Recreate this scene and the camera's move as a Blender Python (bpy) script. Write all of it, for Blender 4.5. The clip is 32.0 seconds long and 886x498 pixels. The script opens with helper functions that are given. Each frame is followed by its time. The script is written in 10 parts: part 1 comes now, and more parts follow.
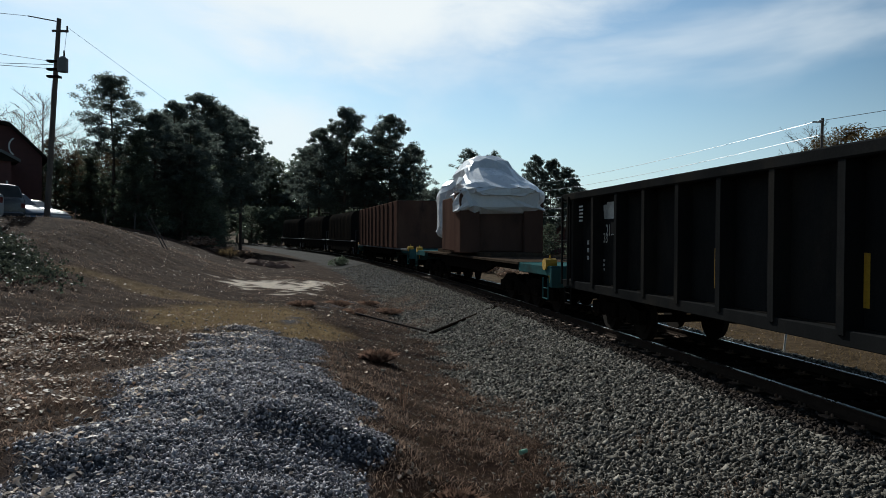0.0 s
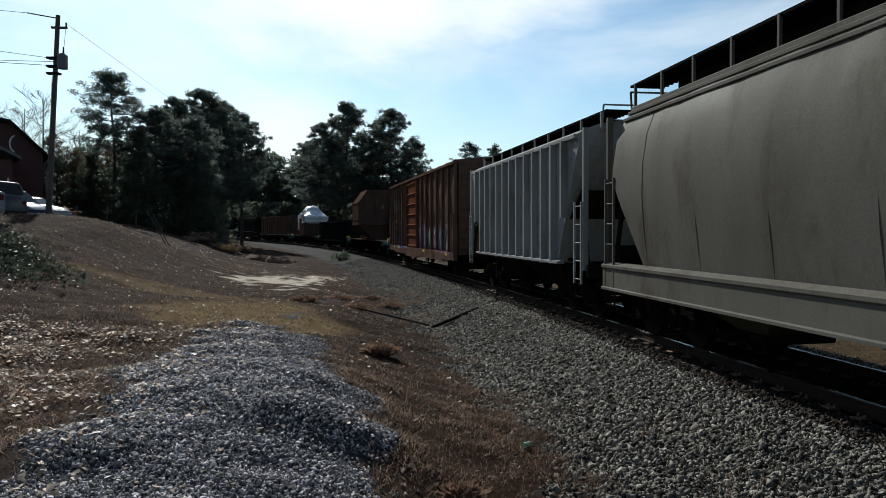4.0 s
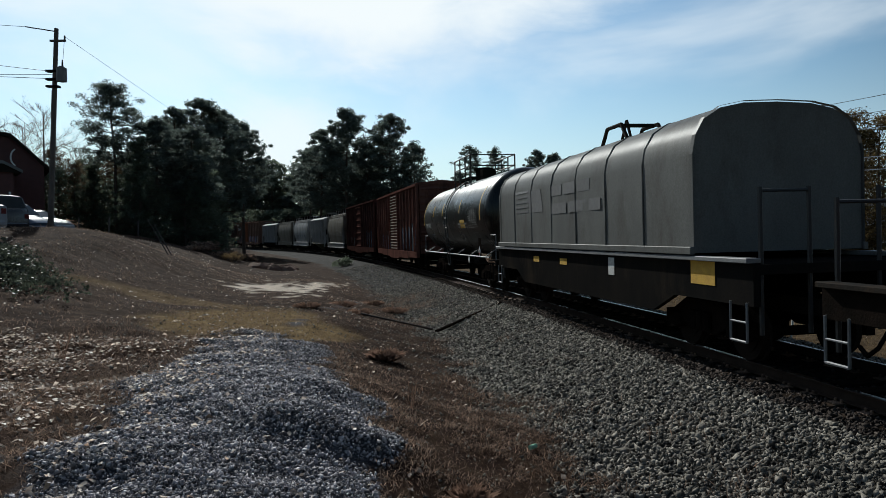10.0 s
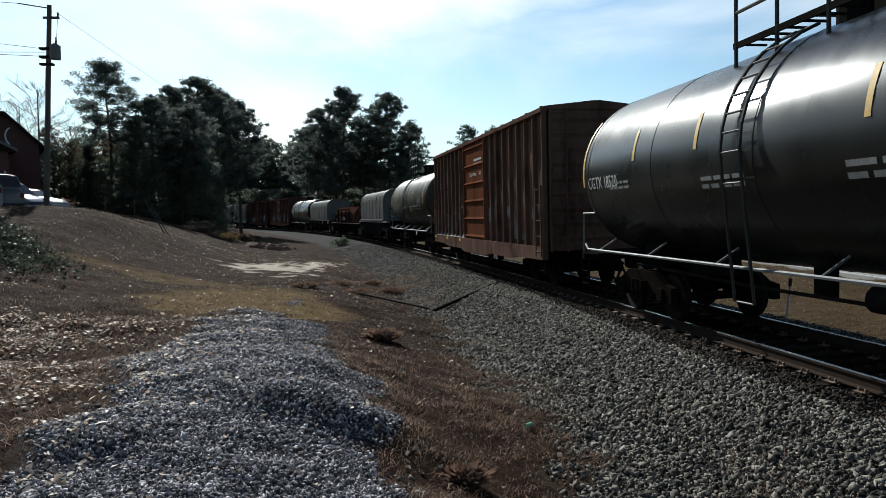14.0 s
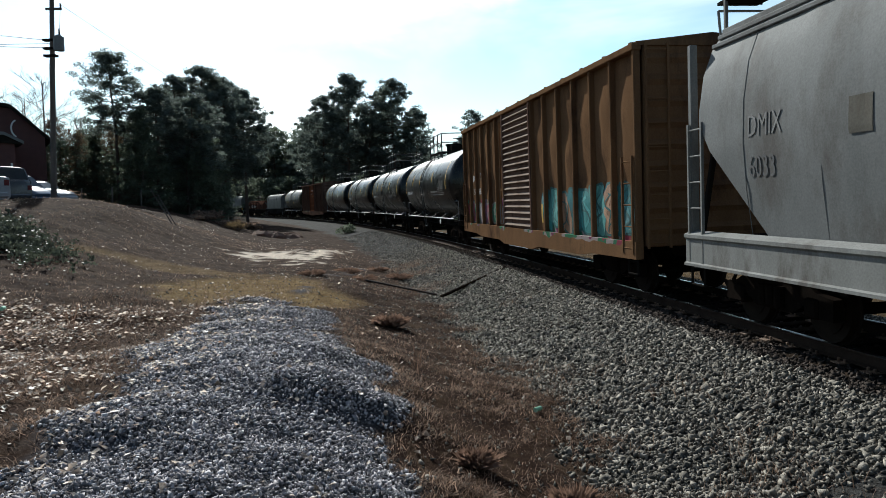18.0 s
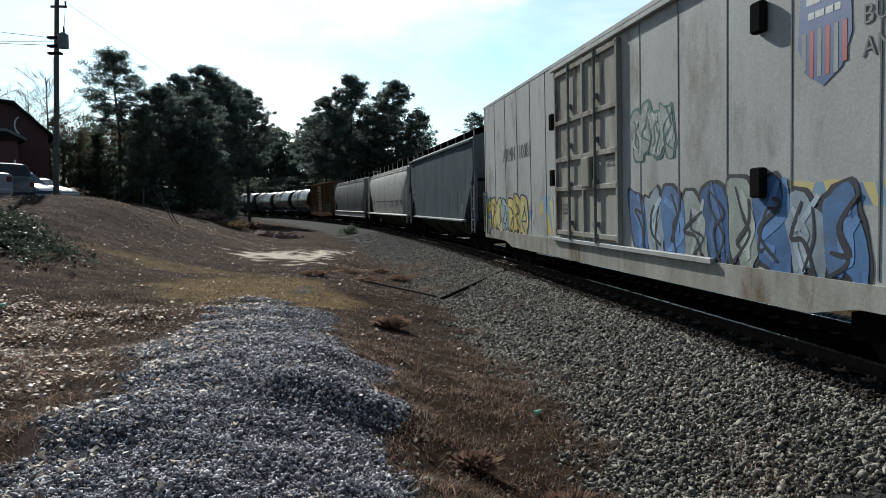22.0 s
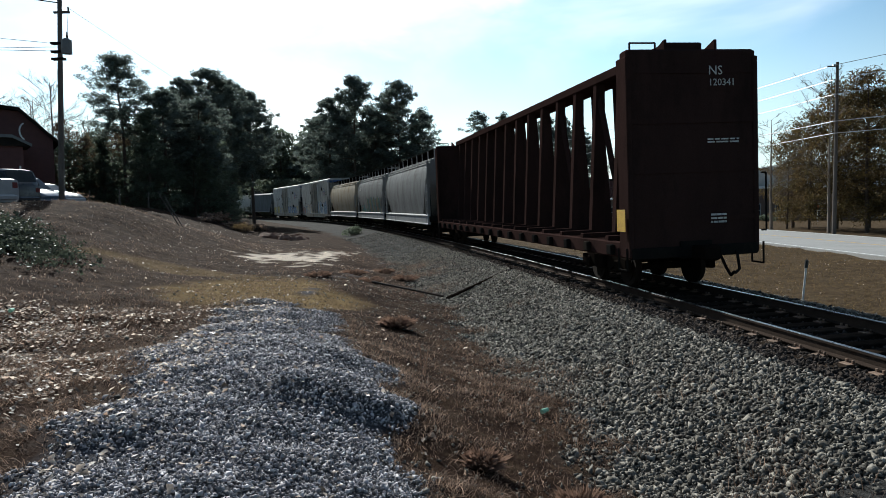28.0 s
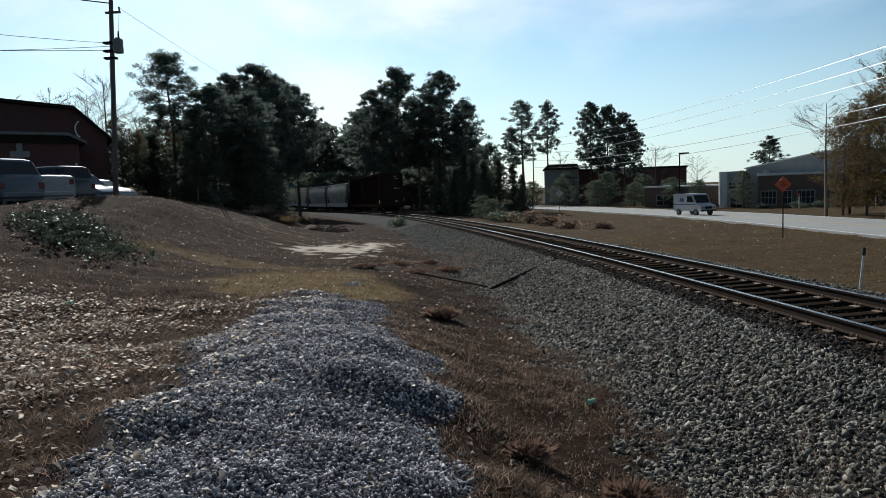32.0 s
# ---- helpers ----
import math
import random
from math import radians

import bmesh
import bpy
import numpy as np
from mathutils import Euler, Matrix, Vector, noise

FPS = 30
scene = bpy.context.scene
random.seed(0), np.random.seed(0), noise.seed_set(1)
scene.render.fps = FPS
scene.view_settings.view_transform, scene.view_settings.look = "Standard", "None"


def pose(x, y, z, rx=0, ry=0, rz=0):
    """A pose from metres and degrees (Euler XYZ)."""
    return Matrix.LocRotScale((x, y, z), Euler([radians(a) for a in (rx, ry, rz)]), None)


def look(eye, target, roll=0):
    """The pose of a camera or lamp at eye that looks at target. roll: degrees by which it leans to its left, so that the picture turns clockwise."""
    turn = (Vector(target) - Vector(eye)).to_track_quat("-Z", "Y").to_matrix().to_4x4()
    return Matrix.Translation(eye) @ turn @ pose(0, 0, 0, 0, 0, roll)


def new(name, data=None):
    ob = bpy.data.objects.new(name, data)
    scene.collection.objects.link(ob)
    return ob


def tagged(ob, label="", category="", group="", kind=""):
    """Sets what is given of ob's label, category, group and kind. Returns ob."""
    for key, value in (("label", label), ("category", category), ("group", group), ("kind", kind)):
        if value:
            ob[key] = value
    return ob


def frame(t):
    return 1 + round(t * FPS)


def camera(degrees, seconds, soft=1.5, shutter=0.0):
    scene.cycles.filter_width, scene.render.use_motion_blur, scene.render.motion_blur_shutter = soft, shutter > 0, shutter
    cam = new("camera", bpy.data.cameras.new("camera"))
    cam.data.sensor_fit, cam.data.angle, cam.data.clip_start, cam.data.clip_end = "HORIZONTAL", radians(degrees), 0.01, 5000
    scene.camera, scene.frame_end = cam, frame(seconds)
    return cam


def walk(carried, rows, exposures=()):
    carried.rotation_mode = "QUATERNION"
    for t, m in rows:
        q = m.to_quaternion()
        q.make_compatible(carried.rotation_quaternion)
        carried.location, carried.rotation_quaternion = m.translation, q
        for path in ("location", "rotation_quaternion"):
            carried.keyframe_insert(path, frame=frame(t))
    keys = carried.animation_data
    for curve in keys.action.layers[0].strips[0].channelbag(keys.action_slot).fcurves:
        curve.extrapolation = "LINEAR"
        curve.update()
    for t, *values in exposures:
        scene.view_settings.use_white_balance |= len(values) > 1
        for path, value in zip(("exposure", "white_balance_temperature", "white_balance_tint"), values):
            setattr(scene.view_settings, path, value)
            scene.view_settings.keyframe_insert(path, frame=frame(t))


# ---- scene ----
EYE = 2.01
LENS = 64.17
cam = camera(LENS, 32.0, soft=0.75)
# seconds, yaw, pitch, roll of a hand-held camera that stays on its spot
TURNS = "0,-0.20,-1.31,-1.56;0.5,-0.16,-1.39,-1.48;1,-0.08,-1.40,-1.51;1.5,0.06,-1.61,-1.88;2,-0.11,-1.85,-1.47;2.5,0.24,-2.07,-0.97;3,0.28,-2.06,-0.73;3.5,0.01,-1.76,-1.26;5.5,-0.48,-2.07,-0.04;6,-0.35,-1.88,0.01;6.5,-0.42,-1.78,-0.01;7,-0.65,-1.64,-0.27;7.5,-0.62,-1.83,0.10;8,-0.79,-1.93,0.11;8.5,-0.85,-1.56,0.27;9,-1.15,-1.86,0.04;9.5,-0.38,-1.66,0.22;10,0.04,-1.50,0.19;10.5,0.50,-2.34,0.48;11,0.44,-3.12,0.29;11.5,-0.01,-3.04,-0.07;12,0.04,-3.17,-0.10;12.5,0.05,-3.25,0.19;13,0.11,-3.17,0.18;13.5,-0.04,-2.91,0.31;14,-0.18,-3.14,0.12;14.5,-0.42,-3.79,-0.14;16.5,-0.59,-4.08,0.51;17,-0.11,-4.02,0.78;17.5,0.01,-4.25,0.77;18,0.30,-4.28,0.98;18.5,0.46,-3.85,0.98;19,0.47,-3.71,1.06;19.5,0.34,-3.82,0.70;20,0.36,-3.70,0.61;20.5,0.29,-3.92,0.79;21,0.33,-3.99,0.76;21.5,0.51,-3.82,0.59;22,0.45,-4.11,0.27;22.5,0.17,-3.92,0.45;23,0.29,-4.06,0.42;23.5,0.42,-4.01,0.07;24,0.63,-3.99,0.35;24.5,0.36,-3.97,0.36;25,0.69,-4.14,0.58;25.5,0.87,-4.36,0.56;27.5,0.48,-4.27,0.79;28,0.79,-4.15,1.11;28.5,1.12,-3.73,0.97;29,1.55,-3.58,1.05;29.5,2.17,-3.91,1.26;30,1.96,-4.03,1.19;30.5,2.66,-4.44,1.59;31,3.48,-5.02,1.76;31.5,3.94,-4.84,1.74;32,4.30,-4.82,1.90"
ROWS = []
for item in TURNS.split(";"):
    t_, yaw_, pitch_, roll_ = (float(v) for v in item.split(","))
    ROWS.append((t_, pose(0, 0, EYE, 90 + pitch_, roll_, yaw_)))
walk(cam, ROWS, exposures=[(t, e - 0.05, 6100, 4) for t, e in ((0, -0.22), (1.5, -0.15), (2.0, -0.02), (3.5, 0.0), (7.0, 0.0), (9.0, 0.0), (10.3, -0.18), (13.0, 0.1), (17.0, 0.25), (18.0, 0.5), (19.0, 0.33),
                                                         (22.0, 0.36), (24.0, 0.45), (25.5, 0.45), (28.0, 0.45), (29.0, 0.0), (31.0, 0.02), (32.0, 0.0))])

# ---- world, sun ----
SUN_AZ, SUN_EL = 24.0, 30.0            # degrees left of +y, above the horizon
sun_dir = Vector((-math.sin(radians(SUN_AZ)) * math.cos(radians(SUN_EL)), math.cos(radians(SUN_AZ)) * math.cos(radians(SUN_EL)), math.sin(radians(SUN_EL))))
world = bpy.data.worlds.new("sky")
scene.world = world
world.use_nodes = True
wn, wl = world.node_tree.nodes, world.node_tree.links
wn.clear()
w_out = wn.new("ShaderNodeOutputWorld")
w_bg = wn.new("ShaderNodeBackground")
w_sky = wn.new("ShaderNodeTexSky")
w_sky.sky_type, w_sky.sun_disc = "NISHITA", False
w_sky.sun_elevation, w_sky.sun_rotation = radians(SUN_EL), radians(-SUN_AZ)
w_sky.air_density, w_sky.dust_density, w_sky.ozone_density = 1.0, 0.3, 1.2
w_bg.inputs["Strength"].default_value = 0.048
w_tc = wn.new("ShaderNodeTexCoord")
DIR = w_tc.outputs["Generated"]


def w_math(op, a, b=None, c=None):
    n_ = wn.new("ShaderNodeMath")
    n_.operation = op
    for i_, v in enumerate((a, b, c)):
        if v is None:
            continue
        if isinstance(v, (int, float)):
            n_.inputs[i_].default_value = v
        else:
            wl.new(v, n_.inputs[i_])
    return n_.outputs[0]


def w_vec(op, a, b, out=0):
    n_ = wn.new("ShaderNodeVectorMath")
    n_.operation = op
    for i_, v in enumerate((a, b)):
        if isinstance(v, tuple):
            n_.inputs[i_].default_value = v
        elif v is not None:
            wl.new(v, n_.inputs[i_])
    return n_.outputs[out]


def w_step(v, lo, hi, to=1.0):
    n_ = wn.new("ShaderNodeMapRange")
    n_.interpolation_type = "SMOOTHSTEP"
    n_.inputs["From Min"].default_value, n_.inputs["From Max"].default_value = lo, hi
    n_.inputs["To Max"].default_value = to
    wl.new(v, n_.inputs["Value"])
    return n_.outputs["Result"]


def w_noise(scale, stretch, shift, detail, rough, warp):
    m_ = wn.new("ShaderNodeMapping")
    m_.inputs["Scale"].default_value = stretch
    m_.inputs["Location"].default_value = shift
    wl.new(DIR, m_.inputs[0])
    n_ = wn.new("ShaderNodeTexNoise")
    n_.inputs["Scale"].default_value, n_.inputs["Detail"].default_value = scale, detail
    n_.inputs["Roughness"].default_value, n_.inputs["Distortion"].default_value = rough, warp
    wl.new(m_.outputs[0], n_.inputs["Vector"])
    return n_.outputs["Fac"]


def w_mix(fac, a, b):
    n_ = wn.new("ShaderNodeMix")
    n_.data_type = "RGBA"
    wl.new(fac, n_.inputs["Factor"])
    for key, v in (("A", a), ("B", b)):
        if isinstance(v, tuple):
            n_.inputs[key].default_value = (*v, 1)
        else:
            wl.new(v, n_.inputs[key])
    return n_.outputs["Result"]


def sky_point(az, el):
    """Unit vector, az in degrees right of +y."""
    return (math.sin(radians(az)) * math.cos(radians(el)), math.cos(radians(az)) * math.cos(radians(el)), math.sin(radians(el)))


Z_UP = w_math("MAXIMUM", w_vec("DOT_PRODUCT", DIR, (0, 0, 1.0), 1), 0.0)
toward = w_vec("DOT_PRODUCT", DIR, sky_point(-8, 22), 1)
glow = w_math("ADD", w_math("MULTIPLY", w_step(toward, 0.5, 0.98), 1.35), 1.0)      # the sky brightens towards the sun
sky_col = w_vec("MULTIPLY", w_vec("MULTIPLY", w_sky.outputs["Color"], (0.93, 1.02, 1.03)), None)
wl.new(glow, sky_col.node.inputs[1])
haze = w_step(Z_UP, 0.24, 0.0, 0.62)                                              # pale haze near the horizon
haze = w_math("MULTIPLY", haze, w_step(toward, -0.6, 0.8))
sky_col = w_mix(haze, sky_col, (15.0, 17.8, 19.4))
soft_n = w_noise(2.6, (1.0, 1.0, 2.6), (4.1, 0.4, 0.9), 5, 0.5, 0.35)
edge_n = w_noise(6.5, (1.0, 1.0, 2.4), (1.7, 3.0, 5.2), 6, 0.55, 0.3)
veil = w_math("MULTIPLY", w_step(soft_n, 0.42, 0.72, 0.6), w_step(Z_UP, 0.05, 0.2))
veil = w_math("MULTIPLY", veil, w_step(toward, -0.2, 0.85))
off_c = w_vec("MULTIPLY", w_vec("SUBTRACT", DIR, sky_point(-9.0, 20.0)), (0.85, 0.85, 2.3))
mass = w_math("ADD", w_vec("LENGTH", off_c, None, 1), w_math("MULTIPLY_ADD", edge_n, 0.34, w_math("MULTIPLY", soft_n, 0.3)))
mass = w_step(mass, 0.72, 0.43)
off_l = w_vec("MULTIPLY", w_vec("SUBTRACT", DIR, sky_point(-31, 19)), (1.0, 1.0, 2.0))
left_c = w_math("ADD", w_vec("LENGTH", off_l, None, 1), w_math("MULTIPLY", edge_n, 0.5))
left_c = w_step(left_c, 0.58, 0.3, 0.6)
low_c = w_vec("MULTIPLY", w_vec("SUBTRACT", DIR, sky_point(-13, 6.5)), (1.0, 1.0, 1.6))
low_c = w_math("ADD", w_vec("LENGTH", low_c, None, 1), w_math("MULTIPLY", edge_n, 0.25))
low_c = w_step(low_c, 0.34, 0.12, 0.75)
cloud = w_math("MAXIMUM", w_math("MAXIMUM", mass, left_c), w_math("MAXIMUM", veil, low_c))
final = w_mix(cloud, sky_col, (23.0, 23.0, 23.0))
wl.new(final, w_bg.inputs["Color"])
wl.new(w_bg.outputs[0], w_out.inputs["Surface"])

sun = new("sun", bpy.data.lights.new("sun", "SUN"))
sun.data.energy, sun.data.angle, sun.data.color = 4.8, radians(0.6), (1.0, 0.95, 0.88)
sun.matrix_world = look(sun_dir * 300, (0, 0, 0))


# ---- materials ----
def mat(name, a, b=None, scale=3.0, rough=0.7, metal=0.0, bump=0.15, fine=40.0, c=None, streak=0.0, spec=0.5, island=0.0, obj=0.0):
    """Two-scale noise colour from a to b with fine grain; c: a third, patchy colour (rust, dirt); streak: stretched along z."""
    m = bpy.data.materials.new(name)
    m.use_nodes = True
    nt = m.node_tree
    n, l = nt.nodes, nt.links
    bsdf = n["Principled BSDF"]
    bsdf.inputs["Roughness"].default_value = rough
    bsdf.inputs["Metallic"].default_value = metal
    bsdf.inputs["Specular IOR Level"].default_value = spec
    b = b or tuple(v * 0.7 for v in a)
    tc = n.new("ShaderNodeTexCoord")
    mp = n.new("ShaderNodeMapping")
    mp.inputs["Scale"].default_value = (1, 1, 1.0 - 0.88 * streak)
    l.new(tc.outputs["Object"], mp.inputs[0])
    n1 = n.new("ShaderNodeTexNoise")
    n1.inputs["Scale"].default_value, n1.inputs["Detail"].default_value, n1.inputs["Roughness"].default_value = scale, 6, 0.62
    l.new(mp.outputs[0], n1.inputs["Vector"])
    r1 = n.new("ShaderNodeValToRGB")
    r1.color_ramp.elements[0].position, r1.color_ramp.elements[1].position = 0.32, 0.68
    r1.color_ramp.elements[0].color, r1.color_ramp.elements[1].color = (*a, 1), (*b, 1)
    l.new(n1.outputs["Fac"], r1.inputs["Fac"])
    last = r1.outputs["Color"]
    if c:
        n3 = n.new("ShaderNodeTexNoise")
        n3.inputs["Scale"].default_value, n3.inputs["Detail"].default_value = scale * 0.7, 8
        n3.inputs["Roughness"].default_value = 0.7
        mp3 = n.new("ShaderNodeMapping")
        mp3.inputs["Location"].default_value = (7.3, 2.1, 4.4)
        mp3.inputs["Scale"].default_value = (1, 1, 1.0 - 0.8 * streak)
        l.new(tc.outputs["Object"], mp3.inputs[0])
        l.new(mp3.outputs[0], n3.inputs["Vector"])
        r3 = n.new("ShaderNodeValToRGB")
        r3.color_ramp.elements[0].position, r3.color_ramp.elements[1].position = 0.52, 0.66
        l.new(n3.outputs["Fac"], r3.inputs["Fac"])
        mx = n.new("ShaderNodeMix")
        mx.data_type = "RGBA"
        l.new(r3.outputs["Color"], mx.inputs["Factor"])
        l.new(last, mx.inputs["A"])
        mx.inputs["B"].default_value = (*c, 1)
        last = mx.outputs["Result"]
    n2 = n.new("ShaderNodeTexNoise")
    n2.inputs["Scale"].default_value, n2.inputs["Detail"].default_value = fine, 4
    l.new(tc.outputs["Object"], n2.inputs["Vector"])
    hv = n.new("ShaderNodeHueSaturation")
    mr = n.new("ShaderNodeMapRange")
    mr.inputs["To Min"].default_value, mr.inputs["To Max"].default_value = 0.72, 1.28
    l.new(n2.outputs["Fac"], mr.inputs["Value"])
    val = mr.outputs["Result"]
    if island or obj:
        src = n.new("ShaderNodeNewGeometry").outputs["Random Per Island"] if island else n.new("ShaderNodeObjectInfo").outputs["Random"]
        mi = n.new("ShaderNodeMapRange")
        k = island or obj
        mi.inputs["To Min"].default_value, mi.inputs["To Max"].default_value = 1 - k, 1 + k
        l.new(src, mi.inputs["Value"])
        mu = n.new("ShaderNodeMath")
        mu.operation = "MULTIPLY"
        l.new(val, mu.inputs[0])
        l.new(mi.outputs["Result"], mu.inputs[1])
        val = mu.outputs[0]
    l.new(val, hv.inputs["Value"])
    l.new(last, hv.inputs["Color"])
    l.new(hv.outputs["Color"], bsdf.inputs["Base Color"])
    if bump:
        bp = n.new("ShaderNodeBump")
        bp.inputs["Strength"].default_value, bp.inputs["Distance"].default_value = bump, 0.02
        l.new(n2.outputs["Fac"], bp.inputs["Height"])
        l.new(bp.outputs[0], bsdf.inputs["Normal"])
        rr = n.new("ShaderNodeMapRange")
        rr.inputs["To Min"].default_value, rr.inputs["To Max"].default_value = max(rough - 0.12, 0.02), min(rough + 0.12, 1)
        l.new(n1.outputs["Fac"], rr.inputs["Value"])
        l.new(rr.outputs["Result"], bsdf.inputs["Roughness"])
    return m


M_STEEL = mat("dark_steel", (0.016, 0.015, 0.014), (0.028, 0.024, 0.02), 2.5, 0.75, 0.0, 0.2, c=(0.04, 0.028, 0.02), spec=0.02)
M_TRUCK = mat("truck_grime", (0.009, 0.008, 0.007), (0.016, 0.012, 0.01), 4, 0.95, 0, 0.3, spec=0.0)
M_WHEEL = mat("wheel_steel", (0.016, 0.013, 0.011), (0.026, 0.02, 0.016), 5, 0.85, 0.0, 0.1, spec=0.05)
M_TREAD = mat("bright_tread", (0.5, 0.5, 0.5), (0.4, 0.4, 0.4), 5, 0.25, 1.0, 0.03)
M_RAIL = mat("rail_web", (0.035, 0.025, 0.02), (0.05, 0.036, 0.028), 4, 0.85, 0.0, 0.2, spec=0.02)
M_HEAD = mat("rail_head", (0.2, 0.205, 0.22), (0.14, 0.145, 0.155), 3, 0.28, 1.0, 0.03)
M_TIE = mat("tie_wood", (0.022, 0.017, 0.013), (0.042, 0.031, 0.024), 6, 0.95, 0, 0.5, obj=0.3, spec=0.0)
M_PLATE = mat("tie_plate", (0.2, 0.125, 0.085), (0.14, 0.09, 0.06), 12, 0.8, 0.1, 0.3, obj=0.25)
M_STONE = mat("ballast_stone", (0.25, 0.228, 0.194), (0.058, 0.052, 0.043), 9, 0.85, 0, 0.3, fine=60, island=0.8, spec=0.15)
M_GRAVEL = mat("gravel_stone", (0.45, 0.43, 0.442), (0.17, 0.16, 0.168), 9, 0.82, 0, 0.3, fine=60, island=0.75, spec=0.12)
M_LEAF = mat("fallen_leaf", (0.22, 0.13, 0.085), (0.76, 0.67, 0.57), 5, 0.42, 0, 0.2, island=0.8, spec=0.45)
M_DRY = mat("dry_grass", (0.34, 0.24, 0.18), (0.06, 0.034, 0.023), 3, 0.8, 0, 0.1, island=0.65, spec=0.1)
M_TAN = mat("tan_grass", (0.19, 0.135, 0.07), (0.14, 0.096, 0.05), 3, 0.85, 0, 0.1, island=0.4, spec=0.1)
M_IVY = mat("ground_ivy", (0.05, 0.062, 0.042), (0.1, 0.11, 0.08), 4, 0.5, 0, 0.1, island=0.5)
M_NEEDLE = mat("pine_needles", (0.105, 0.13, 0.115), (0.15, 0.175, 0.15), 0.8, 0.6, 0, 0, island=0.35)
M_BROADLEAF = mat("cedar_green", (0.085, 0.108, 0.08), (0.135, 0.155, 0.105), 0.9, 0.6, 0, 0, island=0.35)
M_AUTUMN = mat("autumn_leaf", (0.1, 0.085, 0.035), (0.16, 0.1, 0.045), 0.5, 0.6, 0, 0, island=0.5)
M_RUSSET = mat("russet_leaf", (0.1, 0.068, 0.05), (0.15, 0.12, 0.07), 0.4, 0.7, 0, 0, island=0.4)
M_BARE = mat("bare_twigs", (0.14, 0.11, 0.085), (0.2, 0.16, 0.13), 2, 0.8, 0, 0)
M_BARK = mat("pine_bark", (0.07, 0.052, 0.042), (0.11, 0.085, 0.07), 5, 0.9, 0, 0.5, spec=0.1)
M_POLE = mat("pole_wood", (0.09, 0.075, 0.065), (0.14, 0.115, 0.1), 5, 0.9, 0, 0.3, streak=0.8)
M_STONED = mat("fouled_ballast", (0.085, 0.072, 0.064), (0.032, 0.027, 0.024), 9, 0.9, 0, 0.3, fine=60, island=0.55, spec=0.0)


def leafy(m, share):
    """Let light through thin leaves."""
    n, l = m.node_tree.nodes, m.node_tree.links
    bsdf = n["Principled BSDF"]
    bsdf.inputs["Specular IOR Level"].default_value = 0.15
    tr = n.new("ShaderNodeBsdfTranslucent")
    mx = n.new("ShaderNodeMixShader")
    mx.inputs[0].default_value = share
    l.new(bsdf.inputs["Base Color"].links[0].from_socket, tr.inputs["Color"])
    l.new(bsdf.outputs[0], mx.inputs[1])
    l.new(tr.outputs[0], mx.inputs[2])
    l.new(mx.outputs[0], n["Material Output"].inputs["Surface"])


for m_, share_ in ((M_NEEDLE, 0.62), (M_BROADLEAF, 0.62), (M_AUTUMN, 0.42), (M_RUSSET, 0.5), (M_IVY, 0.3), (M_LEAF, 0.55), (M_DRY, 0.55), (M_TAN, 0.55)):
    leafy(m_, share_)
M_GREYM = mat("grey_metal", (0.2, 0.205, 0.21), (0.15, 0.155, 0.16), 4, 0.6, 0.0, 0.05, spec=0.3)
M_WIRE = mat("wire", (0.25, 0.25, 0.25), (0.3, 0.3, 0.3), 4, 0.35, 0.8, 0)
M_BRICK = mat("dark_brick", (0.085, 0.036, 0.034), (0.11, 0.048, 0.044), 3, 0.85, 0, 0.2, fine=25)
M_WHITE = mat("white_paint", (0.75, 0.75, 0.73), (0.62, 0.62, 0.6), 2, 0.5, 0, 0.05)
M_GLASS = mat("dark_glass", (0.02, 0.025, 0.03), (0.03, 0.035, 0.04), 2, 0.12, 0, 0, spec=0.12)
M_TYRE = mat("tyre", (0.02, 0.02, 0.02), (0.03, 0.03, 0.03), 6, 0.85, 0, 0.1)
M_ROADM = mat("asphalt_road", (0.3, 0.29, 0.275), (0.25, 0.245, 0.235), 0.6, 0.85, 0, 0.2, fine=25)
M_TANW = mat("tan_wall", (0.16, 0.11, 0.085), (0.13, 0.09, 0.07), 1.2, 0.85, 0, 0.1)
M_GREYW = mat("grey_wall", (0.36, 0.35, 0.34), (0.3, 0.3, 0.29), 1.2, 0.8, 0, 0.1)
M_ORANGE = mat("orange_sign", (0.66, 0.09, 0.03), (0.58, 0.075, 0.025), 5, 0.45, 0, 0.03)
M_YELLOW = mat("yellow_paint", (0.62, 0.37, 0.03), (0.5, 0.28, 0.03), 6, 0.6, 0, 0.05)
M_BLACK = mat("black_paint", (0.025, 0.025, 0.025), (0.035, 0.035, 0.035), 3, 0.6, 0, 0.05)


# ---- building blocks ----
def part(name, bm, material, parent=None, label="", smooth=False):
    """Links a bmesh (or a ready mesh) as one mesh object under a thing."""
    if isinstance(bm, bmesh.types.BMesh):
        me = bpy.data.meshes.new(name)
        bmesh.ops.recalc_face_normals(bm, faces=bm.faces)
        bm.to_mesh(me)
        bm.free()
        me.materials.append(material)
        if smooth:
            me.shade_smooth()
            me.set_sharp_from_angle(angle=radians(38))
    else:
        me = bm
    ob = new(name, me)
    if parent is not None:
        ob.parent = parent
    if label:
        ob["label"] = label
    return ob


def thing(name, label, category, group="", kind="", m=None):
    ob = new(name)
    ob.empty_display_size = 0.2
    tagged(ob, label, category, group, kind)
    if m is not None:
        ob.matrix_basis = m
    return ob


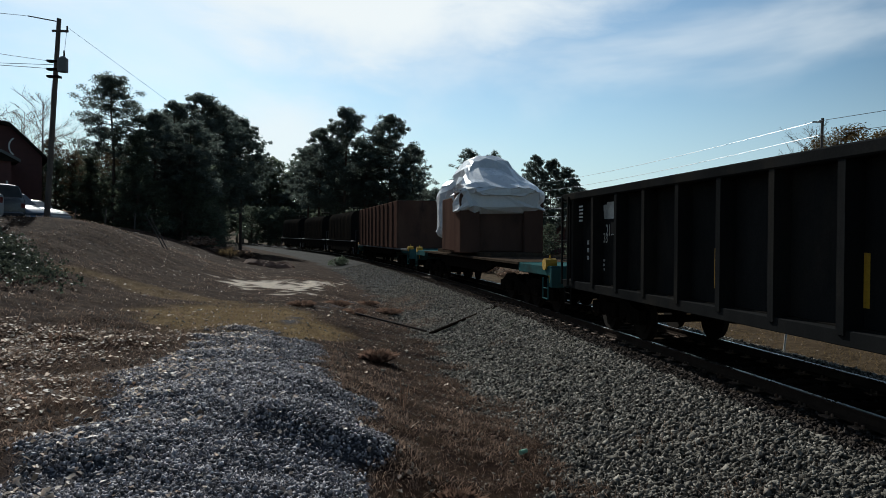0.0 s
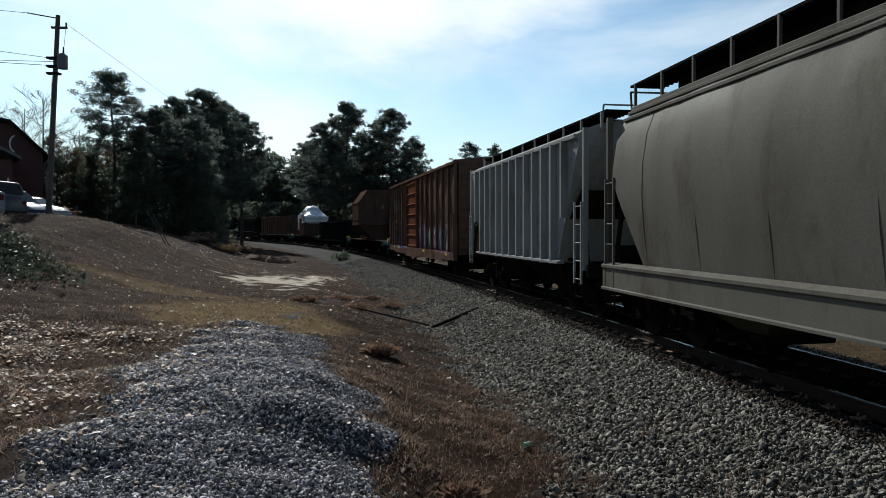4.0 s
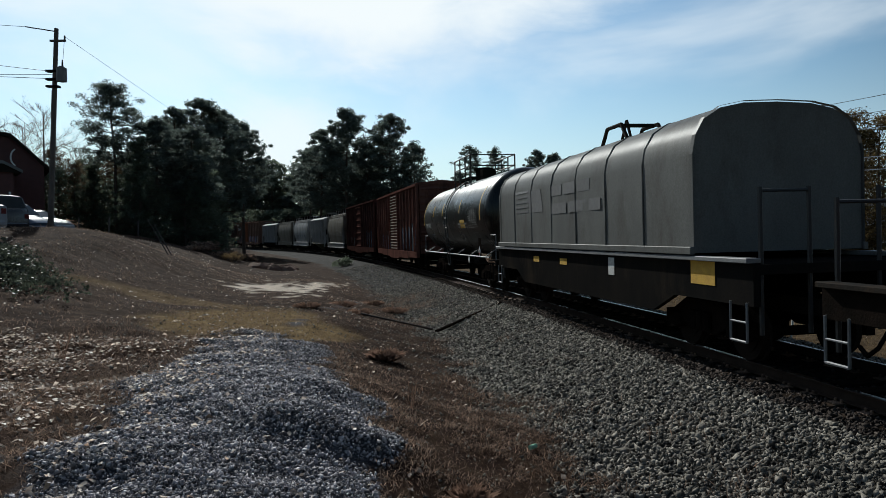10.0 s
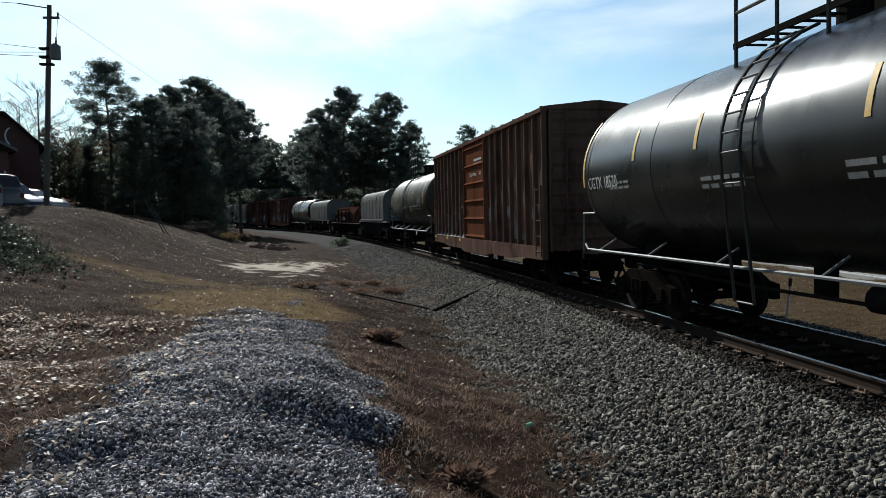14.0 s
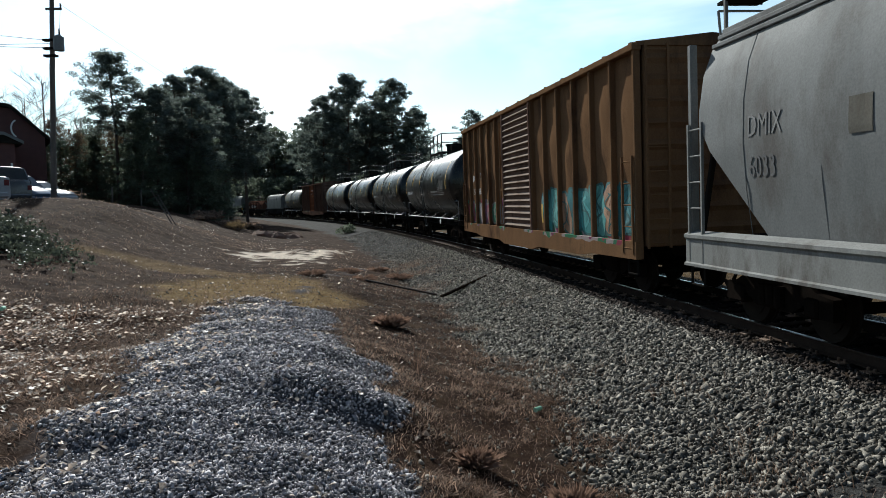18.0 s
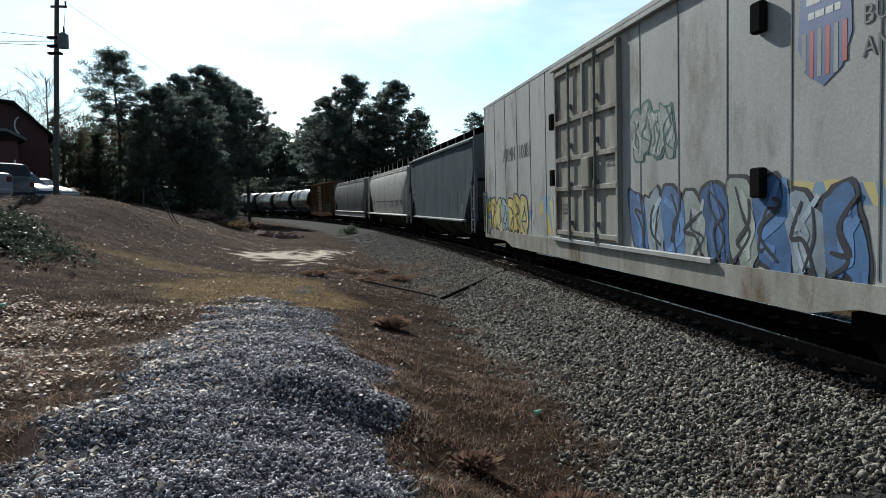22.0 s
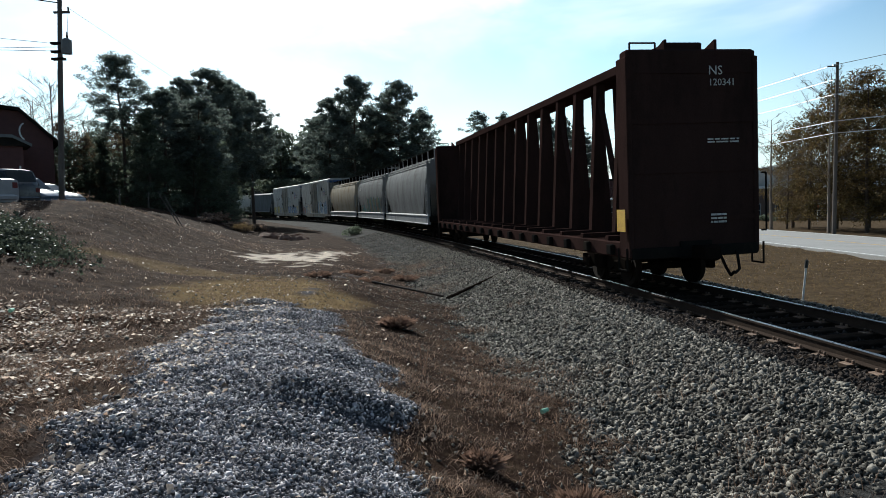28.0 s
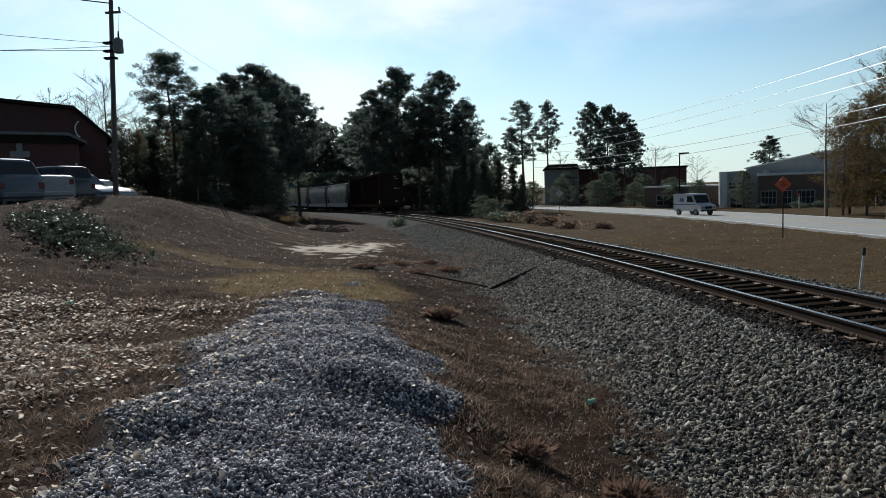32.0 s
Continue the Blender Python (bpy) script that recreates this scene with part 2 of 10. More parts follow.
def box(bm, x0, x1, y0, y1, z0, z1, ch=0.0):
    """A box, with chamfered vertical-plane edges when ch is given."""
    if ch <= 0:
        v = [bm.verts.new(c) for c in ((x0, y0, z0), (x1, y0, z0), (x1, y1, z0), (x0, y1, z0), (x0, y0, z1), (x1, y0, z1), (x1, y1, z1), (x0, y1, z1))]
        for f in ((0, 3, 2, 1), (4, 5, 6, 7), (0, 1, 5, 4), (1, 2, 6, 5), (2, 3, 7, 6), (3, 0, 4, 7)):
            bm.faces.new([v[i] for i in f])
        return
    cs = []
    for z, q in ((z0, ch), (z0 + ch, 0), (z1 - ch, 0), (z1, ch)):
        a, b, c, d = x0 + q, x1 - q, y0 + q, y1 - q
        cs.append([bm.verts.new((x, y, z)) for x, y in ((a + ch, c), (b - ch, c), (b, c + ch), (b, d - ch), (b - ch, d), (a + ch, d), (a, d - ch), (a, c + ch))])
    for r0, r1 in zip(cs, cs[1:]):
        for i in range(8):
            bm.faces.new((r0[i], r0[(i + 1) % 8], r1[(i + 1) % 8], r1[i]))
    bm.faces.new(cs[0][::-1])
    bm.faces.new(cs[-1])


def rod(bm, p, q, r, n=6, r2=None):
    p, q = Vector(p), Vector(q)
    w = q - p
    if w.length < 1e-6:
        return
    w.normalize()
    u = w.orthogonal().normalized()
    v = w.cross(u)
    a, b = [], []
    r2 = r if r2 is None else r2
    for i in range(n):
        k = 2 * math.pi * (i + 0.5) / n
        d = u * math.cos(k) + v * math.sin(k)
        a.append(bm.verts.new(p + d * r))
        b.append(bm.verts.new(q + d * r2))
    for i in range(n):
        bm.faces.new((a[i], a[(i + 1) % n], b[(i + 1) % n], b[i]))
    bm.faces.new(a[::-1])
    bm.faces.new(b)


def path_rod(bm, pts, r, n=6):
    for p, q in zip(pts, pts[1:]):
        rod(bm, p, q, r, n)


def loft(bm, sections, close=True, caps=True):
    """Skin between sections, each a list of as many points."""
    rings = [[bm.verts.new(p) for p in s] for s in sections]
    n = len(rings[0])
    for a, b in zip(rings, rings[1:]):
        for i in range(n if close else n - 1):
            j = (i + 1) % n
            bm.faces.new((a[i], a[j], b[j], b[i]))
    if caps:
        bm.faces.new(rings[0][::-1])
        bm.faces.new(rings[-1])


def prism(bm, profile, x0, x1):
    """A profile of (y, z) drawn out along x."""
    loft(bm, [[(x0, y, z) for y, z in profile], [(x1, y, z) for y, z in profile]])


def plate(bm, outline, axis, a, b):
    """A flat plate: an outline of two coordinates, thick from a to b along the axis ('x', 'y' or 'z')."""
    def at(p, k):
        return {"x": (k, p[0], p[1]), "y": (p[0], k, p[1]), "z": (p[0], p[1], k)}[axis]
    loft(bm, [[at(p, a) for p in outline], [at(p, b) for p in outline]])


def mesh_np(name, verts, faces, material, smooth=False):
    me = bpy.data.meshes.new(name)
    me.from_pydata(verts.tolist() if hasattr(verts, "tolist") else verts, [], faces.tolist() if hasattr(faces, "tolist") else faces)
    me.materials.append(material)
    if smooth:
        me.shade_smooth()
    return me


# ---- the line of the track ----
DS = 0.5
S0 = -560.0
S_ALL = S0 + DS * np.arange(2600)
K_ALL = np.interp(S_ALL, [-60, -30, 0, 20, 40, 60, 90, 170, 240, 420], [0, 0.0023, 0.00231, 0.00194, 0.00201, 0.00261, 0.00274, 0.0027, 0.0022, 0.001])
HD = np.cumsum(K_ALL) * DS
I0 = int(round(-S0 / DS))
HD = HD - HD[I0] + radians(8.849)
TX = np.cumsum(-np.sin(HD)) * DS
TY = np.cumsum(np.cos(HD)) * DS
TX, TY = TX - TX[I0] + 5.646, TY - TY[I0] + 10.0
TZ = -0.0099 * np.clip(S_ALL, -30, 130)


def track_at(s):
    return tuple(float(np.interp(s, S_ALL, a)) for a in (TX, TY, TZ, HD))


def off_track(x, y):
    """Distance to the left of the centre line (negative: right of it) and the arc length, for arrays."""
    x, y = np.asarray(x, float), np.asarray(y, float)
    sx, sy, sh, ss = TX[900:1900:2], TY[900:1900:2], HD[900:1900:2], S_ALL[900:1900:2]
    d = np.empty(x.size)
    s = np.empty(x.size)
    fx, fy = x.ravel(), y.ravel()
    for i in range(0, fx.size, 20000):
        dx, dy = fx[i:i + 20000, None] - sx, fy[i:i + 20000, None] - sy
        k = np.argmin(dx * dx + dy * dy, axis=1)
        r = np.arange(k.size)
        d[i:i + 20000] = -(dx[r, k] * np.cos(sh[k]) + dy[r, k] * np.sin(sh[k]))
        s[i:i + 20000] = ss[k] - dx[r, k] * np.sin(sh[k]) + dy[r, k] * np.cos(sh[k])
    return d.reshape(x.shape), s.reshape(x.shape)


def sstep(v, a, b):
    t = np.clip((np.asarray(v, float) - a) / (b - a), 0, 1)
    return t * t * (3 - 2 * t)


class Wave:
    """Cheap smooth noise from sums of sines."""
    def __init__(self, seed, size, n=10):
        r = np.random.RandomState(seed)
        ang = r.rand(n) * 6.283
        k = 6.283 / size * (0.5 + 1.5 * r.rand(n))
        self.a, self.b, self.p = np.cos(ang) * k, np.sin(ang) * k, r.rand(n) * 6.283

    def __call__(self, x, y):
        x, y = np.asarray(x, float), np.asarray(y, float)
        return sum(np.sin(x * a + y * b + p) for a, b, p in zip(self.a, self.b, self.p)) / math.sqrt(len(self.a) / 2) / 1.6


W1, W2, W3, W5 = Wave(1, 9), Wave(2, 2.6), Wave(3, 0.9), Wave(5, 0.5)


def ground_z(x, y, rough=True):
    x, y = np.asarray(x, float), np.asarray(y, float)
    d, s = off_track(x, y)
    zt = -0.0099 * np.clip(s, -30, 130)
    yy = np.clip(y, -20, 70)
    base = 0.36 - 0.018 * yy
    hill = np.clip(1.85 - base, 0, 9) * sstep(d, 8.6, 19.5) * (0.35 + 0.65 * sstep(y, 3, 22)) * (1 - 0.75 * sstep(y, 42, 75))
    left = base + hill + 0.5 * np.exp(-((x + 12.6) / 3.6) ** 2 - ((y - 25) / 6.5) ** 2) + 0.34 * np.exp(-((x + 12.0) / 1.9) ** 2 - ((y - 25.5) / 4) ** 2)
    ditch = zt - 0.62
    left = ditch + (left - ditch) * sstep(d, 4.2, 8.2)
    gx, gy = x + 2.0, y - 7.0                       # the heap of gravel
    left = left + 0.16 * np.exp(-(gx / 1.5) ** 2 - (gy / 2.6) ** 2)
    for cx_, cy_, wx_, wf_, wn_, hh_ in ((-1.1, 6.15, 0.85, 0.9, 0.34, 0.17), (-1.35, 7.6, 0.4, 0.6, 0.26, 0.1), (-2.6, 5.0, 0.7, 0.7, 0.35, 0.07)):
        left = left + hh_ * np.exp(-((x - cx_) / wx_) ** 2) * np.where(y > cy_, np.exp(-((y - cy_) / wf_) ** 2), np.exp(-((y - cy_) / wn_) ** 2))
    right = -0.85 - 0.0105 * np.clip(y, -20, 100)
    right = np.minimum(right, zt - 0.5) + 0.0 * x
    bed = zt - 0.222 + 0.012 * sstep(np.abs(d), 1.3, 1.6) - 0.41 * sstep(np.abs(d), 1.75, 4.4)
    z = np.where(d > 0, bed + (left - bed) * sstep(d, 3.4, 4.6), bed + (right - bed) * sstep(-d, 2.6, 4.6))
    if rough:
        k = sstep(np.abs(d), 2.2, 6)
        z = z + k * (0.05 * W1(x, y) + 0.03 * W2(x, y) + 0.012 * W3(x, y)) + 0.006 * W3(x, y)
    far = sstep(np.hypot(x, y), 160, 420)
    return z * (1 - far) + far * (-1.0)


def gz(x, y):
    return float(ground_z(np.array([x]), np.array([y]))[0])


def gravel_mask(x, y):
    """1 in the heap of loose gravel."""
    e = W2(x, y) * 0.22 + W3(x, y) * 0.14
    lo = np.interp(y, [-4, 3, 5, 6.5, 8, 9, 12, 13.2, 14], [-2.4, -2.7, -3.0, -3.3, -3.7, -3.85, -3.9, -3.35, -3.1])
    hi = np.interp(y, [-4, 3, 5, 6.5, 8, 9, 12, 13.2, 14], [0.2, -0.2, -0.38, -0.62, -0.95, -1.3, -2.2, -3.0, -3.1])
    return sstep(np.minimum(x - lo, hi - x) + e, -0.05, 0.3) * sstep(y, -4, -3)


def leaf_mask(x, y):
    d, s = off_track(x, y)
    e = W1(x, y) * 0.8 + W2(x, y) * 0.5
    m = sstep(d + e, 8.5, 11.0) * (1 - sstep(y + 2.0 * W1(x, y), 10.5, 14.5))
    return m * (1 - gravel_mask(x, y))


def tan_mask(x, y):
    e = W1(x, y) * 0.7 + W2(x, y) * 0.4
    a = 1 - sstep(np.hypot((x + 4.3) / 2.0, (y - 14.6) / 3.2) + 0.3 * e, 0.7, 1.15)
    b = 0.5 * (1 - sstep(np.hypot((x + 7.6) / 3.2, (y - 18.2) / 0.9) + 0.5 * e, 0.5, 1.1))
    return np.maximum(a, b) * (1 - gravel_mask(x, y))


def sand_mask(x, y):
    e = W2(x, y) * 0.5 + W3(x, y) * 0.45
    e = e + 0.35 * W5(x, y)
    a = 1 - sstep(np.hypot((x + 6.2) / 1.45, (y - 26.2) / 2.8) + 0.9 * e, 0.7, 0.95)
    b = 1 - sstep(np.hypot((x + 5.2) / 0.42, (y - 29.5) / 5) + 0.9 * e, 0.6, 0.9)
    return np.maximum(a, b)


def ballast_mask(x, y):
    d, s = off_track(x, y)
    e = W2(x, y) * 0.28 + W3(x, y) * 0.2
    return np.where(d > 0, 1 - sstep(d + e, 4.4, 5.0), 1 - sstep(-d + e, 2.7, 3.3))


def ground_material():
    m = bpy.data.materials.new("ground_soil")
    m.use_nodes = True
    n, l = m.node_tree.nodes, m.node_tree.links
    bsdf = n["Principled BSDF"]
    bsdf.inputs["Roughness"].default_value = 0.92
    bsdf.inputs["Specular IOR Level"].default_value = 0.02
    tc = n.new("ShaderNodeTexCoord")

    def tex(scale, detail=6, rough=0.65):
        t = n.new("ShaderNodeTexNoise")
        t.inputs["Scale"].default_value, t.inputs["Detail"].default_value, t.inputs["Roughness"].default_value = scale, detail, rough
        l.new(tc.outputs["Object"], t.inputs["Vector"])
        return t

    def ramp(src, stops):
        r = n.new("ShaderNodeValToRGB")
        el = r.color_ramp.elements
        while len(el) < len(stops):
            el.new(0.5)
        for e, (p, c) in zip(el, stops):
            e.position, e.color = p, (*c, 1)
        l.new(src, r.inputs["Fac"])
        return r.outputs["Color"]

    def mix(fac, a, b):
        x = n.new("ShaderNodeMix")
        x.data_type = "RGBA"
        l.new(fac, x.inputs["Factor"])
        l.new(a, x.inputs["A"])
        l.new(b, x.inputs["B"])
        return x.outputs["Result"]

    z1, z2 = n.new("ShaderNodeAttribute"), n.new("ShaderNodeAttribute")
    z1.attribute_name, z2.attribute_name = "zone_a", "zone_b"
    s1, s2 = n.new("ShaderNodeSeparateColor"), n.new("ShaderNodeSeparateColor")
    l.new(z1.outputs["Color"], s1.inputs[0])
    l.new(z2.outputs["Color"], s2.inputs[0])
    big, mid, small = tex(0.35), tex(3.0, 8, 0.7), tex(22, 6, 0.75)
    soil = ramp(mid.outputs["Fac"], [(0.34, (0.016, 0.0082, 0.0055)), (0.46, (0.033, 0.0185, 0.0125)), (0.55, (0.048, 0.029, 0.0185)), (0.68, (0.085, 0.056, 0.035))])
    tan = ramp(mid.outputs["Fac"], [(0.3, (0.11, 0.07, 0.032)), (0.5, (0.18, 0.12, 0.055)), (0.7, (0.25, 0.175, 0.085))])
    leaf = ramp(small.outputs["Fac"], [(0.3, (0.025, 0.014, 0.01)), (0.52, (0.075, 0.044, 0.03)), (0.72, (0.24, 0.17, 0.12))])
    grav = ramp(small.outputs["Fac"], [(0.3, (0.035, 0.034, 0.039)), (0.7, (0.14, 0.138, 0.15))])
    ball = ramp(small.outputs["Fac"], [(0.3, (0.022, 0.021, 0.02)), (0.7, (0.085, 0.082, 0.078))])
    sand = ramp(small.outputs["Fac"], [(0.3, (0.3, 0.22, 0.16)), (0.48, (0.6, 0.51, 0.42)), (0.7, (0.78, 0.7, 0.6))])
    lawn = ramp(mid.outputs["Fac"], [(0.3, (0.042, 0.029, 0.017)), (0.5, (0.08, 0.055, 0.032)), (0.7, (0.13, 0.092, 0.056))])
    col = soil
    for fac, c in ((s2.outputs[1], lawn), (s1.outputs[1], leaf), (s2.outputs[0], tan), (s1.outputs[2], sand), (s1.outputs[0], grav), (s2.outputs[2], ball)):
        col = mix(fac, col, c)
    bed = ramp(small.outputs["Fac"], [(0.3, (0.012, 0.01, 0.009)), (0.7, (0.045, 0.038, 0.033))])
    col = mix(z2.outputs["Alpha"], col, bed)
    hv = n.new("ShaderNodeHueSaturation")
    mr = n.new("ShaderNodeMapRange")
    mr.inputs["To Min"].default_value, mr.inputs["To Max"].default_value = 0.65, 1.35
    l.new(big.outputs["Fac"], mr.inputs["Value"])
    l.new(mr.outputs["Result"], hv.inputs["Value"])
    l.new(col, hv.inputs["Color"])
    l.new(hv.outputs["Color"], bsdf.inputs["Base Color"])
    bp = n.new("ShaderNodeBump")
    bp.inputs["Strength"].default_value, bp.inputs["Distance"].default_value = 0.7, 0.05
    l.new(small.outputs["Fac"], bp.inputs["Height"])
    bp2 = n.new("ShaderNodeBump")
    bp2.inputs["Strength"].default_value, bp2.inputs["Distance"].default_value = 0.6, 0.15
    l.new(mid.outputs["Fac"], bp2.inputs["Height"])
    l.new(bp2.outputs[0], bp.inputs["Normal"])
    l.new(bp.outputs[0], bsdf.inputs["Normal"])
    return m


def build_ground():
    u = np.linspace(-6, 6, 520)
    gx = 7 * np.sinh(u) - 2
    gy = 7 * np.sinh(u) + 12
    X, Y = np.meshgrid(gx, gy)
    Z = ground_z(X, Y)
    n = len(u)
    verts = np.stack([X.ravel(), Y.ravel(), Z.ravel()], 1)
    i = np.arange(n * n).reshape(n, n)
    faces = np.stack([i[:-1, :-1].ravel(), i[:-1, 1:].ravel(), i[1:, 1:].ravel(), i[1:, :-1].ravel()], 1)
    me = mesh_np("ground", verts, faces, ground_material(), True)
    d, s = off_track(X, Y)
    lawn = np.where(d < 0, sstep(-d, 3.0, 4.2), 0.8 * sstep(d, 19, 24))
    one = np.ones_like(X)
    za = np.stack([gravel_mask(X, Y), leaf_mask(X, Y), sand_mask(X, Y), one], -1).reshape(-1, 4)
    zb = np.stack([tan_mask(X, Y), lawn, ballast_mask(X, Y), 1 - sstep(np.abs(d), 1.25, 1.6)], -1).reshape(-1, 4)
    for name, data in (("zone_a", za), ("zone_b", zb)):
        at = me.attributes.new(name, "FLOAT_COLOR", "POINT")
        at.data.foreach_set("color", data.astype(np.float32).ravel())
    ob = new("ground", me)
    tagged(ob, "brown winter ground with dead grass, leaf litter and gravel beside a track", "ground", kind="structure")


build_ground()


# ---- rails, ties ----
def sweep(profile, s_from, s_to, step, side, lift):
    ss = np.arange(s_from, s_to + step, step)
    x, y, z, h = (np.interp(ss, S_ALL, a) for a in (TX, TY, TZ, HD))
    secs = []
    for k in range(len(ss)):
        rx, ry = math.cos(h[k]), math.sin(h[k])
        secs.append([(x[k] + rx * (side + a), y[k] + ry * (side + a), z[k] + lift + b) for a, b in profile])
    return secs


track = thing("railway_track", "single curved railway track of steel rails on wooden ties", "railway track", kind="structure")
CANT = 0.05
WEB = [(-0.07, -0.172), (0.07, -0.172), (0.07, -0.16), (0.012, -0.14), (0.012, -0.045), (0.036, -0.034), (0.036, -0.006), (-0.036, -0.006), (-0.036, -0.034), (-0.012, -0.045), (-0.012, -0.14), (-0.07, -0.16)]
TOP = [(-0.0362, -0.012), (0.0362, -0.012), (0.0362, -0.004), (0.03, 0.0), (-0.03, 0.0), (-0.0362, -0.004)]
for side, lift, nm in ((-0.755, 0.0, "near"), (0.755, CANT, "far")):
    bm = bmesh.new()
    loft(bm, sweep(WEB, -40, 150, 1.0, side, lift))
    rail = part("rail", bm, M_RAIL, track, "rusty brown steel rail")
    bm = bmesh.new()
    loft(bm, sweep(TOP, -40, 150, 1.0, side, lift + 0.0005))
    part("rail_head", bm, M_HEAD, rail, "polished bright rail head")

tie_bm = bmesh.new()
box(tie_bm, -1.3, 1.3, -0.115, 0.115, -0.36, -0.185, 0.012)
tie_me = part("tie", tie_bm, M_TIE, track)
pl_bm = bmesh.new()
box(pl_bm, -0.19, 0.19, -0.09, 0.09, -0.186, -0.168, 0.004)
for a in (-0.1, 0.1):
    for b in (-0.06, 0.05):
        box(pl_bm, a - 0.016, a + 0.016, b - 0.016, b + 0.016, -0.17, -0.125, 0.006)
pl_me = part("tie_plate", pl_bm, M_PLATE, tie_me, "rusty tie plate with spikes")
rt = random.Random(5)
first = True
for i in range(150):
    s = -13 + i * 0.52
    x, y, z, h = track_at(s)
    m = pose(x, y, z + CANT / 2, 0, 0, math.degrees(h) + rt.uniform(-1.2, 1.2)) @ pose(0, 0, rt.uniform(-0.012, 0.004), 0, -math.degrees(CANT / 1.51), 0)
    if first:
        tie = tie_me
        first = False
        pl_me.location = (-0.755, 0, 0)
    else:
        tie = part("tie", tie_me.data, None, track)
        part("tie_plate", pl_me.data, None, tie).location = (-0.755, 0, 0)
    tie.matrix_basis = m
    part("tie_plate", pl_me.data, None, tie).location = (0.755, 0, 0)


# ---- the train: how it runs ----
SPEED = 18.42
TRAIN = []


def run_car(ob, front, rear):
    """A car runs along the line: front and rear are its ends' arc lengths at 16 s."""
    half = (front - rear) / 2
    rows = []
    for k in range(33):
        sc = (front + rear) / 2 + SPEED * (k - 16)
        xa, ya, za, _ = track_at(sc + 0.66 * half)
        xb, yb, zb, _ = track_at(sc - 0.66 * half)
        x, y, z, _ = track_at(sc)
        yaw = math.degrees(math.atan2(ya - yb, xa - xb))
        grade = math.degrees(math.atan2(za - zb, math.hypot(xa - xb, ya - yb)))
        rows.append((k, pose((xa + xb + x) / 3, (ya + yb + y) / 3, z + CANT / 2, 0, 0, yaw) @ pose(0, 0, 0, -1.2, -grade, 0)))
    walk(ob, rows)

from mathutils.bvhtree import BVHTree


# ---- the train: parts that cars share ----
def paint(name, a, b=None, c=None, scale=1.1, rough=0.62, streak=0.7, bump=0.06, spec=0.0):
    return mat(name, a, b, scale, rough, 0.0, bump, 35.0, c, streak, spec)


M_BOX_BROWN = paint("boxcar_brown", (0.18, 0.112, 0.086), (0.12, 0.075, 0.059), (0.068, 0.045, 0.037), scale=1.6)
M_BOX_RED = paint("boxcar_red", (0.17, 0.082, 0.064), (0.115, 0.055, 0.045), (0.065, 0.037, 0.031), scale=1.6)
M_BOX_DARK = paint("boxcar_dark_red", (0.088, 0.044, 0.037), (0.055, 0.028, 0.024), (0.034, 0.021, 0.018), scale=1.6)
M_BOX_RUST = paint("boxcar_rust", (0.2, 0.115, 0.062), (0.135, 0.078, 0.045), (0.075, 0.045, 0.03))
M_DOOR_RUST = paint("door_rust", (0.17, 0.068, 0.038), (0.12, 0.05, 0.03), (0.06, 0.032, 0.022))
# Weathered slats, paler than the door: sun on their tops is in the colour.
M_LOUVRE = paint("weathered_louvre", (0.3, 0.25, 0.21), (0.22, 0.17, 0.14), (0.12, 0.08, 0.06))
M_STENCIL = mat("faded_stencil", (0.26, 0.26, 0.25), (0.15, 0.15, 0.15), 8, 0.7, 0, 0)
# Dirt black of the running gear; on hopper hatch covers it stands for shade.
M_GRIME_SHADE = paint("dirty_black", (0.0121, 0.0121, 0.0121), (0.0209, 0.0187, 0.0165), (0.0303, 0.0248, 0.0198), spec=0.0, rough=0.85)
M_GOND = paint("gondola_black", (0.0132, 0.0138, 0.0144), (0.024, 0.024, 0.024), (0.03, 0.027, 0.024), rough=0.85, spec=0.0)
M_HOP_TAN = paint("hopper_grey_tan", (0.149, 0.14, 0.121), (0.116, 0.107, 0.0908), (0.088, 0.0715, 0.055), spec=0.02)
M_HOP_CREAM = paint("hopper_cream", (0.37, 0.325, 0.26), (0.3, 0.265, 0.205), (0.25, 0.165, 0.095), spec=0.02)
M_HOP_GREY = paint("hopper_grey", (0.215, 0.218, 0.215), (0.159, 0.162, 0.159), (0.127, 0.119, 0.111), spec=0.02)
M_HOP_WHITE = paint("hopper_white", (0.315, 0.319, 0.323), (0.255, 0.259, 0.262), (0.188, 0.18, 0.169), spec=0.02)
M_HOP_PALE = paint("hopper_pale_cream", (0.43, 0.425, 0.39), (0.36, 0.355, 0.33), (0.3, 0.28, 0.25), spec=0.03)
M_HOP_SILL = paint("pale_sill", (0.25, 0.25, 0.24), (0.19, 0.19, 0.18), (0.13, 0.12, 0.11), scale=2.0, spec=0.02)
M_HOP_BLUE = paint("hopper_blue_grey", (0.105, 0.124, 0.137), (0.08, 0.095, 0.106), (0.068, 0.078, 0.083), spec=0.02)
M_HOP_LOW = paint("hopper_green_bottom", (0.1, 0.102, 0.07), (0.07, 0.07, 0.05), (0.06, 0.055, 0.042))
M_TANKB = paint("tank_black", (0.007, 0.0085, 0.008), (0.01, 0.0115, 0.011), (0.014, 0.0135, 0.012), rough=0.29, bump=0.008, spec=0.42)
M_TANKG = paint("tank_olive_grey", (0.06, 0.06, 0.042), (0.038, 0.038, 0.028), (0.022, 0.021, 0.016), rough=0.45, bump=0.01, spec=0.15)
M_COIL = paint("coil_hood_grey", (0.164, 0.164, 0.155), (0.129, 0.129, 0.123), (0.105, 0.0998, 0.0905), rough=0.42, spec=0.02)
